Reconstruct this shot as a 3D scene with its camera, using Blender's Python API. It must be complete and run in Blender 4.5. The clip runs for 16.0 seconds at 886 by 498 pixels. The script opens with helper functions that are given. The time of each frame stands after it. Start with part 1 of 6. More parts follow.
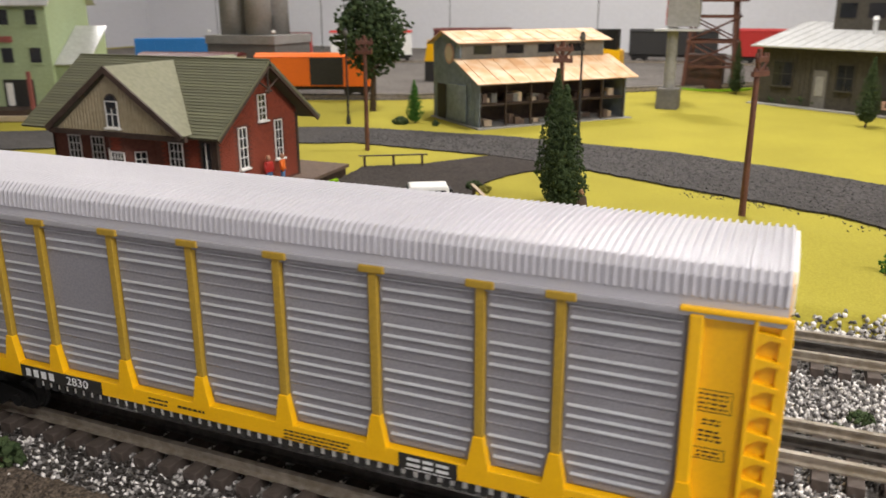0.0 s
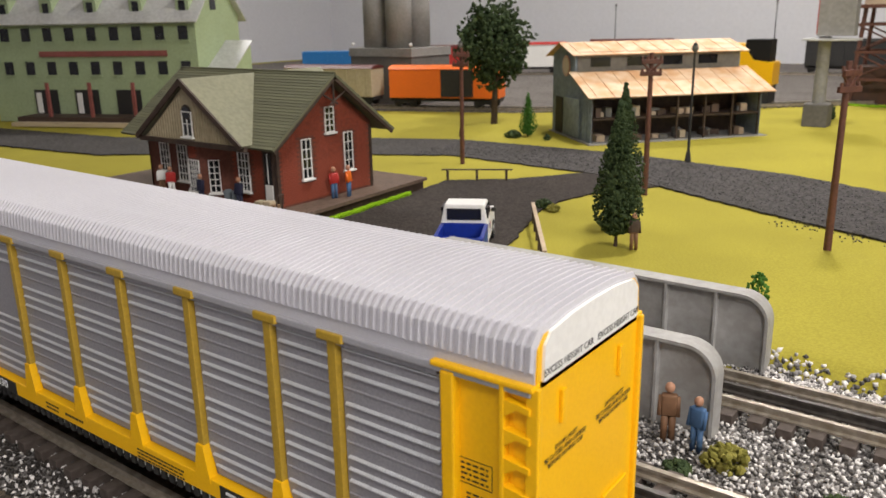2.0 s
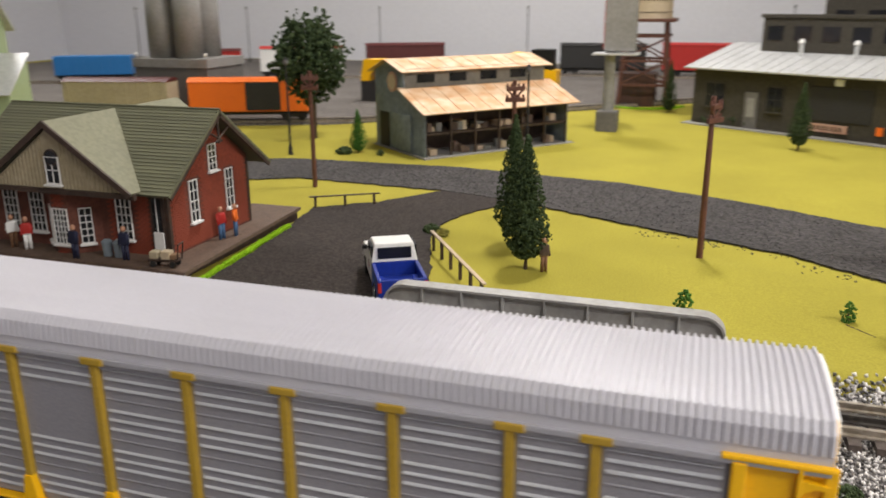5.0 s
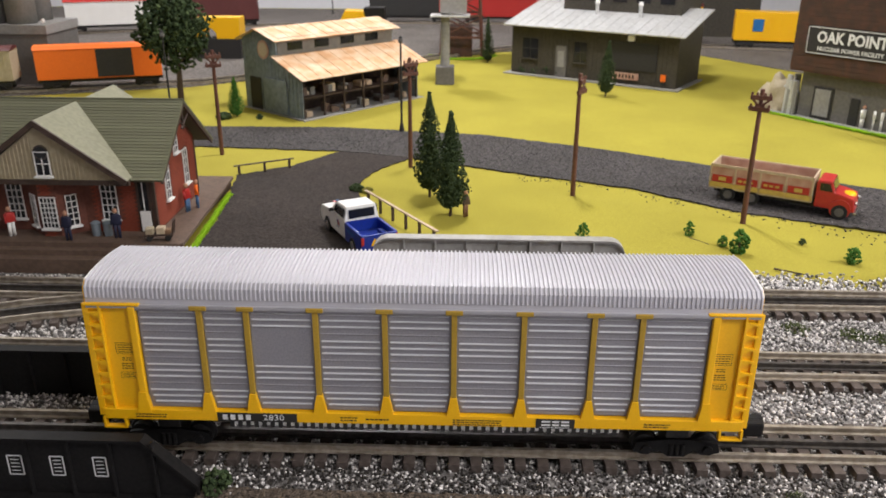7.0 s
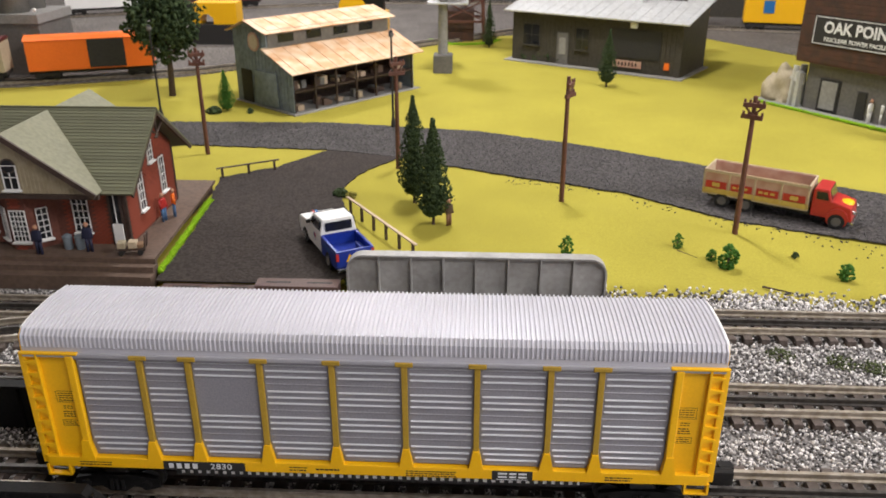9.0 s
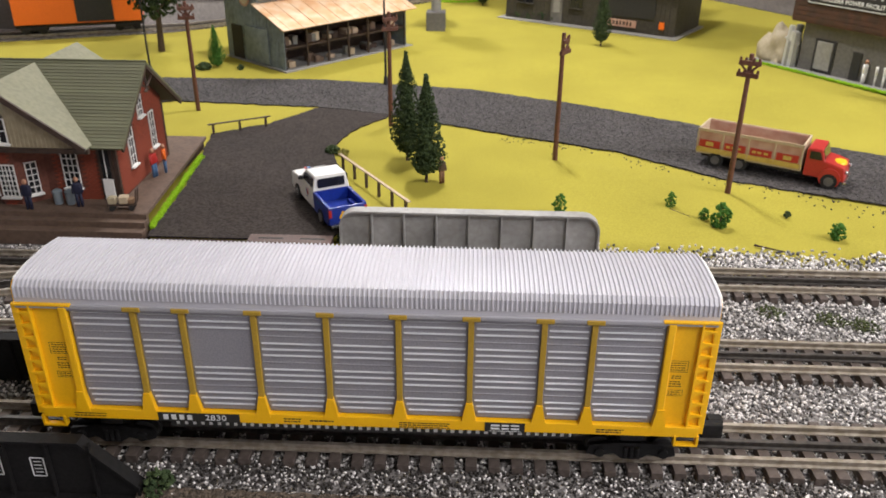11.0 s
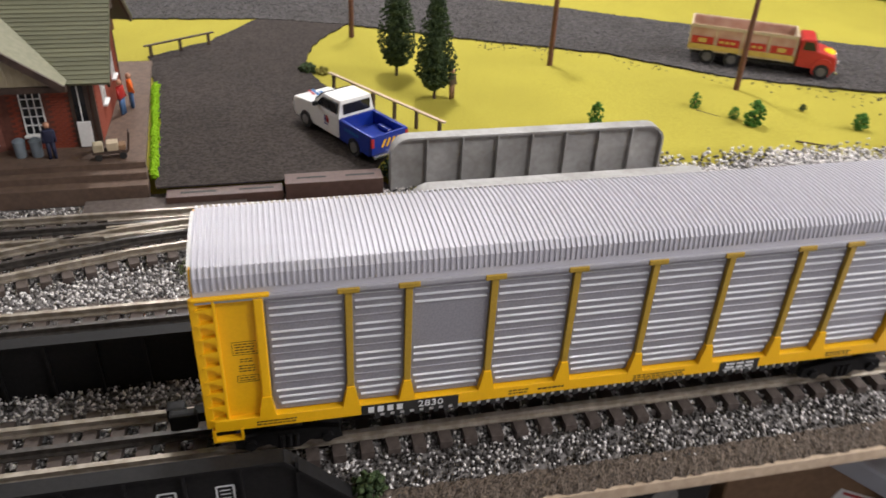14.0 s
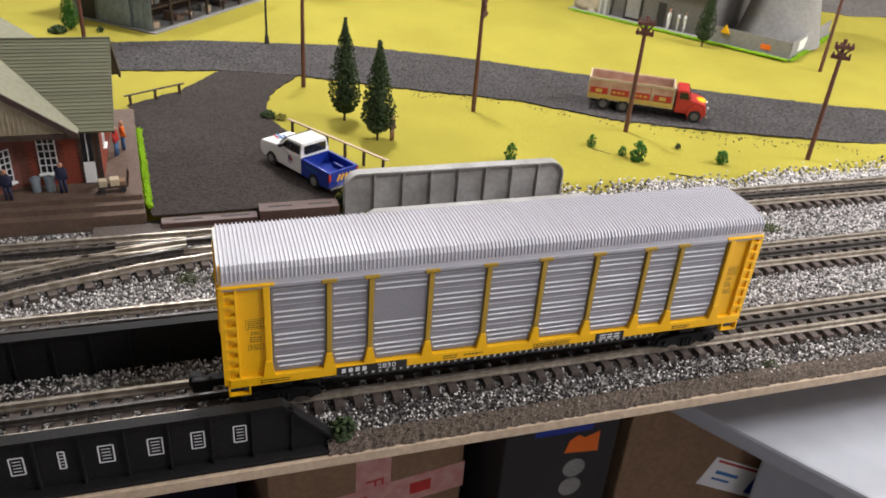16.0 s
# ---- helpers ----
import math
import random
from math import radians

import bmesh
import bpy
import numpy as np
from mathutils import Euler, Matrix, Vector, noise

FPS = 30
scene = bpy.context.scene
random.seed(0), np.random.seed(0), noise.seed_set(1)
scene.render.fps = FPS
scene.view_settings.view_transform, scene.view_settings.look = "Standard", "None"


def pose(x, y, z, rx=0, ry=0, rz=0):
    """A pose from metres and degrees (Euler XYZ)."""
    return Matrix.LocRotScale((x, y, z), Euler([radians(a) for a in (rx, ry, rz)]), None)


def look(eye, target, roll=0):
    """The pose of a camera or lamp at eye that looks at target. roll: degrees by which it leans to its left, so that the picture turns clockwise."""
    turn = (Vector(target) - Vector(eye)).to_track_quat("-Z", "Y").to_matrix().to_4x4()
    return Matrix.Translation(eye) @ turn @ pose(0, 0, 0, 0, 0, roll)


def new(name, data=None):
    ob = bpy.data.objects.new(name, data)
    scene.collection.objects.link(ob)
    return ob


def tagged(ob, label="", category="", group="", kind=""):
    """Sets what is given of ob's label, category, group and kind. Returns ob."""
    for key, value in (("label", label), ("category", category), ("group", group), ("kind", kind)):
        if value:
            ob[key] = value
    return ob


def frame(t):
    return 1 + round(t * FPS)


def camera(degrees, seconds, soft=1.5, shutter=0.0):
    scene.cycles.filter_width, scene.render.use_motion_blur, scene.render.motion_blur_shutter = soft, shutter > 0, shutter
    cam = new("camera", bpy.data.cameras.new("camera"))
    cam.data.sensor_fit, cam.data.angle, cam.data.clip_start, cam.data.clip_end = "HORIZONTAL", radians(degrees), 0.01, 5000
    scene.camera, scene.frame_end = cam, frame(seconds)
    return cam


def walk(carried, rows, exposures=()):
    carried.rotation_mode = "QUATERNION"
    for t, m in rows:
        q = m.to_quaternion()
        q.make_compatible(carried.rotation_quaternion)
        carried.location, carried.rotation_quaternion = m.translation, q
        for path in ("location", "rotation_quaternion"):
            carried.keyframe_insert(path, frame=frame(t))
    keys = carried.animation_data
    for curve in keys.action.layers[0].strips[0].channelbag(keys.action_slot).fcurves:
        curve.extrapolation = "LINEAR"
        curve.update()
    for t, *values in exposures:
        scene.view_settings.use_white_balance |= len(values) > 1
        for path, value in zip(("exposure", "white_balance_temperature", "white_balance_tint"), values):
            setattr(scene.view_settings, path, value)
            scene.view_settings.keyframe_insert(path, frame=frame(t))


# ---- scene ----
cam = camera(57.6, 16.0, soft=1.5, shutter=0.35)
cam.data.dof.use_dof, cam.data.dof.focus_distance, cam.data.dof.aperture_fstop = True, 0.40, 31.0
PATH = [
    (0, (0.219, -0.307, 0.24), (-0.541, 1.446, -0.349), -0.2),
    (0.5, (0.296, -0.279, 0.245), (-0.701, 1.363, -0.311), -0.7),
    (1, (0.325, -0.256, 0.251), (-0.789, 1.313, -0.293), -0.8),
    (1.5, (0.335, -0.222, 0.24), (-0.821, 1.315, -0.309), -0.7),
    (2, (0.328, -0.211, 0.238), (-0.829, 1.322, -0.32), -1.1),
    (2.5, (0.324, -0.212, 0.241), (-0.82, 1.329, -0.322), -1.2),
    (3, (0.319, -0.216, 0.243), (-0.806, 1.337, -0.324), -1.1),
    (3.5, (0.315, -0.22, 0.242), (-0.771, 1.36, -0.328), -1.1),
    (4, (0.309, -0.219, 0.243), (-0.723, 1.395, -0.331), -1.1),
    (4.5, (0.272, -0.234, 0.256), (-0.657, 1.44, -0.32), -1.2),
    (5, (0.176, -0.294, 0.286), (-0.419, 1.523, -0.301), -0.3),
    (5.2, (0.127, -0.33, 0.302), (-0.312, 1.526, -0.3), -0.0),
    (7.3, (0.029, -0.52, 0.379), (-0.023, 1.332, -0.374), 0.3),
    (7.5, (0.03, -0.515, 0.382), (-0.026, 1.336, -0.373), 0.3),
    (8, (0.048, -0.503, 0.396), (-0.02, 1.344, -0.367), 0.1),
    (8.5, (0.066, -0.485, 0.406), (-0.016, 1.354, -0.375), -0.1),
    (9, (0.07, -0.471, 0.41), (-0.021, 1.356, -0.399), -0.1),
    (9.2, (0.067, -0.466, 0.403), (-0.025, 1.354, -0.421), -0.2),
    (11.5, (0.068, -0.48, 0.404), (0.011, 1.306, -0.495), 0.8),
    (12, (0.05, -0.49, 0.397), (0.007, 1.291, -0.513), 1.0),
    (12.5, (0.024, -0.485, 0.389), (0.017, 1.281, -0.55), 1.2),
    (13, (-0.032, -0.459, 0.379), (0.008, 1.29, -0.59), 1.5),
    (13.5, (-0.111, -0.357, 0.363), (0.014, 1.351, -0.67), 1.2),
    (14, (-0.183, -0.371, 0.379), (0.222, 1.262, -0.703), 2.9),
    (14.5, (-0.278, -0.464, 0.418), (0.356, 1.113, -0.637), 3.9),
    (15, (-0.29, -0.527, 0.452), (0.366, 1.063, -0.568), 5.2),
    (15.5, (-0.256, -0.527, 0.453), (0.348, 1.092, -0.554), 5.2),
    (16, (-0.235, -0.527, 0.456), (0.336, 1.107, -0.546), 4.7),
]
walk(cam, [(t, look(eye, target, roll)) for t, eye, target, roll in PATH],
     exposures=((0.0, 0.02, 6500, 10), (1.0, -0.06, 6500, 10), (2.5, -0.14, 6500, 10), (5.0, -0.13, 6450, 10), (7.5, 0.04, 6250, 12), (9.0, 0.05, 6250, 12), (12.0, 0.08, 6250, 12), (14.0, 0.15, 6200, 12), (16.0, 0.20, 6150, 12)))

# ---- world and lights ----
world = bpy.data.worlds.new("room_air")
scene.world = world
world.use_nodes = True
world.node_tree.nodes["Background"].inputs[0].default_value = (0.9, 0.93, 1.0, 1)
world.node_tree.nodes["Background"].inputs[1].default_value = 0.05


def ceiling_lamp(name, x, y, z, sx, sy, watts, colour):
    data = bpy.data.lights.new(name, "AREA")
    data.shape, data.size, data.size_y, data.energy, data.color = "RECTANGLE", sx, sy, watts, colour
    ob = new(name, data)
    ob.matrix_world = pose(x, y, z)
    return ob


WHITE = (1.0, 0.965, 0.925)
ceiling_lamp("ceiling_lamp", 0.10, 1.00, 1.38, 0.18, 0.18, 18.0, WHITE)
ceiling_lamp("ceiling_lamp", 1.90, -0.25, 1.38, 0.90, 0.90, 56.0, WHITE)
ceiling_lamp("ceiling_lamp", -0.40, 2.25, 1.38, 0.20, 0.20, 21.0, WHITE)
ceiling_lamp("ceiling_lamp", -1.90, 1.60, 1.38, 0.30, 0.30, 21.0, WHITE)
ceiling_lamp("ceiling_lamp", 0.75, -0.80, 1.38, 0.40, 0.40, 14.5, WHITE)


# ---- materials ----
def material(name, base, rough=0.6, metal=0.0, other=None, grain=300.0, bump=0.0, stain=0.0, spec=0.5, island=False, obj=False, band=(0.0, 1.0), blot=20.0):
    """Base colour with fine grain between two tones, broad stains, and relief."""
    m = bpy.data.materials.new(name)
    m.use_nodes = True
    nt = m.node_tree
    b = nt.nodes["Principled BSDF"]
    b.inputs["Roughness"].default_value = rough
    b.inputs["Metallic"].default_value = metal
    b.inputs["Specular IOR Level"].default_value = spec
    other = other or tuple(c * 0.86 for c in base)
    co = nt.nodes.new("ShaderNodeTexCoord")
    n1 = nt.nodes.new("ShaderNodeTexNoise")
    n1.inputs["Scale"].default_value, n1.inputs["Detail"].default_value = grain, 4
    nt.links.new(co.outputs["Object"], n1.inputs["Vector"])
    mix = nt.nodes.new("ShaderNodeMix")
    mix.data_type = "RGBA"
    mix.inputs[6].default_value, mix.inputs[7].default_value = (*base, 1), (*other, 1)
    ramp = nt.nodes.new("ShaderNodeValToRGB")
    ramp.color_ramp.elements[0].position, ramp.color_ramp.elements[1].position = 0.38, 0.62
    if island or obj:
        if island:
            src = nt.nodes.new("ShaderNodeNewGeometry").outputs["Random Per Island"]
        else:
            src = nt.nodes.new("ShaderNodeObjectInfo").outputs["Random"]
        ramp.color_ramp.elements[0].position, ramp.color_ramp.elements[1].position = band
    else:
        src = n1.outputs["Fac"]
    nt.links.new(src, ramp.inputs["Fac"])
    nt.links.new(ramp.outputs["Color"], mix.inputs[0])
    out = mix.outputs[2]
    n2 = nt.nodes.new("ShaderNodeTexNoise")
    n2.inputs["Scale"].default_value, n2.inputs["Detail"].default_value = blot, 5
    nt.links.new(co.outputs["Object"], n2.inputs["Vector"])
    if stain > 0:
        mul = nt.nodes.new("ShaderNodeMix")
        mul.data_type, mul.blend_type = "RGBA", "MULTIPLY"
        mul.inputs[0].default_value = stain
        r2 = nt.nodes.new("ShaderNodeValToRGB")
        r2.color_ramp.elements[0].position, r2.color_ramp.elements[1].position = 0.3, 0.7
        r2.color_ramp.elements[0].color = (0.35, 0.33, 0.3, 1)
        nt.links.new(n2.outputs["Fac"], r2.inputs["Fac"])
        nt.links.new(out, mul.inputs[6])
        nt.links.new(r2.outputs["Color"], mul.inputs[7])
        out = mul.outputs[2]
    nt.links.new(out, b.inputs["Base Color"])
    mr = nt.nodes.new("ShaderNodeMapRange")
    mr.inputs[3].default_value, mr.inputs[4].default_value = max(rough - 0.1, 0.02), min(rough + 0.12, 1)
    nt.links.new(n2.outputs["Fac"], mr.inputs[0])
    nt.links.new(mr.outputs[0], b.inputs["Roughness"])
    if bump:
        bp = nt.nodes.new("ShaderNodeBump")
        bp.inputs["Strength"].default_value, bp.inputs["Distance"].default_value = bump, 0.001
        nt.links.new(n1.outputs["Fac"], bp.inputs["Height"])
        nt.links.new(bp.outputs["Normal"], b.inputs["Normal"])
    return m


M = {}
M["silver"] = material("silver_plastic", (0.445, 0.435, 0.465), 0.38, 0.22, (0.415, 0.405, 0.435), 900, 0.02, 0.06)
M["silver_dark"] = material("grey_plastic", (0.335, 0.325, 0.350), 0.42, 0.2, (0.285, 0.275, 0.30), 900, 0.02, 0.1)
M["roof_silver"] = material("pale_silver_plastic", (0.57, 0.555, 0.595), 0.47, 0.12, (0.54, 0.525, 0.565), 900, 0.02, 0.05)
M["yellow"] = material("yellow_plastic", (0.92, 0.50, 0.004), 0.36, 0.0, (0.88, 0.47, 0.004), 700, 0.03, 0.05)
M["yellow_dull"] = material("ochre_plastic", (0.46, 0.29, 0.03), 0.4, 0.0, None, 700, 0.03, 0.1)
M["white"] = material("white_paint", (0.84, 0.825, 0.80), 0.45, 0.0, (0.79, 0.775, 0.75), 400, 0.03, 0.1)
M["black"] = material("black_plastic", (0.009, 0.0085, 0.0085), 0.6, 0.0, (0.014, 0.013, 0.013), 400, 0.05, 0.1, spec=0.2)
M["black_matt"] = material("matt_black", (0.016, 0.015, 0.015), 0.7, 0.0, (0.028, 0.026, 0.024), 400, 0.1, 0.2)
M["ink"] = material("black_ink", (0.02, 0.018, 0.015), 0.6)
M["lettering"] = material("white_ink", (0.75, 0.75, 0.75), 0.6)
M["rail"] = material("nickel_rail", (0.52, 0.46, 0.39), 0.40, 0.5, (0.36, 0.31, 0.24), 150, 0.05, 0.35, blot=60)
M["rail_dark"] = material("blackened_rail", (0.06, 0.052, 0.048), 0.45, 0.3, (0.10, 0.09, 0.08), 200, 0.05, 0.3)
M["tie"] = material("dark_brown_tie", (0.075, 0.055, 0.046), 0.75, 0.0, (0.105, 0.082, 0.07), 220, 0.4, 0.3)
M["ballast_bed"] = material("ballast_bed", (0.10, 0.09, 0.085), 0.9, 0.0, (0.30, 0.28, 0.27), 420, 1.0, 0.5)
M["chip"] = material("ballast_chip", (0.065, 0.058, 0.055), 0.5, 0.0, (0.82, 0.775, 0.75), 300, 0.2, island=True, band=(0.22, 0.85))
M["chip_dark"] = material("dark_ballast_chip", (0.035, 0.029, 0.025), 0.6, 0.0, (0.85, 0.80, 0.78), 300, 0.2, island=True, band=(0.66, 0.90))
M["cork"] = material("brown_gritty_edge", (0.042, 0.030, 0.021), 0.9, 0.0, (0.155, 0.118, 0.088), 650, 1.0, 0.3)
M["plywood"] = material("bare_plywood", (0.58, 0.45, 0.32), 0.7, 0.0, (0.48, 0.36, 0.25), 160, 0.2, 0.3)
M["grass"] = material("yellow_flock_grass", (0.415, 0.362, 0.055), 0.95, 0.0, (0.345, 0.298, 0.046), 500, 0.4, 0.24, spec=0.1, blot=8)
M["lime"] = material("lime_foam", (0.30, 0.52, 0.02), 0.95, 0.0, (0.20, 0.38, 0.01), 700, 1.0, 0.2, spec=0.1)
M["asphalt"] = material("grey_cinder_road", (0.036, 0.032, 0.031), 0.9, 0.0, (0.098, 0.089, 0.087), 210, 1.0, 0.5, spec=0.3, blot=14)
M["lot"] = material("dark_parking_lot", (0.028, 0.0215, 0.0185), 0.92, 0.0, (0.060, 0.048, 0.042), 300, 0.9, 0.4, spec=0.25, blot=16)
M["girder"] = material("weathered_grey_girder", (0.45, 0.44, 0.43), 0.55, 0.1, (0.39, 0.375, 0.36), 180, 0.15, 0.45, blot=35)
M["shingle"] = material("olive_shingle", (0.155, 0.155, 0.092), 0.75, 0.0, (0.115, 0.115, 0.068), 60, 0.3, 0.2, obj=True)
# Same olive shingle, lightened to paint in the light on the cross gable.
M["shingle_lit"] = material("lit_olive_shingle", (0.245, 0.238, 0.16), 0.75, 0.0, (0.205, 0.20, 0.13), 200, 0.3, 0.15)
M["brick"] = material("red_brick", (0.30, 0.060, 0.028), 0.8, 0.0, (0.22, 0.043, 0.022), 260, 0.4, 0.25)
M["mortar"] = material("brick_mortar", (0.17, 0.06, 0.04), 0.9, 0.0, (0.13, 0.045, 0.03), 300, 0.4, 0.2)
M["dark_wood"] = material("dark_brown_wood", (0.045, 0.026, 0.018), 0.65, 0.0, (0.07, 0.042, 0.03), 120, 0.3, 0.3)
M["platform"] = material("brown_plank", (0.155, 0.10, 0.072), 0.75, 0.0, (0.12, 0.078, 0.056), 180, 0.3, 0.3)
M["cream"] = material("cream_board", (0.44, 0.37, 0.25), 0.7, 0.0, (0.38, 0.32, 0.21), 200, 0.2, 0.2)
M["glass"] = material("dark_window_glass", (0.012, 0.013, 0.016), 0.08, 0.0, (0.02, 0.02, 0.024), 30)
M["pole"] = material("red_brown_pole", (0.14, 0.052, 0.032), 0.6, 0.0, (0.10, 0.036, 0.024), 250, 0.3, 0.3)
M["metal_grey"] = material("galvanised_sheet", (0.28, 0.335, 0.38), 0.6, 0.2, (0.21, 0.25, 0.285), 90, 0.15, 0.4)
M["shed_grey"] = material("grey_board_wall", (0.20, 0.195, 0.175), 0.75, 0.0, (0.165, 0.16, 0.145), 120, 0.2, 0.25)
M["rusty_roof"] = material("tan_rusted_roof", (0.72, 0.53, 0.36), 0.6, 0.1, (0.60, 0.34, 0.17), 28, 0.1, 0.12, blot=25)
M["cabin"] = material("dark_olive_board", (0.040, 0.034, 0.024), 0.7, 0.0, (0.058, 0.05, 0.037), 150, 0.3, 0.3)
M["tin"] = material("pale_tin_roof", (0.62, 0.62, 0.62), 0.45, 0.25, (0.52, 0.52, 0.52), 120, 0.1, 0.2)
M["concrete"] = material("grey_concrete", (0.30, 0.29, 0.275), 0.8, 0.0, (0.25, 0.24, 0.228), 160, 0.3, 0.3)
M["concrete_dark"] = material("dark_concrete", (0.15, 0.14, 0.13), 0.8, 0.0, (0.12, 0.112, 0.105), 160, 0.3, 0.3)
M["hotel"] = material("pale_green_stucco", (0.36, 0.44, 0.26), 0.75, 0.0, (0.32, 0.39, 0.23), 150, 0.2, 0.15)
M["brown_wall"] = material("dark_red_brown_board", (0.055, 0.028, 0.018), 0.7, 0.0, (0.085, 0.035, 0.02), 60, 0.3, 0.4)
M["orange"] = material("orange_plastic", (0.86, 0.17, 0.012), 0.45, 0.0, (0.80, 0.15, 0.01), 300, 0.05, 0.1)
M["red"] = material("red_plastic", (0.46, 0.028, 0.024), 0.4, 0.0, (0.40, 0.025, 0.02), 300, 0.05, 0.1)
M["blue"] = material("blue_plastic", (0.01, 0.035, 0.30), 0.35, 0.0, (0.01, 0.03, 0.26), 300, 0.05, 0.1)
M["sky_blue"] = material("light_blue_plastic", (0.02, 0.16, 0.42), 0.4, 0.0, None, 300, 0.05, 0.1)
M["maroon"] = material("maroon_plastic", (0.10, 0.018, 0.016), 0.5, 0.0, None, 300, 0.05, 0.2)
M["tan"] = material("tan_plastic", (0.56, 0.45, 0.31), 0.5, 0.0, None, 300, 0.05, 0.15)
M["rust"] = material("rusted_bed", (0.48, 0.26, 0.20), 0.6, 0.0, (0.56, 0.36, 0.28), 70, 0.1, 0.3)
M["tyre"] = material("black_rubber", (0.015, 0.015, 0.015), 0.8)
M["chrome"] = material("bright_metal", (0.6, 0.6, 0.6), 0.25, 0.9)
M["leaf_dark"] = material("dark_green_foam", (0.020, 0.036, 0.014), 0.85, 0.0, (0.060, 0.085, 0.034), 100, 0.3, island=True, spec=0.2)
M["leaf_mid"] = material("mid_green_foam", (0.025, 0.085, 0.012), 0.85, 0.0, (0.07, 0.17, 0.025), 100, 0.3, island=True, spec=0.2)
M["weed"] = material("dull_green_flock", (0.050, 0.065, 0.030), 0.95, 0.0, (0.11, 0.125, 0.055), 100, 0.3, island=True, spec=0.1)
M["leaf_olive"] = material("olive_foam", (0.13, 0.12, 0.02), 0.85, 0.0, (0.28, 0.25, 0.06), 100, 0.3, island=True, spec=0.2)
M["bark"] = material("brown_bark", (0.06, 0.036, 0.022), 0.9, 0.0, (0.09, 0.06, 0.04), 200, 0.6, 0.3)
M["wall"] = material("pale_grey_wall", (0.82, 0.815, 0.85), 0.9, 0.0, (0.79, 0.785, 0.82), 60, 0.1, 0.03)
M["ceiling"] = material("white_ceiling", (0.8, 0.79, 0.77), 0.9)
M["floor"] = material("dark_floor", (0.05, 0.04, 0.035), 0.7, 0.0, (0.07, 0.055, 0.05), 12, 0.1, 0.3)
M["carton"] = material("brown_cardboard", (0.26, 0.155, 0.085), 0.8, 0.0, (0.22, 0.13, 0.07), 120, 0.1, 0.25)
M["sign_red"] = material("faded_red_board", (0.30, 0.085, 0.075), 0.7, 0.0, (0.24, 0.07, 0.06), 80, 0.1, 0.3)
M["tape"] = material("pink_tape", (0.55, 0.32, 0.28), 0.35, 0.0, (0.5, 0.22, 0.2), 60)
M["grey_blue"] = material("grey_card", (0.45, 0.46, 0.50), 0.7, 0.0, (0.42, 0.43, 0.47), 40, 0.02, 0.1)
M["skin"] = material("painted_skin", (0.45, 0.23, 0.14), 0.6)
M["denim"] = material("painted_blue", (0.06, 0.13, 0.26), 0.7)
M["brown_coat"] = material("painted_brown", (0.20, 0.10, 0.05), 0.7)
M["navy"] = material("painted_navy", (0.014, 0.016, 0.045), 0.7)


def add_waves(m, pitch, depth):
    """Fine upright ribs along x in the relief of a material."""
    nt = m.node_tree
    co = nt.nodes.new("ShaderNodeTexCoord")
    wv = nt.nodes.new("ShaderNodeTexWave")
    wv.bands_direction = "X"
    wv.inputs["Scale"].default_value = 2 * math.pi / (20 * pitch)
    nt.links.new(co.outputs["Object"], wv.inputs["Vector"])
    bp = nt.nodes.new("ShaderNodeBump")
    bp.inputs["Strength"].default_value, bp.inputs["Distance"].default_value = 0.8, depth
    nt.links.new(wv.outputs["Fac"], bp.inputs["Height"])
    nt.links.new(bp.outputs["Normal"], nt.nodes["Principled BSDF"].inputs["Normal"])


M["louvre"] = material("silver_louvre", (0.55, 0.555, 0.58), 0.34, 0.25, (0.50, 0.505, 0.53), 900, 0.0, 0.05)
add_waves(M["louvre"], 0.0011, 0.00022)


# ---- mesh helpers ----
def box(bm, x0, x1, y0, y1, z0, z1, bevel=0.0, m=None):
    r = bmesh.ops.create_cube(bm, size=1.0)
    vs = r["verts"]
    for v in vs:
        v.co = Vector((x0 + (v.co.x + 0.5) * (x1 - x0), y0 + (v.co.y + 0.5) * (y1 - y0), z0 + (v.co.z + 0.5) * (z1 - z0)))
    if m is not None:
        for v in vs:
            v.co = m @ v.co
    if bevel > 0:
        es = list({e for v in vs for e in v.link_edges})
        bmesh.ops.bevel(bm, geom=es, offset=bevel, segments=2, affect="EDGES", profile=0.6)
    return vs


def cyl(bm, p0, p1, r0, r1=None, n=12):
    p0, p1 = Vector(p0), Vector(p1)
    d = p1 - p0
    r = bmesh.ops.create_cone(bm, cap_ends=True, segments=n, radius1=r0, radius2=r0 if r1 is None else r1, depth=d.length)
    q = Matrix.Translation((p0 + p1) / 2) @ d.to_track_quat("Z", "Y").to_matrix().to_4x4()
    bmesh.ops.transform(bm, matrix=q, verts=r["verts"])
    return r["verts"]


def ball(bm, c, r, sx=1, sy=1, sz=1, sub=2):
    g = bmesh.ops.create_icosphere(bm, subdivisions=sub, radius=r)
    for v in g["verts"]:
        v.co = Vector((v.co.x * sx, v.co.y * sy, v.co.z * sz)) + Vector(c)
    return g["verts"]


def prism(bm, outline, axis, a, b):
    """A closed outline in the two other axes (in xyz order), extruded from a to b along the axis."""
    i = "xyz".index(axis)

    def put(p, s):
        q = list(p)
        q.insert(i, s)
        return bm.verts.new(q)
    lo, hi = [put(p, a) for p in outline], [put(p, b) for p in outline]
    n = len(outline)
    fs = [bm.faces.new(lo), bm.faces.new(hi)]
    for k in range(n):
        fs.append(bm.faces.new((lo[k], lo[(k + 1) % n], hi[(k + 1) % n], hi[k])))
    bmesh.ops.recalc_face_normals(bm, faces=fs)
    return lo + hi


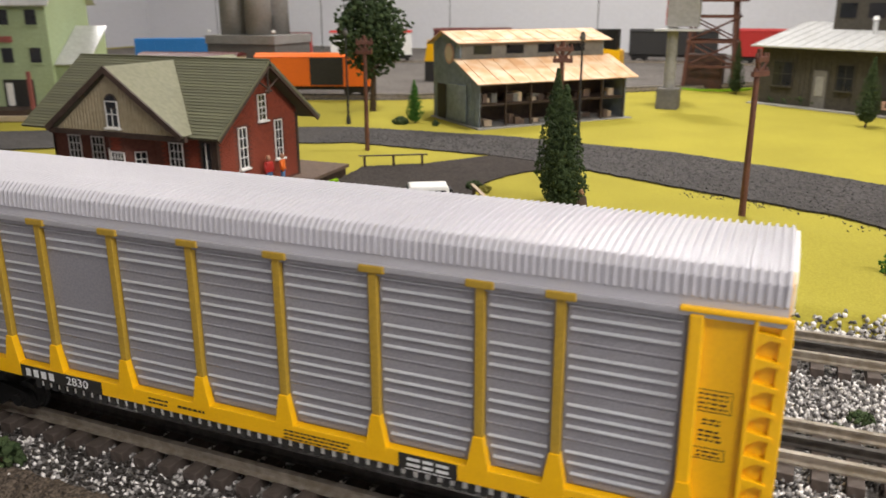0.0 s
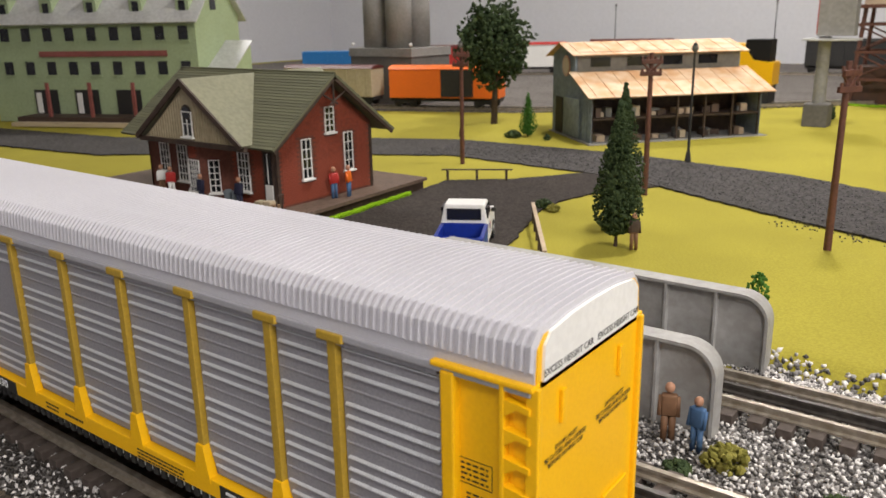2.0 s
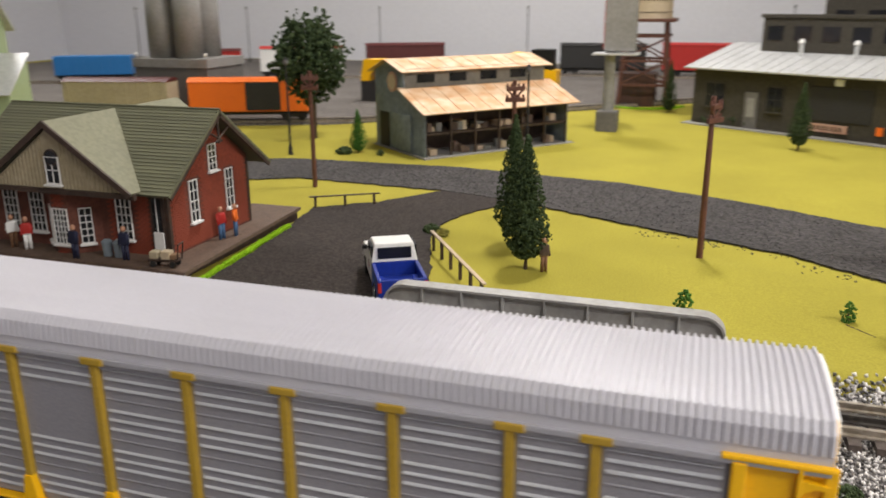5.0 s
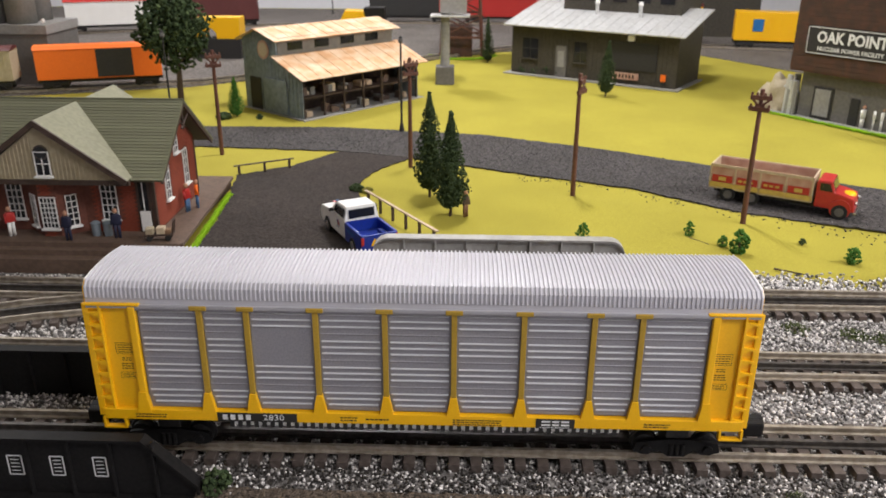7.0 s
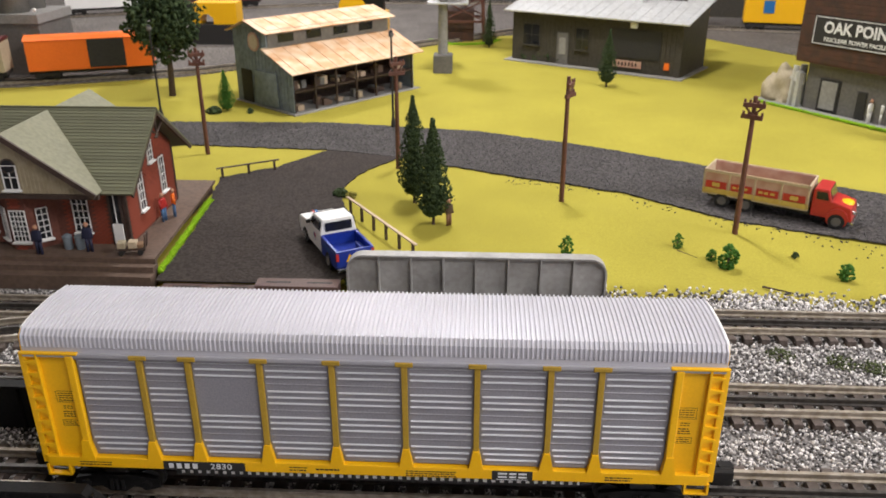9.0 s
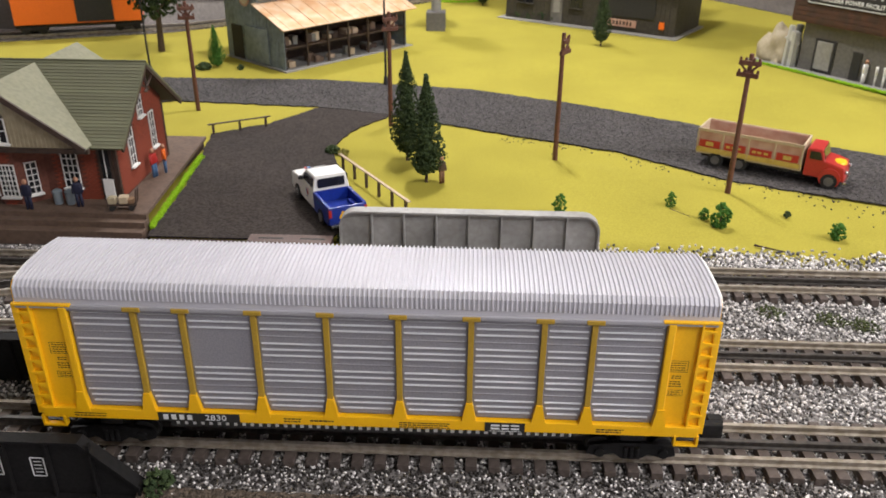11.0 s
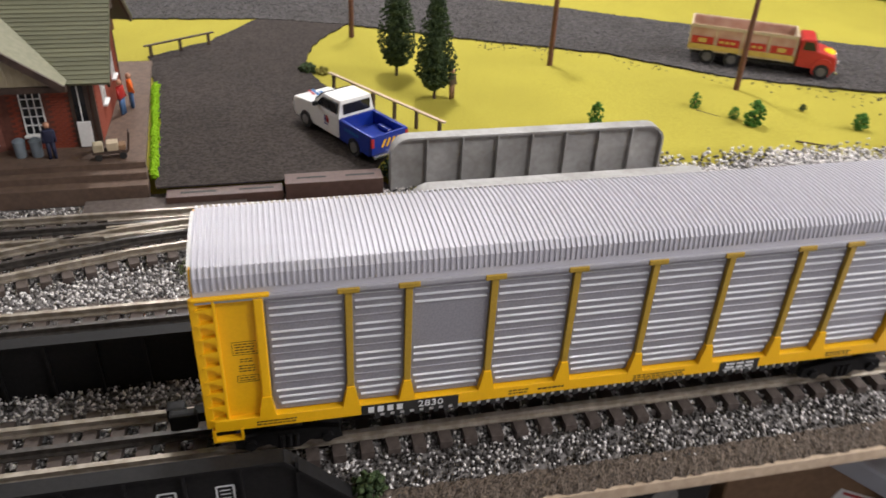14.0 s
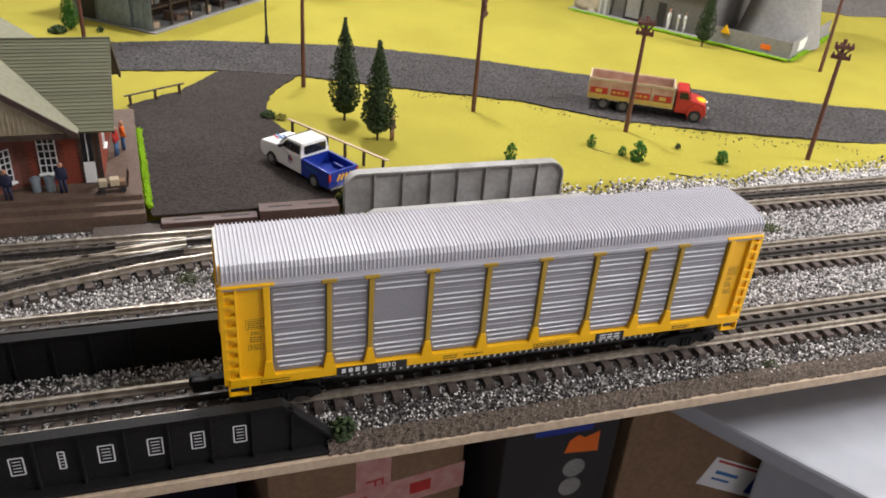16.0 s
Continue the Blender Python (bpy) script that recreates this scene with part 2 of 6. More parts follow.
def part(name, bm, mat, parent=None, label="", smooth=False):
    me = bpy.data.meshes.new(name)
    if smooth:
        for f in bm.faces:
            f.smooth = True
    bm.to_mesh(me)
    bm.free()
    me.materials.append(M[mat] if isinstance(mat, str) else mat)
    ob = new(name, me)
    if parent is not None:
        ob.parent = parent
    if label:
        ob["label"] = label
    return ob


def solid(name, mat, parent, *boxes, bevel=0.0, label="", smooth=False):
    bm = bmesh.new()
    for b in boxes:
        box(bm, *b, bevel=bevel)
    return part(name, bm, mat, parent, label, smooth)


def thing(name, m, label, category, group="", kind=""):
    ob = new(name)
    ob.empty_display_size = 0.01
    ob.matrix_world = m
    return tagged(ob, label, category, group, kind)


def sheet_from(name, verts, faces, mat, parent=None, label=""):
    me = bpy.data.meshes.new(name)
    me.from_pydata([tuple(v) for v in verts], [], faces)
    me.materials.append(M[mat])
    ob = new(name, me)
    if parent is not None:
        ob.parent = parent
    if label:
        ob["label"] = label
    return ob


def words(text, size, mat, parent, m, name="lettering", depth=0.0001, align="CENTER", label="", shear=0.0, wide=1.0, bold=0.0):
    cu = bpy.data.curves.new(name, "FONT")
    cu.body, cu.size, cu.extrude, cu.align_x, cu.align_y = text, size, depth, align, "CENTER"
    cu.shear, cu.offset = shear, bold
    cu.resolution_u = 2
    tmp = bpy.data.objects.new(name, cu)
    scene.collection.objects.link(tmp)
    me = bpy.data.meshes.new_from_object(tmp.evaluated_get(bpy.context.evaluated_depsgraph_get()))
    bpy.data.objects.remove(tmp)
    me.transform(m @ Matrix.Diagonal((wide, 1, 1, 1)))
    me.materials.clear()
    me.materials.append(M[mat])
    ob = new(name, me)
    ob.parent = parent
    if label:
        ob["label"] = label
    return ob


# ---- room ----
def structure(name, mat, label, *boxes):
    ob = solid(name, mat, None, *boxes)
    return tagged(ob, label, name.split("_")[0], kind="structure")


structure("floor", "floor", "dark bare floor under the layout table", (-4.2, 3.6, -2.2, 4.4, -0.95, -0.90))
structure("wall_north", "wall", "plain pale grey painted wall", (-4.2, 3.6, 3.6, 3.7, -0.9, 1.4))
structure("wall_west", "wall", "plain pale grey painted wall", (-3.5, -3.4, -2.1, 3.6, -0.9, 1.4))
structure("wall_east", "wall", "plain pale grey painted wall", (3.0, 3.1, -2.1, 3.6, -0.9, 1.4))
structure("wall_south", "wall", "plain pale grey painted wall", (-3.4, 3.0, -2.1, -2.0, -0.9, 1.4))
structure("ceiling", "ceiling", "plain white ceiling", (-3.5, 3.1, -2.1, 3.7, 1.4, 1.5))


# ---- table and ground ----
def smooth(a, b, v):
    t = min(max((v - a) / (b - a), 0.0), 1.0)
    return t * t * (3 - 2 * t)


def ground_z(x, y):
    front = 0.31 + (0.012 * math.sin(9 * x + 1.0) + 0.006 * math.sin(31 * x)) * smooth(-0.05, 0.1, x) + 0.028 * (1 - smooth(-0.085, -0.04, x))
    z = 0.004 + 0.016 * smooth(front - 0.02, front + 0.012, y)
    hump = 0.011 * noise.noise(Vector((x * 5.0, y * 5.0, 0.3)))
    away = smooth(0.16, 0.26, x + 0.3 * (y - 0.4)) * smooth(0.32, 0.36, y) * (1 - smooth(0.50, 0.56, y + 0.33 * (x - 0.3)))
    return z + 0.004 * smooth(0.7, 1.2, y) + max(hump, -0.002) * away


def table():
    t = thing("layout_table", pose(0, 0, 0), "plywood layout table with a bare sawn front edge", "table")
    solid("tabletop", "plywood", t, (-2.9, 2.7, -0.075, 3.3, -0.0095, 0.0), bevel=0.0006)
    for x in (-2.7, -1.3, 1.25, 2.5):
        solid("leg", "plywood", t, (x - 0.04, x + 0.04, 0.55, 0.63, -0.90, -0.0095), bevel=0.003)
    solid("apron", "plywood", t, (-2.85, 2.65, 0.62, 0.66, -0.10, -0.0095), bevel=0.002)
    return t


table()

nx, ny = 330, 220
X = np.linspace(-2.9, 2.7, nx)
Y = np.concatenate([np.linspace(0.27, 0.9, 130), np.linspace(0.91, 3.28, 90)])
V = [(x, y, ground_z(x, y)) for y in Y for x in X]
Fc = [(j * nx + i, j * nx + i + 1, (j + 1) * nx + i + 1, (j + 1) * nx + i) for j in range(len(Y) - 1) for i in range(nx - 1)]
ground = tagged(sheet_from("ground", V, Fc, "grass"), "bright yellow-green flocked grass ground", "ground", kind="structure")
for p in ground.data.polygons:
    p.use_smooth = True


def strip(name, mat, rows, z, label, wob=0.004, step=0.006):
    """A flat sheet between two rows of points that run the same way, with ragged edges."""
    def along(pts):
        out = []
        for (x0, y0), (x1, y1) in zip(pts, pts[1:]):
            n = max(2, int(math.hypot(x1 - x0, y1 - y0) / step))
            for k in range(n):
                out.append((x0 + (x1 - x0) * k / n, y0 + (y1 - y0) * k / n))
        out.append(pts[-1])
        return out
    bm = bmesh.new()
    ring = along(rows[0]) + along(rows[1][::-1])
    vs = []
    for x, y in ring:
        w = wob * (noise.noise(Vector((x * 60, y * 60, 1.0))) + 0.7 * noise.noise(Vector((x * 170, y * 170, 2.0))))
        u = wob * (noise.noise(Vector((x * 60, y * 60, 5.0))) + 0.7 * noise.noise(Vector((x * 170, y * 170, 7.0))))
        vs.append(bm.verts.new((x + w, y + u, z)))
    f = bm.faces.new(vs)
    if f.normal.z < 0:
        f.normal_flip()
    bm.normal_update()
    if f.normal.z < 0:
        f.normal_flip()
    ex = bmesh.ops.extrude_face_region(bm, geom=[f])
    for v in ex["geom"]:
        if isinstance(v, bmesh.types.BMVert):
            v.co.z += 0.0016
    bmesh.ops.triangulate(bm, faces=[f for f in bm.faces if len(f.verts) > 4])
    ob = part(name, bm, mat)
    return tagged(ob, label, name, kind="structure")


ROAD_UP = [(-2.6, 0.58), (-1.5, 0.60), (-1.10, 0.66), (-0.80, 0.84), (-0.516, 0.965), (-0.203, 0.971), (0.065, 0.923), (0.25, 0.84), (0.424, 0.738), (0.645, 0.617), (0.85, 0.52), (1.4, 0.36), (2.6, 0.33)]
ROAD_LOW = [(-2.6, 0.44), (-1.3, 0.47), (-0.95, 0.52), (-0.72, 0.68), (-0.43, 0.820), (-0.18, 0.80), (-0.054, 0.762), (0.111, 0.682), (0.271, 0.613), (0.402, 0.509), (0.561, 0.444), (0.75, 0.378), (1.0, 0.325), (2.6, 0.29)]
strip("road", "asphalt", (ROAD_UP, ROAD_LOW), 0.0212, "dark grey cinder road with ragged edges")
strip("parking_lot", "lot", ([(-0.285, 0.306), (-0.29, 0.45), (-0.31, 0.60), (-0.318, 0.655), (-0.247, 0.709), (-0.19, 0.79), (-0.15, 0.835)],
                             [(-0.085, 0.306), (-0.055, 0.37), (-0.085, 0.46), (-0.124, 0.575), (-0.125, 0.64), (-0.105, 0.70), (-0.05, 0.78)]), 0.0205, "nearly black smooth parking lot", 0.003)
strip("forecourt", "lot", ([(-2.6, 0.30), (-2.6, 0.385)], [(-0.66, 0.30), (-0.66, 0.385)]), 0.0205, "dark ground beside the station")

M["yard"] = material("rail_yard_ballast", (0.075, 0.066, 0.060), 0.95, 0.0, (0.21, 0.187, 0.170), 160, 1.0, 0.5, blot=10)
strip("rail_yard", "yard", ([(-2.8, 0.99), (-1.6, 1.085), (-0.93, 1.228), (-0.62, 1.345), (-0.30, 1.60), (0.12, 1.955), (0.50, 2.085), (0.70, 1.95), (0.95, 1.55), (1.35, 1.10), (2.65, 0.95)],
                            [(-2.8, 3.25), (2.65, 3.25)]), 0.0236, "grey ballasted rail yard behind the grass")


# ---- ballast ----
RAIL = 0.018


def bed_z(x, y):
    return 0.0075 + 0.0010 * noise.noise(Vector((x * 40, y * 40, 4.0)))


bx, by = 420, 70
BX, BY = np.linspace(-2.9, 2.7, bx), np.linspace(-0.062, 0.335, by)
V = [(x, y, bed_z(x, y) - 0.002) for y in BY for x in BX]
Fc = [(j * bx + i, j * bx + i + 1, (j + 1) * bx + i + 1, (j + 1) * bx + i) for j in range(by - 1) for i in range(bx - 1)]
tagged(sheet_from("ballast_bed", V, Fc, "ballast_bed"), "grey gritty ballast bed under the tracks", "ballast", kind="structure")


def roadbed_edge():
    """The gritty brown shoulder of the roadbed along the front edge of the table."""
    bm = bmesh.new()
    rng = random.Random(4)
    n, rows = 900, 7
    grid = []
    for i in range(n + 1):
        x = -0.155 + (2.7 + 0.155) * i / n
        col = []
        for j in range(rows + 1):
            f = j / rows
            y = -0.0735 + 0.014 * f + 0.0012 * rng.uniform(-1, 1)
            z = 0.0005 + 0.0085 * math.sin(f * math.pi / 2) ** 0.8 + 0.0009 * rng.uniform(-1, 1) * (j > 0)
            col.append(bm.verts.new((x, y, z)))
        grid.append(col)
    for i in range(n):
        for j in range(rows):
            bm.faces.new((grid[i][j], grid[i + 1][j], grid[i + 1][j + 1], grid[i][j + 1]))
    ob = part("roadbed_edge", bm, "cork")
    tagged(ob, "crumbly brown gritty shoulder of the roadbed", "roadbed", kind="structure")


roadbed_edge()


def chips(name, mat, count, place, size, label, seed):
    """Loose angular stones, one joined mesh."""
    rng = np.random.default_rng(seed)
    base = np.array([(1, 0, 0), (-1, 0, 0), (0, 1, 0), (0, -1, 0), (0, 0, 1), (0, 0, -1)], float)
    tris = np.array([(0, 2, 4), (2, 1, 4), (1, 3, 4), (3, 0, 4), (2, 0, 5), (1, 2, 5), (3, 1, 5), (0, 3, 5)])
    at = place(rng, count)
    n = len(at)
    s = rng.uniform(size[0], size[1], (n, 1, 3)) * rng.uniform(0.7, 1.2, (n, 6, 3))
    v = base[None] * s
    q = rng.normal(size=(n, 4))
    q /= np.linalg.norm(q, axis=1)[:, None]
    w, x, y, z = q.T
    R = np.stack([1 - 2 * (y * y + z * z), 2 * (x * y - z * w), 2 * (x * z + y * w), 2 * (x * y + z * w), 1 - 2 * (x * x + z * z), 2 * (y * z - x * w), 2 * (x * z - y * w), 2 * (y * z + x * w), 1 - 2 * (x * x + y * y)], 1).reshape(n, 3, 3)
    v = np.einsum("nij,nkj->nki", R, v) + at[:, None, :]
    f = (tris[None] + 6 * np.arange(n)[:, None, None]).reshape(-1, 3)
    me = bpy.data.meshes.new(name)
    me.vertices.add(n * 6)
    me.vertices.foreach_set("co", v.reshape(-1).astype(np.float32))
    me.loops.add(len(f) * 3)
    me.loops.foreach_set("vertex_index", f.reshape(-1).astype(np.int32))
    me.polygons.add(len(f))
    me.polygons.foreach_set("loop_start", np.arange(0, len(f) * 3, 3, dtype=np.int32))
    me.polygons.foreach_set("loop_total", np.full(len(f), 3, dtype=np.int32))
    me.update()
    me.validate()
    me.materials.append(M[mat])
    return tagged(new(name, me), label, "gravel", kind="stuff")


def near_band(rng, n):
    x, y = rng.uniform(-0.62, 0.85, n), rng.uniform(-0.030, 0.305, n)
    keep = np.ones(n, bool)
    z = 0.0068 + rng.uniform(-0.0012, 0.0016, n)
    lone = (np.abs(y) < 0.03) | (np.abs(y - 0.117) < 0.03) | (np.abs(y - 0.25) < 0.03)
    z = np.where(lone, z - 0.0008, z)
    return np.stack([x, y, z], 1)[keep]


def front_band(rng, n):
    """The dark shoulder in front of the first track."""
    x, y = rng.uniform(-0.62, 0.85, n), rng.uniform(-0.064, -0.028, n)
    keep = ~((x < -0.15) & (y < -0.048))
    return np.stack([x, y, 0.0064 + rng.uniform(-0.0012, 0.0014, n)], 1)[keep]


def bank_band(rng, n):
    x = rng.uniform(0.19, 0.9, n)
    y = 0.292 + np.abs(rng.normal(0, 0.0095, n)) + 0.008 * np.sin(9 * x + 1.0)
    z = np.array([max(ground_z(a, b), 0.006) for a, b in zip(x, y)]) + rng.uniform(0, 0.0015, n)
    return np.stack([x, y, z], 1)


chips("front_ballast", "chip_dark", 11000, front_band, (0.0008, 0.0020), "black and white ballast chips on the shoulder of the front track", 3)
chips("ballast", "chip", 88000, near_band, (0.0008, 0.0021), "loose black, grey and white ballast chips between the tracks", 1)
chips("gravel_bank", "chip", 6500, bank_band, (0.0012, 0.003), "coarse grey gravel along the edge of the grass", 2)


# ---- tracks ----
def track(name, line, label, lift=0.0, ties=True, dark_centre=True):
    """Three-rail track along a row of points: ties, two outer rails and a centre rail."""
    t = thing(name, pose(0, 0, lift), label, "track", kind="structure")
    pts = [Vector((x, y, 0)) for x, y in line]
    dense = []
    for a, b in zip(pts, pts[1:]):
        n = max(1, int((b - a).length / 0.05))
        dense += [a.lerp(b, k / n) for k in range(n)]
    dense.append(pts[-1])
    tang = [(dense[min(i + 1, len(dense) - 1)] - dense[max(i - 1, 0)]).normalized() for i in range(len(dense))]
    prof = [(-0.0028, 0.0), (0.0028, 0.0), (0.0028, 0.0012), (0.0008, 0.0018), (0.0008, 0.0042), (0.0017, 0.0046), (0.0017, 0.0062), (-0.0017, 0.0062), (-0.0017, 0.0046), (-0.0008, 0.0042), (-0.0008, 0.0018), (-0.0028, 0.0012)]
    for off, mat in ((-0.0185, "rail"), (0.0, "rail_dark" if dark_centre else "rail"), (0.0185, "rail")):
        bm = bmesh.new()
        rings = []
        for p, d in zip(dense, tang):
            s = Vector((d.y, -d.x, 0))
            rings.append([bm.verts.new(p + s * (off + u) + Vector((0, 0, RAIL - 0.0062 + w))) for u, w in prof])
        k = len(prof)
        for a, b in zip(rings, rings[1:]):
            for i in range(k):
                bm.faces.new((a[i], a[(i + 1) % k], b[(i + 1) % k], b[i]))
        bm.faces.new(rings[0])
        bm.faces.new(rings[-1][::-1])
        bmesh.ops.recalc_face_normals(bm, faces=bm.faces)
        part("rail", bm, mat, t)
    if not ties:
        return t
    run, gap, todo = 0.0, 0.0163, []
    acc = 0.004
    for a, b in zip(dense, dense[1:]):
        L = (b - a).length
        d = (b - a).normalized()
        while acc < L:
            todo.append((a + d * acc, d))
            acc += gap
        acc -= L
    rng = random.Random(len(todo))
    bm = bmesh.new()
    box(bm, -0.0041, 0.0041, -0.0315, 0.0315, 0.004, RAIL - 0.0058, bevel=0.0005)
    proto = bpy.data.meshes.new("tie")
    bm.to_mesh(proto)
    bm.free()
    proto.materials.append(M["tie"])
    far = bmesh.new()
    used = 0
    for p, d in todo:
        m = Matrix.Translation(p + Vector((0, rng.uniform(-0.0006, 0.0006), 0))) @ Matrix.Rotation(math.atan2(d.y, d.x) + rng.uniform(-0.01, 0.01), 4, "Z")
        if -0.72 < p.x < 0.95 and used < 110:
            ob = new("tie", proto)
            ob.parent = t
            ob.matrix_basis = m
            used += 1
        else:
            box(far, -0.0041, 0.0041, -0.0315, 0.0315, 0.004, RAIL - 0.0058, m=m)
    if far.verts:
        tagged(part("far_ties", far, "tie", t), kind="stuff")
    else:
        far.free()
    return t


track("track_front", [(-2.8, 0.0), (2.65, 0.0)], "three-rail track with dark wooden ties along the table edge")
track("track_middle", [(-2.8, 0.117), (2.65, 0.117)], "three-rail track with dark wooden ties on grey ballast")
track("track_back", [(-2.8, 0.2545), (2.65, 0.2545)], "three-rail track with dark ties passing the girder bridge")
track("track_branch", [(0.06, 0.2545), (-0.08, 0.252), (-0.20, 0.244), (-0.30, 0.229), (-0.40, 0.2035), (-0.50, 0.168), (-0.56, 0.145)], "curved turnout track leaving the back track")


def frog():
    t = thing("turnout_frog", pose(-0.285, 0.247, 0), "worn silver metal turnout frog and guard rails", "turnout")
    for k, (dy, a) in enumerate(((0.004, 4), (-0.009, 9), (0.012, 0))):
        bm = bmesh.new()
        box(bm, -0.035, 0.035, -0.0014, 0.0014, 0.012, RAIL + 0.0004, bevel=0.0003, m=pose(0, dy, 0, 0, 0, a))
        part("guard_rail", bm, "rail", t)
    solid("switch_plate", "tie", t, (-0.06, 0.08, 0.024, 0.058, 0.006, 0.0135), bevel=0.001)


frog()


# ---- auto carrier car ----
W5, NA = 0.0467, 0.0318
POSTS = [-2.5 * W5 - NA, -2.5 * W5, -1.5 * W5, -0.5 * W5, 0.5 * W5, 1.5 * W5, 2.5 * W5, 2.5 * W5 + NA]
SIDE = 0.0355
ROOF = [(-0.0345, 0.1375), (-0.0345, 0.1425), (-0.0339, 0.1498), (-0.0302, 0.1534), (-0.0160, 0.1552), (0.0, 0.1556), (0.0160, 0.1552), (0.0302, 0.1534), (0.0339, 0.1498), (0.0345, 0.1425), (0.0345, 0.1375)]


def sweep_profile(bm, prof, x0, x1, grow=0.0):
    out = []
    for y, z in prof:
        n = Vector((y * 0.9, (z - 0.120))).normalized()
        out.append((y + grow * n.x, z + grow * n.y))
    return prism(bm, out, "x", x0, x1)


def truck_set(car, x):
    tr = new("wheel_truck")
    tr.parent = car
    tr.location = (x, 0, 0)
    for s in (-1, 1):
        bm = bmesh.new()
        prism(bm, [(-0.031, 0.024), (-0.029, 0.031), (-0.010, 0.034), (0.010, 0.034), (0.029, 0.031), (0.031, 0.024), (0.024, 0.022), (0.012, 0.0245), (0.006, 0.020), (-0.006, 0.020), (-0.012, 0.0245), (-0.024, 0.022)], "y", s * 0.0235, s * 0.0265)
        for dx in (-0.004, 0.0, 0.004):
            cyl(bm, (dx, s * 0.027, 0.022), (dx, s * 0.027, 0.031), 0.0016, n=8)
        for dx in (-0.022, 0.022):
            cyl(bm, (dx, s * 0.0265, 0.0265), (dx, s * 0.029, 0.0265), 0.0035, n=10)
        part("side_frame", bm, "black", tr)
    for dx in (-0.022, 0.022):
        for s in (-1, 1):
            bm = bmesh.new()
            cyl(bm, (dx, s * 0.0165, RAIL + 0.0085), (dx, s * 0.0215, RAIL + 0.0085), 0.0085, n=24)
            cyl(bm, (dx, s * 0.0150, RAIL + 0.0085), (dx, s * 0.0165, RAIL + 0.0085), 0.0100, n=24)
            part("wheel", bm, "black_matt", tr, "blackened metal wheel")
    solid("bolster", "black_matt", tr, (-0.008, 0.008, -0.024, 0.024, 0.024, 0.042), bevel=0.001)


def coupler(car, s):
    c = new("coupler")
    c.parent = car
    bm = bmesh.new()
    box(bm, *sorted((s * 0.205, s * 0.238)), -0.004, 0.004, 0.027, 0.034, bevel=0.0008)
    box(bm, *sorted((s * 0.236, s * 0.252)), -0.008, -0.001, 0.025, 0.037, bevel=0.002)
    box(bm, *sorted((s * 0.243, s * 0.254)), -0.001, 0.008, 0.026, 0.036, bevel=0.002)
    ob = part("knuckle", bm, "black", c, "black metal knuckle coupler")


def side_panel_bm(x0, x1, s, blank=False):
    """Louvred steel-look panel between two posts; s is -1 for the side towards the table edge."""
    y = s * (SIDE - 0.002)
    bm = bmesh.new()
    a, b = x0 + 0.0022, x1 - 0.0022
    out = [(a, 0.1345), (b, 0.1345), (b, 0.0685), (b - 0.0035, 0.0600), (b - 0.0055, 0.0585), (a + 0.0055, 0.0585), (a + 0.0035, 0.0600), (a, 0.0685)]
    prism(bm, out, "y", *sorted((y, y - s * 0.002)))
    return bm


def louvres(panel, x0, x1, s, blank=False):
    y = s * (SIDE - 0.002)
    for g in range(4):
        for k in range(3):
            zz = 0.1334 - g * 0.0203 - k * 0.00465
            if blank and g == 1:
                continue
            cut = 0.0035 + max(0.0, (0.072 - zz) * 0.28)
            bm = bmesh.new()
            prism(bm, [(y, zz + 0.0001), (y + s * 0.0009, zz - 0.0005), (y + s * 0.0010, zz - 0.0009), (y, zz - 0.0013)], "x", x0 + cut, x1 - cut)
            part("louvre", bm, "louvre", panel)
        zl = 0.1334 - g * 0.0203 - 0.0151
        if g < 3 and not (blank and g in (0, 1)):
            bm = bmesh.new()
            prism(bm, [(y, zl + 0.0003), (y + s * 0.0004, zl), (y + s * 0.0004, zl - 0.0004), (y, zl - 0.0012)], "x", x0 + 0.0028, x1 - 0.0028)
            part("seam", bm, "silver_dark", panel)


def bars(parent, mat, m, rows, name="print"):
    """Unreadable small print: rows of short bars given as (x, y, width, height) in the plane of m."""
    bm = bmesh.new()
    for x, y, w, h in rows:
        box(bm, x - w / 2, x + w / 2, y - h / 2, y + h / 2, 0.0, 0.00012, m=m)
    return tagged(part(name, bm, mat, parent), kind="stuff")


def print_block(rng, x, y, w, lines, pitch, h):
    out = []
    for k in range(lines):
        cx = x - w / 2
        while cx < x + w / 2 - 0.0006:
            l = min(rng.uniform(0.0008, 0.0028), x + w / 2 - cx)
            out.append((cx + l / 2, y - k * pitch, l, h))
            cx += l + 0.0007
    return out


def frame_lines(x, y, w, h, t=0.00022):
    return [(x, y + h / 2, w, t), (x, y - h / 2, w, t), (x - w / 2, y, t, h), (x + w / 2, y, t, h)]


def E(e, v):
    """Places near the car's ends; the body sits a little towards its east end."""
    return e * v + (0.0026 if e > 0 and 0.185 < v < 0.2 else 0.0)


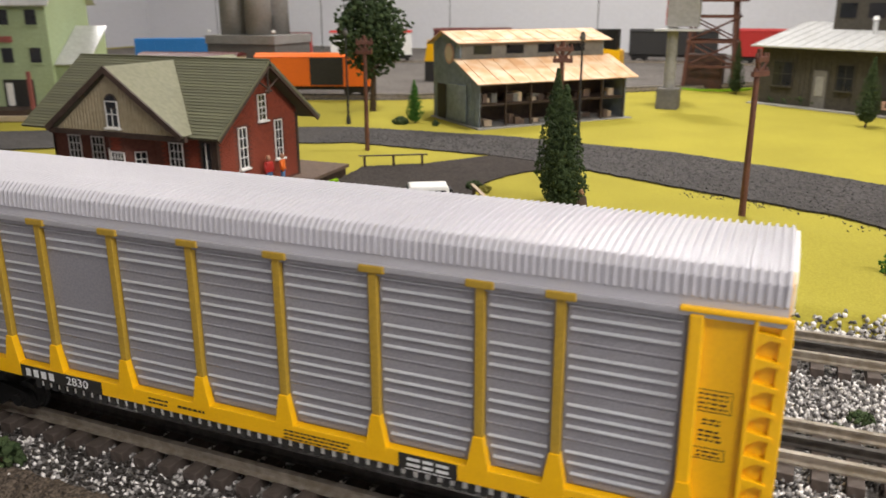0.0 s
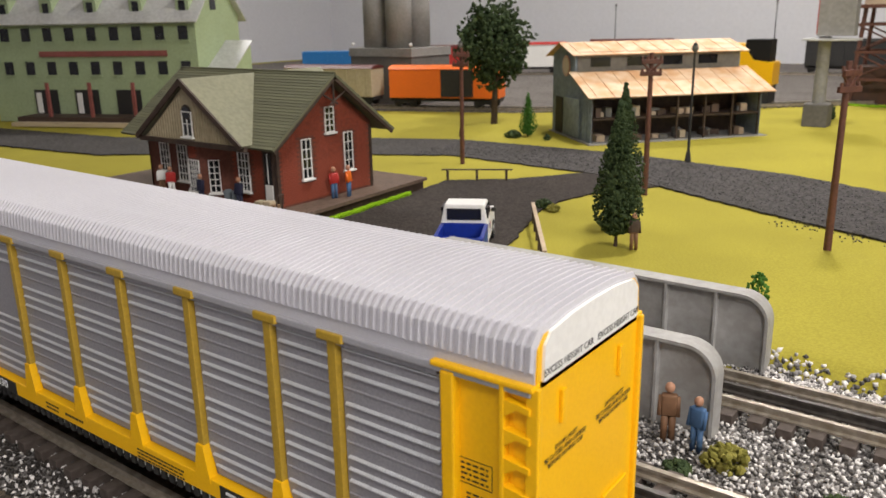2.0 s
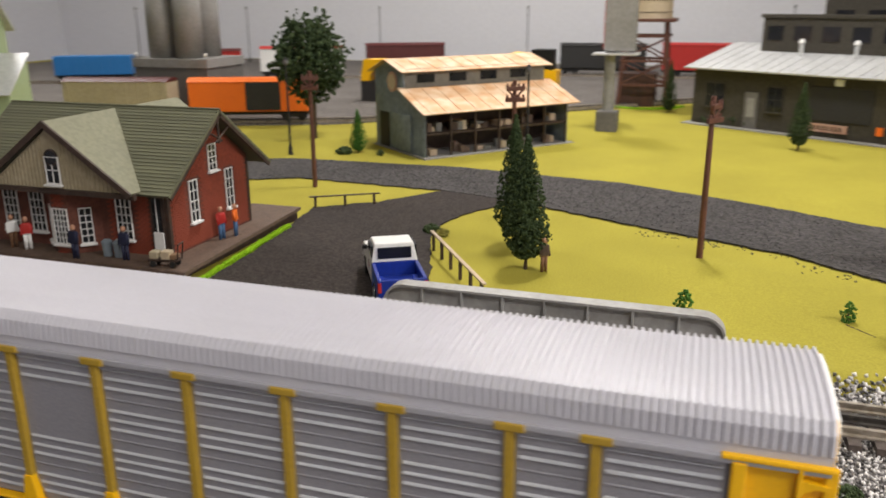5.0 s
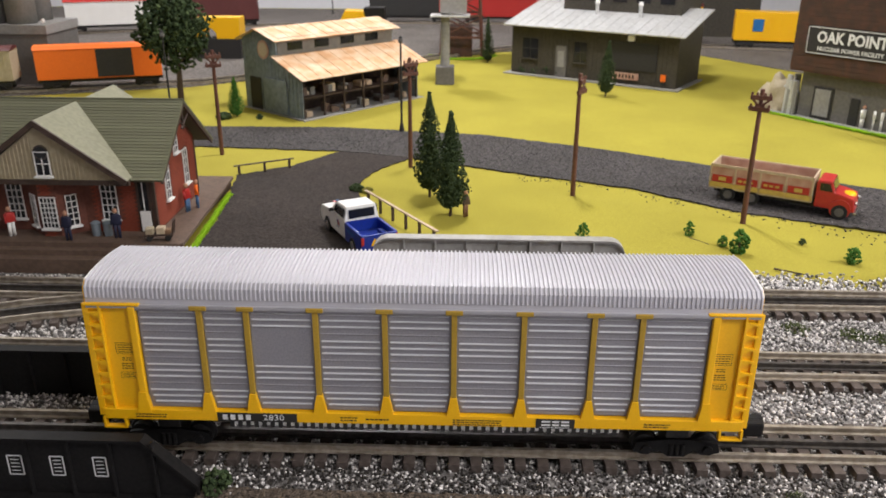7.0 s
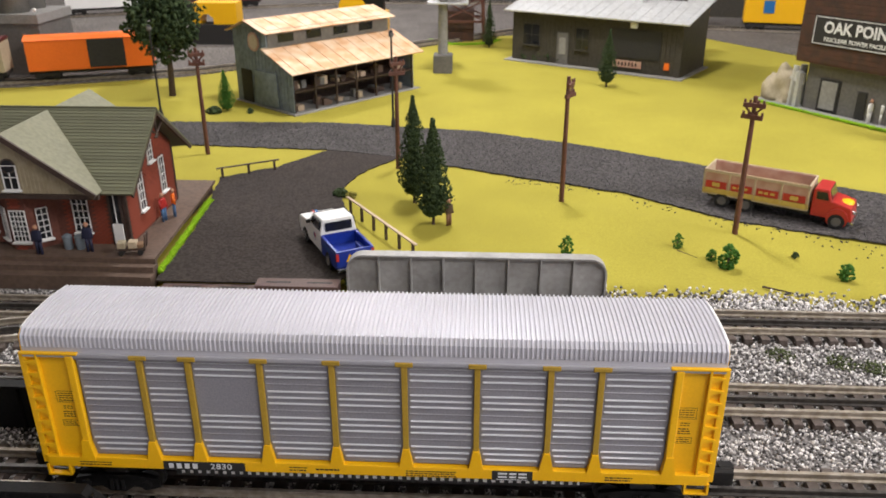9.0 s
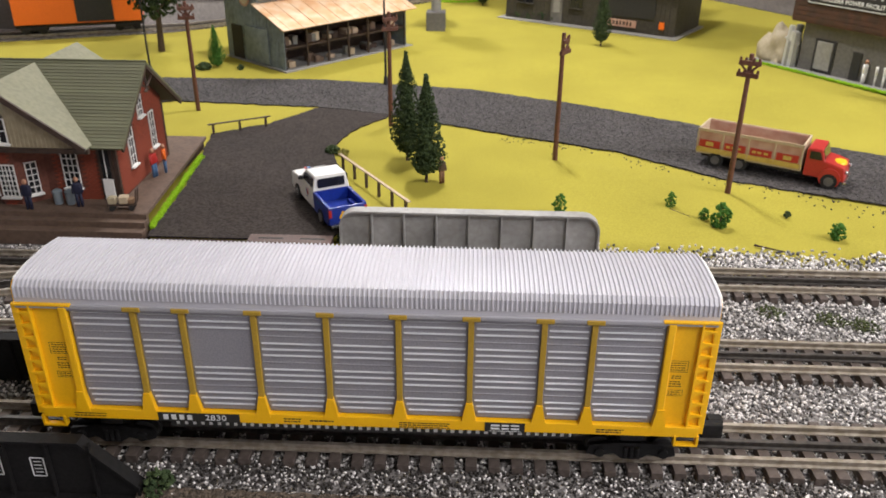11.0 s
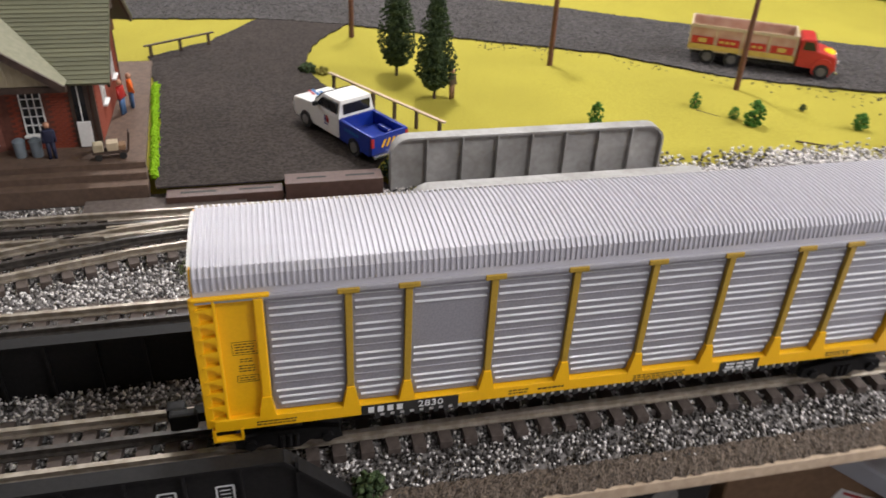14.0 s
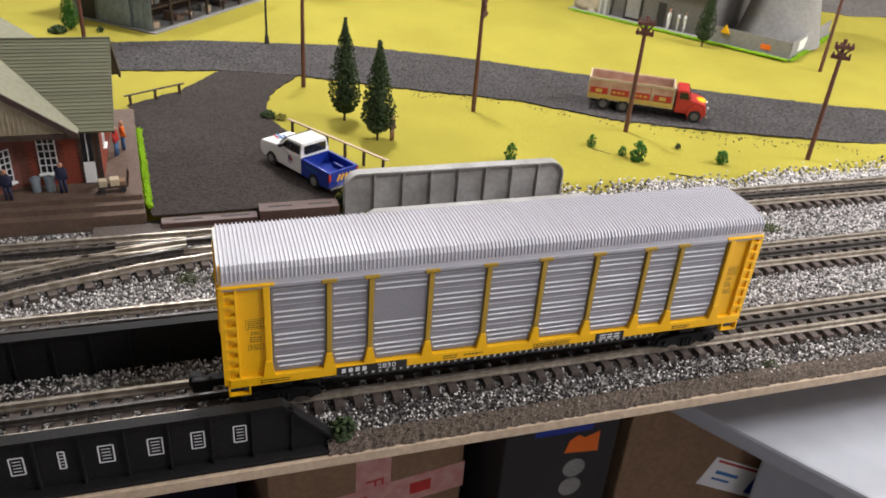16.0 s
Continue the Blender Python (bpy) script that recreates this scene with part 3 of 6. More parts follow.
def auto_carrier():
    car = thing("auto_carrier_car", pose(0, 0, 0), "silver and yellow model auto carrier rail car with a ribbed roof", "rail car")
    solid("core", "silver_dark", car, (-0.218, 0.218, -0.0325, 0.0325, 0.050, 0.1385))
    # roof and its ribs
    bm = bmesh.new()
    sweep_profile(bm, ROOF, -0.2248, 0.2254)
    part("roof", bm, "roof_silver", car, "pale silver plastic roof")
    bm = bmesh.new()
    rib = [p for p in ROOF[1:-1]]
    n = 150
    for i in range(n):
        x = -0.2236 + 0.4478 * i / (n - 1)
        outer, inner = [], []
        for y, z in rib:
            d = Vector((y * 0.9, z - 0.120)).normalized()
            outer.append((y + 0.0015 * d.x, z + 0.0015 * d.y))
            inner.append((y, z))
        lo = [bm.verts.new((x - 0.00085, y, z)) for y, z in inner]
        ml = [bm.verts.new((x - 0.00036, y, z)) for y, z in outer]
        mh = [bm.verts.new((x + 0.00036, y, z)) for y, z in outer]
        hi = [bm.verts.new((x + 0.00085, y, z)) for y, z in inner]
        for A, B in ((lo, ml), (ml, mh), (mh, hi)):
            for k in range(len(A) - 1):
                bm.faces.new((A[k], A[k + 1], B[k + 1], B[k]))
        bm.faces.new((lo[0], ml[0], mh[0], hi[0]))
        bm.faces.new((lo[-1], hi[-1], mh[-1], ml[-1]))
    bmesh.ops.recalc_face_normals(bm, faces=bm.faces)
    part("roof_ribs", bm, "roof_silver", car)
    for s in (-1, 1):
        solid("eave_rail", "silver", car, (-0.2245, 0.2250, *sorted((s * 0.0335, s * 0.0362)), 0.1358, 0.1385), bevel=0.0005)
        solid("upper_rail", "silver_dark", car, (-0.192, 0.192, *sorted((s * 0.033, s * 0.0352)), 0.1338, 0.1358), bevel=0.0003)
    # sides
    edges = [-0.1925] + POSTS + [0.1953]
    for s in (-1, 1):
        for i in range(9):
            blank = i == (2 if s < 0 else 6)
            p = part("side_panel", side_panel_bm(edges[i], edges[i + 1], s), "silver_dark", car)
            louvres(p, edges[i], edges[i + 1], s, blank)
        for x in POSTS:
            bm = bmesh.new()
            y0, y1 = sorted((s * 0.0330, s * 0.0362))
            box(bm, x - 0.0019, x + 0.0019, y0, y1, 0.058, 0.1365, bevel=0.0004)
            y0, y1 = sorted((s * 0.0330, s * 0.0372))
            box(bm, x - 0.0058, x + 0.0058, y0, y1, 0.1352, 0.1384, bevel=0.0006)
            p = part("post", bm, "yellow_dull", car, "ochre yellow upright post")
            bm = bmesh.new()
            y0, y1 = sorted((s * 0.0330, s * 0.0372))
            prism(bm, [(x - 0.0021, 0.0712), (x + 0.0021, 0.0712), (x + 0.0052, 0.0545), (x - 0.0052, 0.0545)], "y", y0, y1)
            part("post_foot", bm, "yellow", p)
        bm = bmesh.new()
        y0, y1 = sorted((s * 0.0320, s * 0.0370))
        box(bm, -0.2235, 0.2240, y0, y1, 0.0490, 0.0572, bevel=0.0006)
        part("side_sill", bm, "yellow", car)
        # end bays with ladders
        for e in (-1, 1):
            bm = bmesh.new()
            xs = sorted((E(e, 0.1915), E(e, 0.2245)))
            y0, y1 = sorted((s * 0.0300, s * 0.0335))
            box(bm, xs[0], xs[1], y0, y1, 0.052, 0.138)
            x0, x1 = sorted((E(e, 0.1915), E(e, 0.1965)))
            y0, y1 = sorted((s * 0.0320, s * 0.0368))
            box(bm, x0, x1, y0, y1, 0.054, 0.137, bevel=0.0008)
            prism(bm, [(E(e, 0.1895), 0.0545), (E(e, 0.1995), 0.0545), (E(e, 0.1968), 0.0712), (E(e, 0.1920), 0.0712)], "y", *sorted((s * 0.0320, s * 0.0374)))
            part("end_bay", bm, "yellow", car)
            bm = bmesh.new()
            y0, y1 = sorted((s * 0.0320, s * 0.0370))
            x0, x1 = sorted((E(e, 0.1880), E(e, 0.2262)))
            box(bm, x0, x1, y0, y1, 0.1376, 0.1394, bevel=0.0006)
            part("top_flange", bm, "yellow", car)
            lad = new("ladder")
            lad.parent = car
            y0, y1 = sorted((s * 0.0320, s * 0.0366))
            solid("stile", "yellow", lad, (*sorted((E(e, 0.2150), E(e, 0.2166))), y0, y1, 0.0500, 0.1380), bevel=0.0004)
            for k in range(9):
                z = 0.0560 + k * 0.00935
                bm = bmesh.new()
                prism(bm, [(e * 0.2156, z + 0.0028), (e * 0.2250, z + 0.0016), (e * 0.2250, z - 0.0004), (e * 0.2210, z + 0.0004), (e * 0.2166, z - 0.0026), (e * 0.2156, z - 0.0032)], "y", *sorted((s * 0.0325, s * 0.0364)))
                part("rung", bm, "yellow", lad)
            st = bmesh.new()
            y0, y1 = sorted((s * 0.0330, s * 0.0375))
            for dx in (0.2085, 0.2235):
                box(st, *sorted((E(e, dx), E(e, dx + 0.0015))), y0, y1, 0.0425, 0.0505)
            box(st, *sorted((E(e, 0.2085), E(e, 0.2250))), y0, y1, 0.0415, 0.0430, bevel=0.0003)
            part("step", st, "yellow", car)
    # ends
    for e in (-1, 1):
        end = solid("end_door", "yellow", car, (*sorted((E(e, 0.2180), E(e, 0.2258))), -0.0336, 0.0336, 0.0500, 0.1398), bevel=0.0005)
        for y in (-0.0195, 0.0195):
            for z in (0.066, 0.080):
                solid("door_rib", "yellow", end, (*sorted((E(e, 0.2258), E(e, 0.2270))), y - 0.009, y + 0.009, z - 0.0008, z + 0.0008), bevel=0.0004)
            solid("latch", "yellow", end, (*sorted((E(e, 0.2258), E(e, 0.2272))), y - 0.0012, y + 0.0012, 0.122, 0.133), bevel=0.0004)
        for s in (-1, 1):
            solid("corner_wing", "yellow", end, (*sorted((E(e, 0.2232), E(e, 0.2276))), *sorted((s * 0.0334, s * 0.0356)), 0.0510, 0.1388), bevel=0.0006)
        bm = bmesh.new()
        sweep_profile(bm, ROOF, *sorted((E(e, 0.2240), E(e, 0.2258))), grow=-0.0006)
        part("end_rim", bm, "yellow", car)
        bm = bmesh.new()
        inner = [(y * 0.905, 0.1395 + (z - 0.1375) * 0.87) for y, z in ROOF]
        prism(bm, inner, "x", *sorted((E(e, 0.2245), E(e, 0.2267))))
        part("end_cap", bm, "white", car, "white end cap above the doors")
        for yy in (-0.0165, 0.0165):
            words("EXCESS HEIGHT CAR", 0.0032, "ink", car, pose(E(e, 0.2268), 0, 0, 90, 0, 90 * e) @ pose(yy, 0.1418, 0), depth=0.00005)
            words("DOORS MUST\nBE CLOSED AND LOCKED\nBEFORE MOVING CAR", 0.0022, "ink", car, pose(E(e, 0.2263), 0, 0, 90, 0, 90 * e) @ pose(yy, 0.1130, 0), depth=0.00005)
    # underframe
    bm = bmesh.new()
    box(bm, -0.215, 0.215, -0.012, 0.012, 0.036, 0.050)
    box(bm, -0.150, 0.150, -0.030, 0.030, 0.044, 0.050)
    for i in range(48):
        x = -0.135 + i * 0.00575
        box(bm, x, x + 0.0030, -0.0358, -0.0346, 0.0438, 0.0492)
        box(bm, x, x + 0.0030, 0.0346, 0.0358, 0.0438, 0.0492)
    part("underframe", bm, "black_matt", car)
    for s in (-1, 1):
        solid("deck_edge", "white", car, (-0.135, 0.140, *sorted((s * 0.0325, s * 0.0346)), 0.0446, 0.0488), label="white strip under the side sill")
    for x in (-0.184, 0.184):
        truck_set(car, x)
    for e in (-1, 1):
        coupler(car, e)
    # printing on the side sill and end bays
    rng = random.Random(3)
    for s in (-1, 1):
        f = pose(0, s * 0.0371, 0, 90, 0, 0 if s < 0 else 180)
        plate = bmesh.new()
        box(plate, -0.143, -0.0865, 0.0492, 0.0562, 0, 0.0002, m=f)
        p = part("number_plate", plate, "ink", car, "black plate with white lettering")
        g = f @ pose(0, 0, 0.0003)
        words("2830", 0.0066, "lettering", p, g @ pose(-0.1030, 0.0527, 0), wide=1.15)
        bars(p, "lettering", g, [(-0.1375 + k * 0.0055, 0.0527, 0.0034, 0.0042) for k in range(4)])
        plate = bmesh.new()
        box(plate, 0.0810, 0.1080, 0.0488, 0.0565, 0, 0.0002, m=f)
        p = part("logo_plate", plate, "ink", car, "black plate with a white emblem")
        bars(p, "lettering", g, [(0.0880, 0.0544, 0.0060, 0.0014), (0.0880, 0.0517, 0.0060, 0.0014), (0.0948, 0.0544, 0.0048, 0.0014), (0.0948, 0.0517, 0.0048, 0.0014), (0.1014, 0.0544, 0.0056, 0.0014), (0.1014, 0.0517, 0.0056, 0.0014), (0.0945, 0.0497, 0.021, 0.0004)])
        rows = print_block(rng, -0.190, 0.0535, 0.022, 2, 0.0020, 0.0008) + print_block(rng, -0.050, 0.0540, 0.012, 2, 0.0022, 0.0009)
        rows += print_block(rng, -0.030, 0.0530, 0.016, 1, 0.002, 0.0012) + print_block(rng, 0.040, 0.0540, 0.034, 3, 0.0018, 0.0008) + print_block(rng, 0.165, 0.0535, 0.018, 2, 0.0020, 0.0010)
        bars(car, "ink", f, rows)
        for x in (-0.2030, 0.2045):
            h = pose(0, s * 0.0336, 0, 90, 0, 0 if s < 0 else 180)
            rows = frame_lines(x, 0.1040, 0.0128, 0.0085) + print_block(rng, x, 0.1066, 0.0100, 4, 0.0018, 0.0006)
            rows += print_block(rng, x, 0.0965, 0.006, 2, 0.0016, 0.0006) + print_block(rng, x, 0.0920, 0.0080, 3, 0.0018, 0.0007) + frame_lines(x, 0.0830, 0.0110, 0.0045) + print_block(rng, x, 0.0837, 0.0080, 2, 0.0017, 0.0006)
            bars(car, "ink", h, rows)
    return car


auto_carrier()


# ---- bridges ----
def plate_side(name, parent, mat, length, z0, z1, y0, y1, corner, slope, bays, front, flange):
    """A girder side: plate with rounded or cut top corners, a top flange and upright stiffeners on the front face."""
    h = z1 - z0
    out = [(0, z0), (length, z0)]
    if slope:
        out += [(length, z0 + h * 0.25), (length - slope, z1), (slope, z1), (0, z0 + h * 0.25)]
    else:
        for k in range(13):
            a = math.pi / 2 * k / 12
            out.append((length - corner + corner * math.cos(a), z1 - corner + corner * math.sin(a)))
        for k in range(13):
            a = math.pi / 2 * k / 12
            out.append((corner - corner * math.sin(a), z1 - corner + corner * math.cos(a)))
    bm = bmesh.new()
    prism(bm, out, "y", y0, y1)
    p = part(name, bm, mat, parent)
    c = Vector((length / 2, (z0 + z1) / 2))
    bm = bmesh.new()
    ring_o = out[1:] + [out[0]]
    for (xa, za), (xb, zb) in zip(ring_o, ring_o[1:]):
        ia = c + (Vector((xa, za)) - c) * 1.0
        d = Vector((xb - xa, zb - za))
        if d.length < 1e-6:
            continue
        nrm = Vector((d.y, -d.x)).normalized()
        if nrm.dot(Vector((xa, za)) - c) < 0:
            nrm = -nrm
        q = [(xa + nrm.x * 0.0004, za + nrm.y * 0.0004), (xb + nrm.x * 0.0004, zb + nrm.y * 0.0004), (xb - nrm.x * 0.0016, zb - nrm.y * 0.0016), (xa - nrm.x * 0.0016, za - nrm.y * 0.0016)]
        prism(bm, q, "y", min(y0, y1) - flange, max(y0, y1) + flange)
    part("flange", bm, mat, p)
    for k in range(bays - 1):
        x = length * (k + 1) / bays
        solid("stiffener", mat, p, (x - 0.0008, x + 0.0008, *sorted((front, front + math.copysign(flange, front - (y0 + y1) / 2))), z0, z1 - 0.0015))
    return p


def grey_bridge():
    b = thing("girder_bridge", pose(-0.071, 0, 0), "weathered grey plate girder bridge with ribbed sides", "bridge")
    plate_side("girder_side", b, "girder", 0.2745, 0.006, 0.0605, 0.302, 0.306, 0.018, 0, 8, 0.302, 0.0048)
    plate_side("girder_side", b, "girder", 0.2745, 0.006, 0.0605, 0.203, 0.207, 0.018, 0, 8, 0.203, 0.0048)
    solid("bridge_deck", "black_matt", b, (0.002, 0.272, 0.207, 0.302, 0.0045, 0.0060))


grey_bridge()


def black_bridge():
    b = thing("girder_bridge", pose(-0.446, 0, 0), "black plastic girder bridge with white outlined lettering", "bridge")
    for y0, y1, f in ((-0.062, -0.059, -0.062), (0.058, 0.061, 0.058)):
        plate_side("girder_side", b, "black", 0.294, 0.001, 0.050, y0, y1, 0.0, 0.036, 10, f, 0.0035)
        solid("base_lip", "black", b, (0.002, 0.292, y0 - 0.010, y1 + 0.004, 0.0005, 0.0040), bevel=0.0008)
    solid("bridge_deck", "black_matt", b, (0.002, 0.292, -0.059, 0.058, 0.0045, 0.0055))
    rows = []
    for x, w in ((0.076, 0.009), (0.1045, 0.004), (0.1335, 0.010), (0.1665, 0.010), (0.196, 0.009), (0.226, 0.009)):
        rows += frame_lines(x, 0, w, 0.0155, 0.0011)
        rows += [(x, 0.0045 - 0.003 * k, w * 0.6, 0.0007) for k in range(4)]
    bars(b, "lettering", pose(0, -0.0621, 0.0265, 90, 0, 0), rows, "emblem")


black_bridge()


# ---- station ----
def window_unit(parent, m, w, h, cols, rows, sill=True, frame_mat="white", depth=0.0016, name="window"):
    """A framed window in the plane of m (x across, y up, z out of the wall): glass, frame bars and sill."""
    win = new(name)
    win.parent = parent
    win.matrix_basis = m
    solid("pane", "glass", win, (-w / 2, w / 2, 0, h, 0.0002, 0.0006))
    bm = bmesh.new()
    t = 0.0011
    for x0, x1, y0, y1 in ((-w / 2 - t, -w / 2, -t, h + t), (w / 2, w / 2 + t, -t, h + t), (-w / 2, w / 2, -t, 0), (-w / 2, w / 2, h, h + t)):
        box(bm, x0, x1, y0, y1, 0, depth)
    b = 0.0005
    for c in range(1, cols):
        x = -w / 2 + w * c / cols
        box(bm, x - b, x + b, 0, h, 0.0004, depth * 0.8)
    for r in range(1, rows):
        y = h * r / rows
        box(bm, -w / 2, w / 2, y - b, y + b, 0.0004, depth * 0.8)
    part("window_frame", bm, frame_mat, win)
    if sill:
        solid("window_sill", frame_mat, win, (-w / 2 - 0.003, w / 2 + 0.003, -0.0032, -0.0011, 0, 0.0045), bevel=0.0004)
    return win


def brick_face(parent, m, poly_test, x0, x1, z0, z1, mat="brick", bl=0.0062, bh=0.0021, gap=0.0004):
    """Courses of separate bricks on a wall plane, where poly_test(x, z) holds."""
    bm = bmesh.new()
    box(bm, -bl / 2, bl / 2, -bh / 2, bh / 2, -0.0005, 0.0005)
    me = bpy.data.meshes.new("brick")
    bm.to_mesh(me)
    bm.free()
    me.materials.append(M[mat])
    made, rest = 0, bmesh.new()
    r = 0
    z = z0 + bh / 2
    while z < z1:
        x = x0 + bl / 2 + (bl / 2 if r % 2 else 0)
        while x < x1 - bl / 2:
            if all(poly_test(x + a * bl / 2, z + b * bh / 2) for a in (-1, 1) for b in (-1, 1)):
                if made < 300:
                    ob = new("brick", me)
                    ob.parent = parent
                    ob.matrix_basis = m @ pose(x, z, 0)
                    made += 1
                else:
                    box(rest, -bl / 2, bl / 2, -bh / 2, bh / 2, -0.0005, 0.0005, m=m @ pose(x, z, 0))
            x += bl + gap
        z += bh + gap
        r += 1
    if rest.verts:
        tagged(part("upper_bricks", rest, mat, parent), kind="stuff")
    else:
        rest.free()


def roof_slab(name, mat, parent, a, b, c, d, thick=0.0022, rows=0, shingle=None):
    """A roof slope with corners a, b along the eave and d, c along the top, and courses of shingles on it."""
    a, b, c, d = (Vector(p) for p in (a, b, c, d))
    n = (b - a).cross(d - a).normalized()
    if n.z < 0:
        n = -n
    bm = bmesh.new()
    lo = [bm.verts.new(p - n * thick) for p in (a, b, c, d)]
    hi = [bm.verts.new(p) for p in (a, b, c, d)]
    fs = [bm.faces.new(lo), bm.faces.new(hi)]
    for k in range(4):
        fs.append(bm.faces.new((lo[k], lo[(k + 1) % 4], hi[(k + 1) % 4], hi[k])))
    bmesh.ops.recalc_face_normals(bm, faces=fs)
    ob = part(name, bm, mat, parent)
    for k in range(rows):
        f0, f1 = k / rows, (k + 1) / rows
        p0, q0 = a.lerp(d, f0), b.lerp(c, f0)
        p1, q1 = a.lerp(d, f1 + 0.3 / rows if k < rows - 1 else f1), b.lerp(c, f1 + 0.3 / rows if k < rows - 1 else f1)
        e = bmesh.new()
        g = [e.verts.new(p) for p in (p0 + n * 0.0010, q0 + n * 0.0010, q1 + n * 0.0002, p1 + n * 0.0002, p0, q0, q1, p1)]
        for idx in ((0, 1, 2, 3), (4, 5, 1, 0), (5, 6, 2, 1), (7, 4, 0, 3), (6, 7, 3, 2)):
            e.faces.new([g[i] for i in idx])
        bmesh.ops.recalc_face_normals(e, faces=e.faces)
        part("shingle_course", e, shingle or mat, ob)
    return ob


SX0, SX1, SY0, SY1, SP = -0.570, -0.335, 0.365, 0.517, 0.036
GX = -0.445


def station():
    st = thing("station_house", pose(0.001, 0.006, 0), "red brick station house with an olive shingle roof and cream gable", "station")
    wt = 0.118
    # body: end walls to the gables, long walls, bay under the cross gable
    ridge_y, ridge_z = 0.441, 0.178
    for x0, x1 in ((SX0, SX0 + 0.004), (SX1 - 0.004, SX1)):
        bm = bmesh.new()
        prism(bm, [(SY0, SP), (SY1, SP), (SY1, 0.117), (ridge_y, 0.173), (SY0, 0.117)], "x", x0, x1)
        w = part("end_wall", bm, "mortar", st, "red brick gable wall")
        if x1 == SX1:
            def inside(u, z):
                y = u
                if not (SY0 + 0.001 < y < SY1 - 0.001 and z > SP):
                    return False
                top = 0.117 + (0.173 - 0.117) * (1 - abs(y - ridge_y) / (SY1 - ridge_y))
                if z > top - 0.003:
                    return False
                for cy, hw, b, t in ((0.4085, 0.0085, 0.060, 0.109), (0.4765, 0.0085, 0.060, 0.109), (0.4475, 0.0080, 0.108, 0.141)):
                    if abs(y - cy) < hw + 0.001 and b < z < t:
                        return False
                return True
            brick_face(w, pose(SX1 + 0.0002, 0, 0, 90, 0, 90), inside, SY0, SY1, SP, 0.172)
            for cy, b, h in ((0.4085, 0.064, 0.043), (0.4765, 0.064, 0.043), (0.4475, 0.112, 0.027)):
                window_unit(st, pose(SX1, cy, b, 90, 0, 90), 0.0125, h, 2, 4)
    solid("front_wall", "mortar", st, (SX0, SX1 - 0.004, SY0, SY0 + 0.004, SP, wt), label="dark red brick front wall")
    solid("back_wall", "mortar", st, (SX0, SX1 - 0.004, SY1 - 0.004, SY1, SP, wt), label="dark red brick back wall")
    bay = bmesh.new()
    prism(bay, [(-0.462, 0.3445), (-0.442, 0.3445), (-0.418, 0.3655), (-0.486, 0.3655)], "z", SP, 0.104)
    bay = part("bay", bay, "mortar", st, "dark red brick bay")
    brick_face(bay, pose(0, 0.3444, 0, 90, 0, 0), lambda u, z: abs(u + 0.452) > 0.0085 or not 0.045 < z < 0.085, -0.4615, -0.4425, SP, 0.104)
    front = bpy.data.objects.get("front_wall")
    brick_face(front, pose(0, SY0 - 0.0002, 0, 90, 0, 0), lambda u, z: (-0.412 < u < -0.3395) and not (abs(u + 0.3885) < 0.0105 and 0.050 < z < 0.096) and not (abs(u + 0.3475) < 0.009 and z < 0.100), -0.412, -0.339, SP, 0.106)
    window_unit(st, pose(-0.452, 0.3443, 0.047, 90, 0, 0), 0.0165, 0.036, 4, 6)
    window_unit(st, pose(-0.430, 0.3548, 0.047, 90, 0, 41), 0.0105, 0.036, 2, 5)
    window_unit(st, pose(-0.474, 0.3548, 0.047, 90, 0, -41), 0.0105, 0.036, 2, 5)
    window_unit(st, pose(-0.3885, SY0 - 0.0008, 0.052, 90, 0, 0), 0.0165, 0.042, 3, 5)
    door = solid("door", "dark_wood", st, (-0.3560, -0.3390, SY0 - 0.0018, SY0 + 0.001, SP, 0.100), label="half-glazed white station door")
    solid("door_leaf", "white", door, (-0.3535, -0.3415, SY0 - 0.0030, SY0 - 0.0012, SP + 0.001, 0.062), bevel=0.0004)
    solid("door_glass", "glass", door, (-0.3525, -0.3425, SY0 - 0.0026, SY0 - 0.0014, 0.063, 0.097))
    solid("door_bar", "white", door, (-0.3480, -0.3470, SY0 - 0.0032, SY0 - 0.0022, 0.063, 0.097))
    for x in (-0.500, -0.535):
        window_unit(st, pose(x, SY0 - 0.0008, 0.052, 90, 0, 0), 0.0165, 0.042, 3, 5)
    solid("corner_post", "dark_wood", st, (SX1 - 0.003, SX1 + 0.0008, SY0 - 0.0012, SY0 + 0.003, SP, 0.112))
    solid("corner_post", "dark_wood", st, (SX1 - 0.003, SX1 + 0.0008, SY1 - 0.003, SY1 + 0.0012, SP, 0.112))
    # roof
    rx0, rx1 = SX0 - 0.022, SX1 + 0.020
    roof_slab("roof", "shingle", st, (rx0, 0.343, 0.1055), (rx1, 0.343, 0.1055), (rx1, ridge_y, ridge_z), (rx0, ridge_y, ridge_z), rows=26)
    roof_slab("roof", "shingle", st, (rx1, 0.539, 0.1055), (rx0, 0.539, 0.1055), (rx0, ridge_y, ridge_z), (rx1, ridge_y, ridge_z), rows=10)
    bm = bmesh.new()
    cyl(bm, (rx0, ridge_y, ridge_z + 0.0004), (rx1, ridge_y, ridge_z + 0.0004), 0.0014, n=8)
    part("ridge_cap", bm, "shingle", st)
    hw, gz = 0.095, 0.1760
    # Cross-gable slopes: their paler tone stands in for light on the olive roof.
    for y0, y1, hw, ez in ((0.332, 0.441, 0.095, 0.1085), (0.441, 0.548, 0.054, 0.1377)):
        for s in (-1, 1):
            roof_slab("gable_roof", "shingle_lit", st, (GX + s * hw, y0, ez), (GX + s * hw, y1, ez), (GX, y1, gz), (GX, y0, gz), thick=0.003, rows=0)
    hw = 0.095
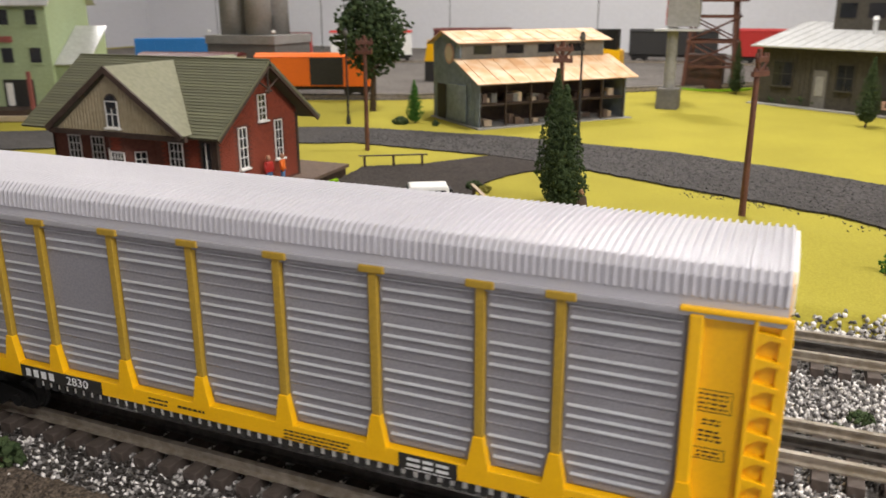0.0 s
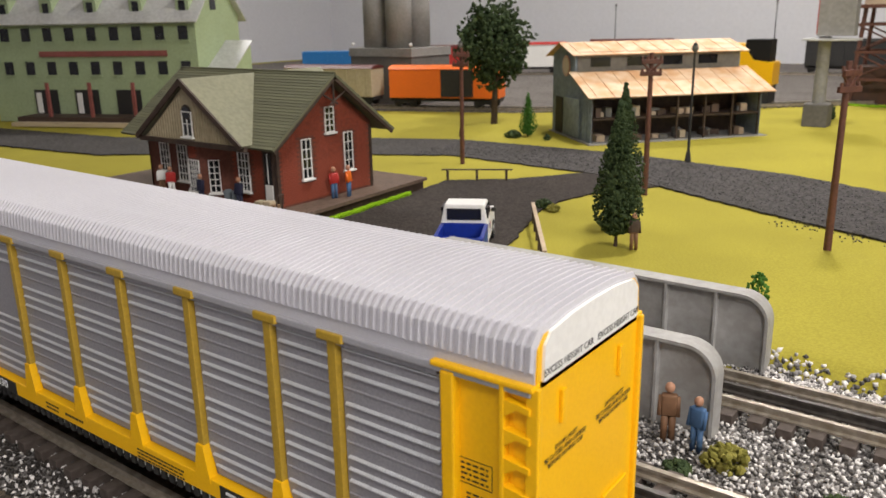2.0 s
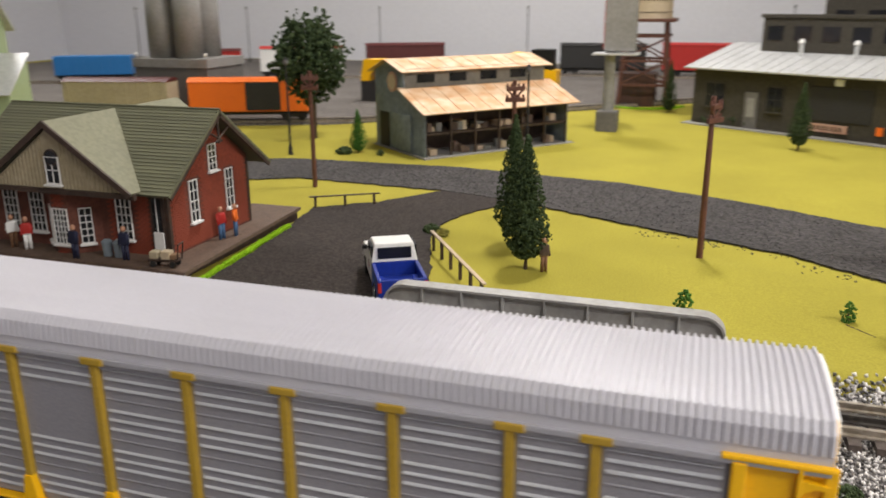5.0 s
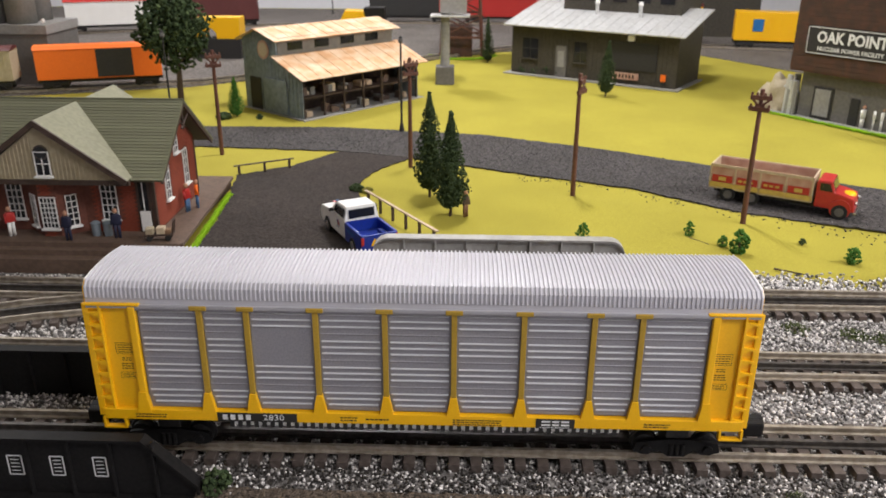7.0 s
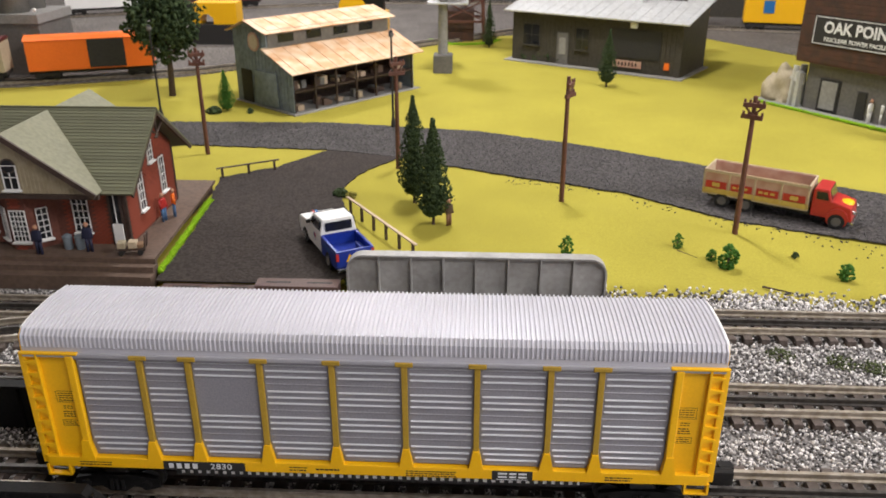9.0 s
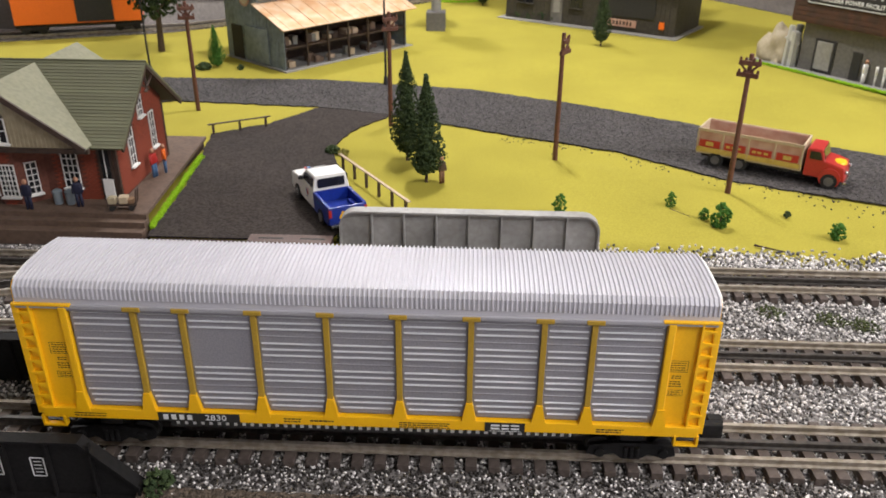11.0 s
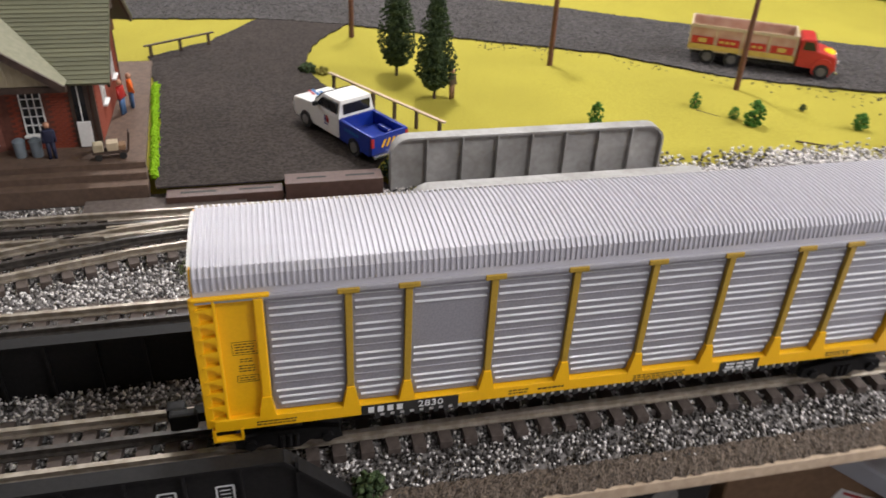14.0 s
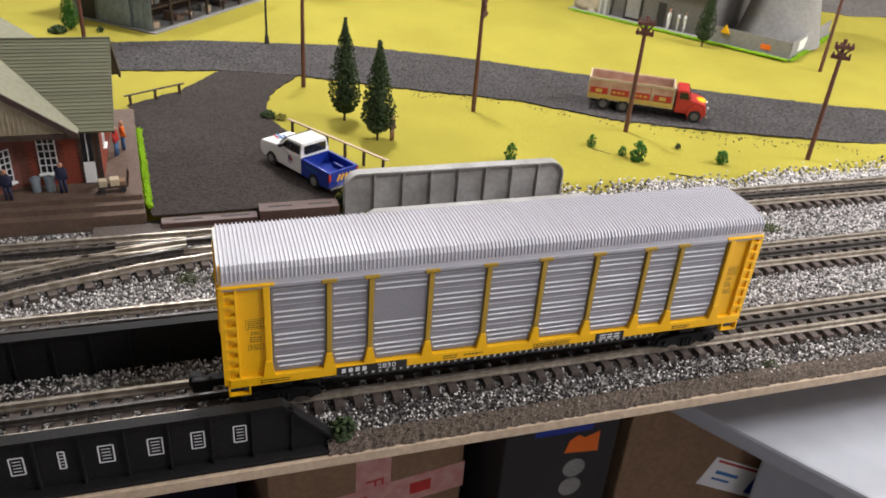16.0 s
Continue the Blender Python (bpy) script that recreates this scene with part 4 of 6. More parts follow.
    for s in (-1, 1):
        bm = bmesh.new()
        d = Vector((s * hw, 0, 0.1085 - gz))
        for y in (0.3305,):
            box(bm, 0, d.length, -0.0015, 0.0012, -0.0055, 0.0004, m=Matrix.Translation((GX, y, gz)) @ Matrix.Rotation(0 if s > 0 else math.pi, 4, "Z") @ Matrix.Rotation(math.atan2(gz - 0.1085, hw), 4, "Y"))
        part("bargeboard", bm, "dark_wood", st)
    bm = bmesh.new()
    prism(bm, [(GX - hw * 0.90, 0.1065), (GX + hw * 0.90, 0.1065), (GX, gz - 0.006)], "y", 0.3375, 0.3405)
    g = part("gable_wall", bm, "cream", st, "cream board gable")
    for k in range(38):
        x = GX - 0.088 + k * 0.0047
        top = gz - 0.008 - abs(x - GX) * (gz - 0.110) / (hw * 0.92)
        if top > 0.110 and abs(x - GX) > 0.009:
            solid("batten", "cream", g, (x - 0.0007, x + 0.0007, 0.3364, 0.3378, 0.1075, top))
    bm = bmesh.new()
    prism(bm, [(GX - 0.048, 0.1065), (GX + 0.048, 0.1065), (GX + 0.048, 0.1360), (GX, gz - 0.006), (GX - 0.048, 0.1360)], "y", 0.540, 0.543)
    part("gable_wall", bm, "cream", st)
    solid("back_wing", "mortar", st, (GX - 0.048, GX + 0.048, SY1, 0.540, SP, 0.1065), label="brick wing behind the station")
    solid("eave_beam", "dark_wood", st, (GX - hw, GX + hw, 0.3345, 0.3395, 0.1015, 0.1070), bevel=0.0004)
    w = window_unit(st, pose(GX, 0.3362, 0.113, 90, 0, 0), 0.0150, 0.026, 2, 2)
    bm = bmesh.new()
    cyl(bm, (0, 0.026, 0.0002), (0, 0.026, 0.0012), 0.0086, n=20)
    part("window_arch", bm, "dark_wood", w)
    bm = bmesh.new()
    cyl(bm, (0, 0.026, 0.0012), (0, 0.026, 0.0015), 0.0070, n=20)
    part("pane", bm, "glass", w)
    # end gable trim
    for s in (-1, 1):
        bm = bmesh.new()
        L = math.hypot(0.098, ridge_z - 0.1055)
        box(bm, -0.0012, 0.0012, 0, L, -0.006, -0.0015, m=Matrix.Translation((rx1 - 0.0015, ridge_y, ridge_z)) @ (Matrix.Rotation(math.pi, 4, "Z") if s < 0 else Matrix.Identity(4)) @ Matrix.Rotation(-math.atan2(ridge_z - 0.1055, 0.098), 4, "X"))
        part("bargeboard", bm, "dark_wood", st)
        bm = bmesh.new()
        cyl(bm, (rx1 - 0.004, ridge_y + s * 0.022, 0.159), (rx1 - 0.004, ridge_y - s * 0.006, 0.144), 0.0012, n=6)
        part("gable_brace", bm, "dark_wood", st)
    bm = bmesh.new()
    cyl(bm, (rx1 - 0.004, ridge_y, 0.176), (rx1 - 0.004, ridge_y, 0.142), 0.0013, n=6)
    part("gable_post", bm, "dark_wood", st)
    return st


station()


def platform():
    p = thing("station_platform", pose(0, 0, 0), "brown plank station platform with two front steps", "platform")
    x0, x1 = -0.68, -0.293
    n = 58
    for i in range(n):
        y = 0.334 + i * 0.0046
        e = x1 - (y - 0.333) * 0.058
        solid("plank", "platform", p, (x0, e, y, y + 0.0043, SP - 0.004, SP))
    solid("fascia", "dark_wood", p, (x0, x1 - 0.018, 0.338, 0.596, 0.018, SP - 0.004))
    solid("fascia", "platform", p, (x0, x1, 0.332, 0.338, 0.018, SP - 0.0004))
    solid("step", "platform", p, (x0, x1 + 0.001, 0.322, 0.332, 0.008, 0.0300), bevel=0.0006)
    solid("step", "platform", p, (x0, x1 + 0.002, 0.310, 0.322, 0.006, 0.0235), bevel=0.0006)


platform()


def green_strip():
    rng = np.random.default_rng(9)
    n = 2600
    f = rng.uniform(0, 1, n)
    x = -0.2865 - f * 0.016 + rng.normal(0, 0.0015, n)
    y = 0.325 + f * 0.232
    z = 0.021 + rng.uniform(0, 0.004, n)
    return np.stack([x, y, z], 1)


chips("grass_strip", "lime", 1, lambda r, n: green_strip(), (0.0008, 0.0022), "bright lime green foam edging beside the platform", 5)


# ---- lumber shed ----
def shed():
    ang = 49.0
    s = thing("lumber_shed", pose(-0.286, 1.020, 0.022, 0, 0, ang) @ Matrix.Scale(0.875, 4), "grey lumber shed with open shelves and rusty tan roofs", "shed")
    L, D, h1 = 0.360, 0.215, 0.098
    solid("base", "concrete", s, (-0.008, L + 0.012, -0.012, D, 0.0, 0.004), bevel=0.0006)
    prof = [(0.0, 0.004), (D, 0.004), (D, 0.164), (0.152, 0.186), (0.088, 0.170), (0.088, 0.133), (0.0, h1)]
    for x0, x1 in ((0.0, 0.004), (L - 0.004, L)):
        bm = bmesh.new()
        prism(bm, prof, "x", x0, x1)
        w = part("side_wall", bm, "metal_grey", s, "grey corrugated metal side wall")
        if x0 == 0.0:
            for k in range(17):
                y = 0.008 + k * 0.0125
                top = np.interp(y, [0, 0.088, 0.0881, 0.152, D], [h1, 0.133, 0.170, 0.186, 0.164]) - 0.002
                if y < D - 0.004:
                    solid("rib", "metal_grey", w, (-0.0012, 0.0, y - 0.0012, y + 0.0012, 0.004, float(top)))
    d = solid("doorway", "black_matt", s, (-0.0020, -0.0012, 0.150, 0.192, 0.004, 0.078))
    solid("sliding_door", "metal_grey", s, (-0.0042, -0.0014, 0.052, 0.138, 0.006, 0.082), bevel=0.0006, label="pale sliding metal door")
    bm = bmesh.new()
    cyl(bm, (-0.0015, 0.132, 0.143), (-0.0030, 0.132, 0.143), 0.021, n=28)
    r = part("round_sign", bm, "rust", s, "round rusty wall sign")
    bm = bmesh.new()
    cyl(bm, (-0.0030, 0.132, 0.143), (-0.0036, 0.132, 0.143), 0.016, n=28)
    part("sign_disc", bm, "tan", r)
    solid("back_wall", "metal_grey", s, (0.004, L - 0.004, D - 0.004, D, 0.004, 0.164))
    cl = solid("clerestory", "shed_grey", s, (0.004, L - 0.004, 0.086, 0.090, 0.125, 0.171), label="grey board clerestory wall")
    for k in range(4):
        x = 0.052 + k * 0.078
        f = new("window")
        f.parent = s
        solid("pane", "glass", f, (x - 0.021, x + 0.021, 0.0850, 0.0858, 0.142, 0.160))
        solid("window_frame", "shed_grey", f, (x - 0.0225, x + 0.0225, 0.0842, 0.0856, 0.160, 0.162), (x - 0.0225, x + 0.0225, 0.0842, 0.0856, 0.140, 0.142))
    for name, a, b, c, e in (("lower_roof", (-0.014, -0.020, 0.092), (L + 0.018, -0.020, 0.092), (L + 0.018, 0.090, 0.1345), (-0.014, 0.090, 0.1345)),
                             ("upper_roof", (-0.012, 0.072, 0.1665), (L + 0.012, 0.072, 0.1665), (L + 0.012, 0.152, 0.1885), (-0.012, 0.152, 0.1885)),
                             ("upper_roof", (L + 0.012, D + 0.014, 0.160), (-0.012, D + 0.014, 0.160), (-0.012, 0.152, 0.1885), (L + 0.012, 0.152, 0.1885))):
        o = roof_slab(name, "rusty_roof", s, a, b, c, e, thick=0.002)
        a, b, c, e = (Vector(v) for v in (a, b, c, e))
        for k in range(11):
            f = (k + 0.5) / 11
            p, q = a.lerp(b, f), e.lerp(c, f)
            bm = bmesh.new()
            cyl(bm, p + Vector((0, 0, 0.0003)), q + Vector((0, 0, 0.0003)), 0.0009, n=6)
            part("seam", bm, "rusty_roof", o)
    # open front: posts, floor between, shelves and stock
    for k in range(7):
        x = 0.003 + k * (L - 0.006) / 6
        solid("front_post", "dark_wood", s, (x - 0.002, x + 0.002, 0.0, 0.004, 0.004, h1), bevel=0.0004)
    solid("upper_deck", "dark_wood", s, (0.004, L - 0.004, 0.003, 0.080, 0.046, 0.050))
    solid("partition", "dark_wood", s, (0.004, L - 0.004, 0.080, 0.083, 0.004, 0.125))
    rng = random.Random(12)
    for row, z in ((0, 0.004), (1, 0.050)):
        for k in range(6):
            x0 = 0.010 + k * (L - 0.006) / 6
            for q in range(rng.randint(2, 4)):
                w, h, dp = rng.uniform(0.009, 0.022), rng.uniform(0.006, 0.020), rng.uniform(0.012, 0.03)
                x = x0 + rng.uniform(0, 0.030)
                y = 0.010 + rng.uniform(0, 0.02)
                b = solid(rng.choice(("crate", "parcel", "crate")), rng.choice(("tan", "plywood", "dark_wood", "shed_grey", "platform")), s, (x, x + w, y, y + dp, z, z + h), bevel=0.0006)
    return s


shed()


# ---- cabin with a tin roof ----
def cabin():
    ang = math.degrees(math.atan2(1.393 - 1.627, 0.5286 - 0.1533))
    c = thing("warehouse", pose(0.143, 1.597, 0.022, 0, 0, ang) @ Matrix.Scale(0.98, 4), "dark board warehouse with a pale tin roof", "building")
    L, D = 0.442, 0.170
    solid("foundation", "concrete", c, (-0.014, L + 0.012, -0.020, D + 0.004, 0.0, 0.005), bevel=0.0008)
    for x0, x1 in ((0.0, 0.004), (L - 0.004, L)):
        bm = bmesh.new()
        prism(bm, [(0.0, 0.005), (D, 0.005), (D, 0.170), (0.0, 0.132)], "x", x0, x1)
        part("side_wall", bm, "cabin", c)
    f = solid("front_wall", "cabin", c, (0.004, L - 0.004, 0.0, 0.004, 0.005, 0.132))
    for k in range(40):
        x = 0.008 + k * 0.011
        if x < L - 0.005:
            solid("batten", "cabin", f, (x - 0.0008, x + 0.0008, -0.0010, 0.0, 0.005, 0.132))
    solid("back_wall", "cabin", c, (0.004, L - 0.004, D - 0.004, D, 0.005, 0.170))
    o = roof_slab("roof", "tin", c, (-0.016, -0.022, 0.1275), (L + 0.018, -0.022, 0.1275), (L + 0.018, D + 0.012, 0.1745), (-0.016, D + 0.012, 0.1745), thick=0.003)
    for k in range(18):
        x = -0.01 + k * 0.0268
        bm = bmesh.new()
        cyl(bm, (x, -0.022, 0.128), (x, D + 0.012, 0.175), 0.0009, n=6)
        part("seam", bm, "tin", o)
    for x, w, z0, z1 in ((0.055, 0.045, 0.045, 0.095), (0.195, 0.034, 0.045, 0.095)):
        window_unit(c, pose(x, -0.0012, z0, 90, 0, 0), w, z1 - z0, 2, 2, frame_mat="cabin")
    d = solid("door", "concrete_dark", c, (0.128, 0.158, -0.0035, -0.0008, 0.005, 0.082), label="grey panel door")
    solid("door_light", "concrete", d, (0.134, 0.152, -0.0042, -0.0034, 0.030, 0.070), bevel=0.0004)
    solid("loading_bay", "black_matt", c, (0.268, 0.392, -0.0022, -0.0006, 0.038, 0.104))
    b = solid("loading_sign", "rust", c, (0.275, 0.350, -0.0040, -0.0022, 0.016, 0.032), label="rust coloured sign board")
    bars(b, "dark_wood", pose(0.312, -0.0041, 0.024, 90, 0, 0), [(-0.026 + k * 0.0085, 0, 0.005, 0.009) for k in range(7)])
    solid("notice", "orange", c, (0.405, 0.417, -0.0042, -0.0008, 0.020, 0.036))
    solid("wall_lamp", "white", c, (0.318, 0.334, -0.010, -0.0008, 0.108, 0.121), bevel=0.002)
    # upper storey and vents
    u = solid("upper_storey", "cabin", c, (0.085, 0.40, D - 0.05, D + 0.10, 0.155, 0.235), label="dark set-back upper storey")
    for k in range(5):
        x = 0.115 + k * 0.062
        solid("upper_window", "glass", u, (x - 0.018, x + 0.018, D - 0.052, D - 0.050, 0.185, 0.215))
    solid("parapet", "cabin", u, (0.080, 0.405, D - 0.054, D - 0.048, 0.232, 0.240), bevel=0.0008)
    for x in (0.190, 0.305):
        v = new("roof_vent")
        v.parent = c
        bm = bmesh.new()
        cyl(bm, (x, 0.095, 0.150), (x, 0.095, 0.182), 0.0045, n=14)
        part("pipe", bm, "tin", v)
        bm = bmesh.new()
        cyl(bm, (x, 0.095, 0.182), (x, 0.095, 0.190), 0.0072, 0.004, n=14)
        part("cap", bm, "white", v)
    return c


cabin()


# ---- power station ----
def power_station():
    a = Vector((0.694, 1.115, 0.022))
    b = Vector((0.929, 0.785, 0.022))
    ang = math.degrees(math.atan2(b.y - a.y, b.x - a.x))
    p = thing("power_station", pose(a.x, a.y, a.z, 0, 0, ang), "grey and dark brown model power station with a lettered board", "building")
    L = (b - a).length
    solid("foundation", "concrete", p, (-0.10, L, -0.022, 0.30, 0.0, 0.004), bevel=0.0008)
    solid("lower_wall", "concrete_dark", p, (0.0, 0.232, 0.0, 0.22, 0.004, 0.092), label="grey lower wall")
    up = solid("upper_wall", "brown_wall", p, (-0.022, 0.240, -0.012, 0.23, 0.092, 0.300), label="dark brown board upper wall")
    for k in range(24):
        z = 0.096 + k * 0.0085
        solid("plank", "brown_wall", up, (-0.0225, 0.2405, -0.0128, -0.0118, z, z + 0.0078))
    sg = solid("sign_board", "black_matt", p, (0.005, 0.185, -0.0150, -0.0130, 0.128, 0.180), label="black board with white lettering")
    words("OAK POINT", 0.0285, "lettering", sg, pose(0.095, -0.0152, 0.160, 90, 0, 0), wide=0.90, bold=0.0009)
    words("NUCLEAR POWER FACILITY", 0.0105, "lettering", sg, pose(0.095, -0.0152, 0.139, 90, 0, 0), bold=0.0003)
    bars(sg, "lettering", pose(0.095, -0.0151, 0.154, 90, 0, 0), frame_lines(0, 0, 0.176, 0.048, 0.0015))
    fr = solid("doorway", "black_matt", p, (0.030, 0.072, -0.0022, -0.0004, 0.004, 0.066))
    solid("roller_door", "concrete", p, (0.035, 0.067, -0.0040, -0.0020, 0.010, 0.062), bevel=0.0005, label="pale grey door")
    solid("doorway", "black_matt", p, (0.108, 0.126, -0.0018, -0.0004, 0.004, 0.055))
    # cooling tower
    bm = bmesh.new()
    R = [(0.088, 0.0), (0.076, 0.05), (0.066, 0.10), (0.060, 0.16), (0.060, 0.21), (0.064, 0.25)]
    n = 48
    rings = [[bm.verts.new((0.335 + r * math.cos(2 * math.pi * k / n), 0.125 + r * math.sin(2 * math.pi * k / n), z + 0.004)) for k in range(n)] for r, z in R]
    inn = [[bm.verts.new((0.335 + (r - 0.004) * math.cos(2 * math.pi * k / n), 0.125 + (r - 0.004) * math.sin(2 * math.pi * k / n), z + 0.004)) for k in range(n)] for r, z in R]
    for A, B in zip(rings, rings[1:]):
        for k in range(n):
            bm.faces.new((A[k], A[(k + 1) % n], B[(k + 1) % n], B[k]))
    for A, B in zip(inn, inn[1:]):
        for k in range(n):
            bm.faces.new((A[k], B[k], B[(k + 1) % n], A[(k + 1) % n]))
    for k in range(n):
        bm.faces.new((rings[-1][k], rings[-1][(k + 1) % n], inn[-1][(k + 1) % n], inn[-1][k]))
    part("cooling_tower", bm, "concrete", p, "tapered grey cooling tower", True)
    # low fence wall round the yard, with a notice
    solid("yard_wall", "concrete", p, (0.235, L, -0.016, -0.014, 0.004, 0.036))
    solid("yard_wall", "concrete", p, (L - 0.002, L, -0.016, 0.27, 0.004, 0.036), label="pale yard wall")
    bm = bmesh.new()
    cyl(bm, (0.268, -0.020, 0.032), (0.268, -0.0165, 0.032), 0.011, n=3)
    part("warning_sign", bm, "yellow", p, "yellow three-cornered warning sign")
    solid("notice", "white", p, (L + 0.0004, L + 0.0012, 0.03, 0.10, 0.010, 0.032))
    solid("notice", "orange", p, (0.345, 0.365, -0.0172, -0.0162, 0.012, 0.022))
    # pale tarpaulin and grey plant beside the wall
    bm = bmesh.new()
    bmesh.ops.create_icosphere(bm, subdivisions=4, radius=1.0)
    for v in bm.verts:
        k = 1 + 0.30 * noise.noise(v.co * 1.8) + 0.10 * noise.noise(v.co * 6.0)
        v.co = Vector((-0.062 + 0.046 * v.co.x * k, 0.030 + 0.034 * v.co.y * k, 0.004 + max(0.0, 0.066 * v.co.z * k)))
    part("tarpaulin", bm, "cream", p, "pale crumpled tarpaulin", True)
    rng = random.Random(2)
    for k in range(7):
        x, y, h = -0.026 + 0.006 * (k % 4), -0.004 + 0.016 * (k // 4), rng.uniform(0.050, 0.082)
        bm = bmesh.new()
        cyl(bm, (x, y, 0.004), (x + rng.uniform(-0.003, 0.003), y, h), rng.uniform(0.005, 0.008), n=10)
        cyl(bm, (x - 0.006, y - 0.002, h * 0.7), (x + 0.008, y - 0.002, h * 0.72), 0.0022, n=8)
        part("plant_pipe", bm, "concrete" if k % 2 else "tin", p, "grey metal pipework", False)
    chips("green_edging", "lime", 1, lambda r, n: edging(r, a, b), (0.001, 0.003), "bright green foam edging round the power station", 6)
    return p


def edging(r, a, b):
    n = 2400
    f = r.uniform(-0.22, 1.0, n)
    d = (b - a) / (b - a).length
    o = -0.027 + r.normal(0, 0.002, n)
    g = np.stack([a.x + (b.x - a.x) * f - d.y * o, a.y + (b.y - a.y) * f + d.x * o, np.full(n, 0.024) + r.uniform(0, 0.003, n)], 1)
    m = 1400
    f = r.uniform(0, 0.29, m)
    o = (b - a).length + 0.006 + r.normal(0, 0.002, m)
    h = np.stack([a.x + d.x * o - d.y * (f - 0.02), a.y + d.y * o + d.x * (f - 0.02), np.full(m, 0.024) + r.uniform(0, 0.003, m)], 1)
    return np.concatenate([g, h])


power_station()


# ---- pillar sign, water tower, silos, green hotel ----
def pillar_sign():
    s = thing("pillar_sign", pose(-0.024, 1.432, 0.022), "grey pillar billboard with a red poster face", "billboard")
    solid("plinth", "concrete_dark", s, (-0.022, 0.022, -0.022, 0.022, 0.0, 0.044), bevel=0.003)
    bm = bmesh.new()
    cyl(bm, (0, 0, 0.044), (0, 0, 0.165), 0.0115, 0.0105, n=18)
    part("column", bm, "concrete", s)
    solid("walkway", "tin", s, (-0.034, 0.058, -0.030, 0.026, 0.158, 0.162), bevel=0.0006)
    b = solid("billboard", "concrete", s, (-0.012, 0.050, -0.016, 0.016, 0.166, 0.268), bevel=0.001)
    bm = bmesh.new()
    box(bm, -0.0138, -0.0122, -0.015, 0.015, 0.170, 0.264)
    part("poster", bm, "red", b, "red and white poster")
    bars(b, "white", pose(-0.0140, 0, 0.218, 90, 0, -90), [(0, 0.022, 0.018, 0.012), (0.002, -0.004, 0.020, 0.007), (-0.002, -0.022, 0.014, 0.006)])
    return s


pillar_sign()


def water_tower():
    w = thing("water_tower", pose(0.012, 1.90, 0.022), "brown timber water tower with a tan wooden tank", "water tower")
    for sx in (-1, 1):
        for sy in (-1, 1):
            bm = bmesh.new()
            cyl(bm, (sx * 0.060, sy * 0.060, 0), (sx * 0.048, sy * 0.048, 0.215), 0.0050, 0.0045, n=8)
            part("leg", bm, "pole", w)
    for z in (0.055, 0.115, 0.175):
        for s in (-1, 1):
            solid("crossbeam", "pole", w, (-0.060, 0.060, s * 0.056 - 0.002, s * 0.056 + 0.002, z, z + 0.006))
            solid("crossbeam", "pole", w, (s * 0.056 - 0.002, s * 0.056 + 0.002, -0.060, 0.060, z, z + 0.006))
    for s in (-1, 1):
        for z in (0.06, 0.12):
            for f in (-1, 1):
                bm = bmesh.new()
                cyl(bm, (-f * 0.058, s * 0.058, z), (f * 0.056, s * 0.056, z + 0.055), 0.0018, n=6)
                part("brace", bm, "pole", w)
    solid("tower_deck", "pole", w, (-0.072, 0.072, -0.072, 0.072, 0.213, 0.221), bevel=0.001)
    bm = bmesh.new()
    cyl(bm, (0, 0, 0.221), (0, 0, 0.340), 0.060, 0.057, n=40)
    t = part("tank", bm, "tan", w, "tan stave tank")
    for z in (0.235, 0.265, 0.295, 0.325):
        bm = bmesh.new()
        cyl(bm, (0, 0, z), (0, 0, z + 0.002), 0.0606, n=40)
        part("hoop", bm, "dark_wood", t)
    bm = bmesh.new()
    cyl(bm, (0, 0, 0.340), (0, 0, 0.372), 0.066, 0.004, n=40)
    part("tank_roof", bm, "dark_wood", w)
    solid("shed_below", "brown_wall", w, (-0.062, 0.030, -0.040, 0.045, 0.0, 0.085), bevel=0.001)
    return w


water_tower()


def tower_ring(r, n):
    a = r.uniform(3.4, 6.1, 1500)
    d = 0.098 + r.normal(0, 0.004, 1500)
    return np.stack([0.012 + d * np.cos(a), 1.90 + d * np.sin(a), 0.0235 + r.uniform(0, 0.004, 1500)], 1)


chips("tower_edging", "lime", 1, tower_ring, (0.001, 0.003), "bright green foam edging before the water tower", 15)


def silos():
    s = thing("silo_plant", pose(-1.035, 1.350, 0.022) @ Matrix.Scale(0.78, 4), "grey concrete silo plant with four tall bins", "silo")
    solid("base_block", "concrete_dark", s, (-0.128, 0.128, 0.0, 0.20, 0.0, 0.152), bevel=0.001)
    solid("cornice", "concrete", s, (-0.132, 0.132, -0.004, 0.204, 0.152, 0.178), bevel=0.001)
    for x, y in ((-0.060, 0.055), (0.035, 0.055), (-0.060, 0.150), (0.035, 0.150)):
        bm = bmesh.new()
        cyl(bm, (x, y, 0.178), (x, y, 0.430), 0.042, n=36)
        part("bin", bm, "concrete", s, "round concrete bin", True)
    for x in (-0.122, 0.122):
        bm = bmesh.new()
        ball(bm, (x, 0.006, 0.190), 0.006, sub=2)
        part("yard_lamp", bm, "white", s, "", True)


silos()


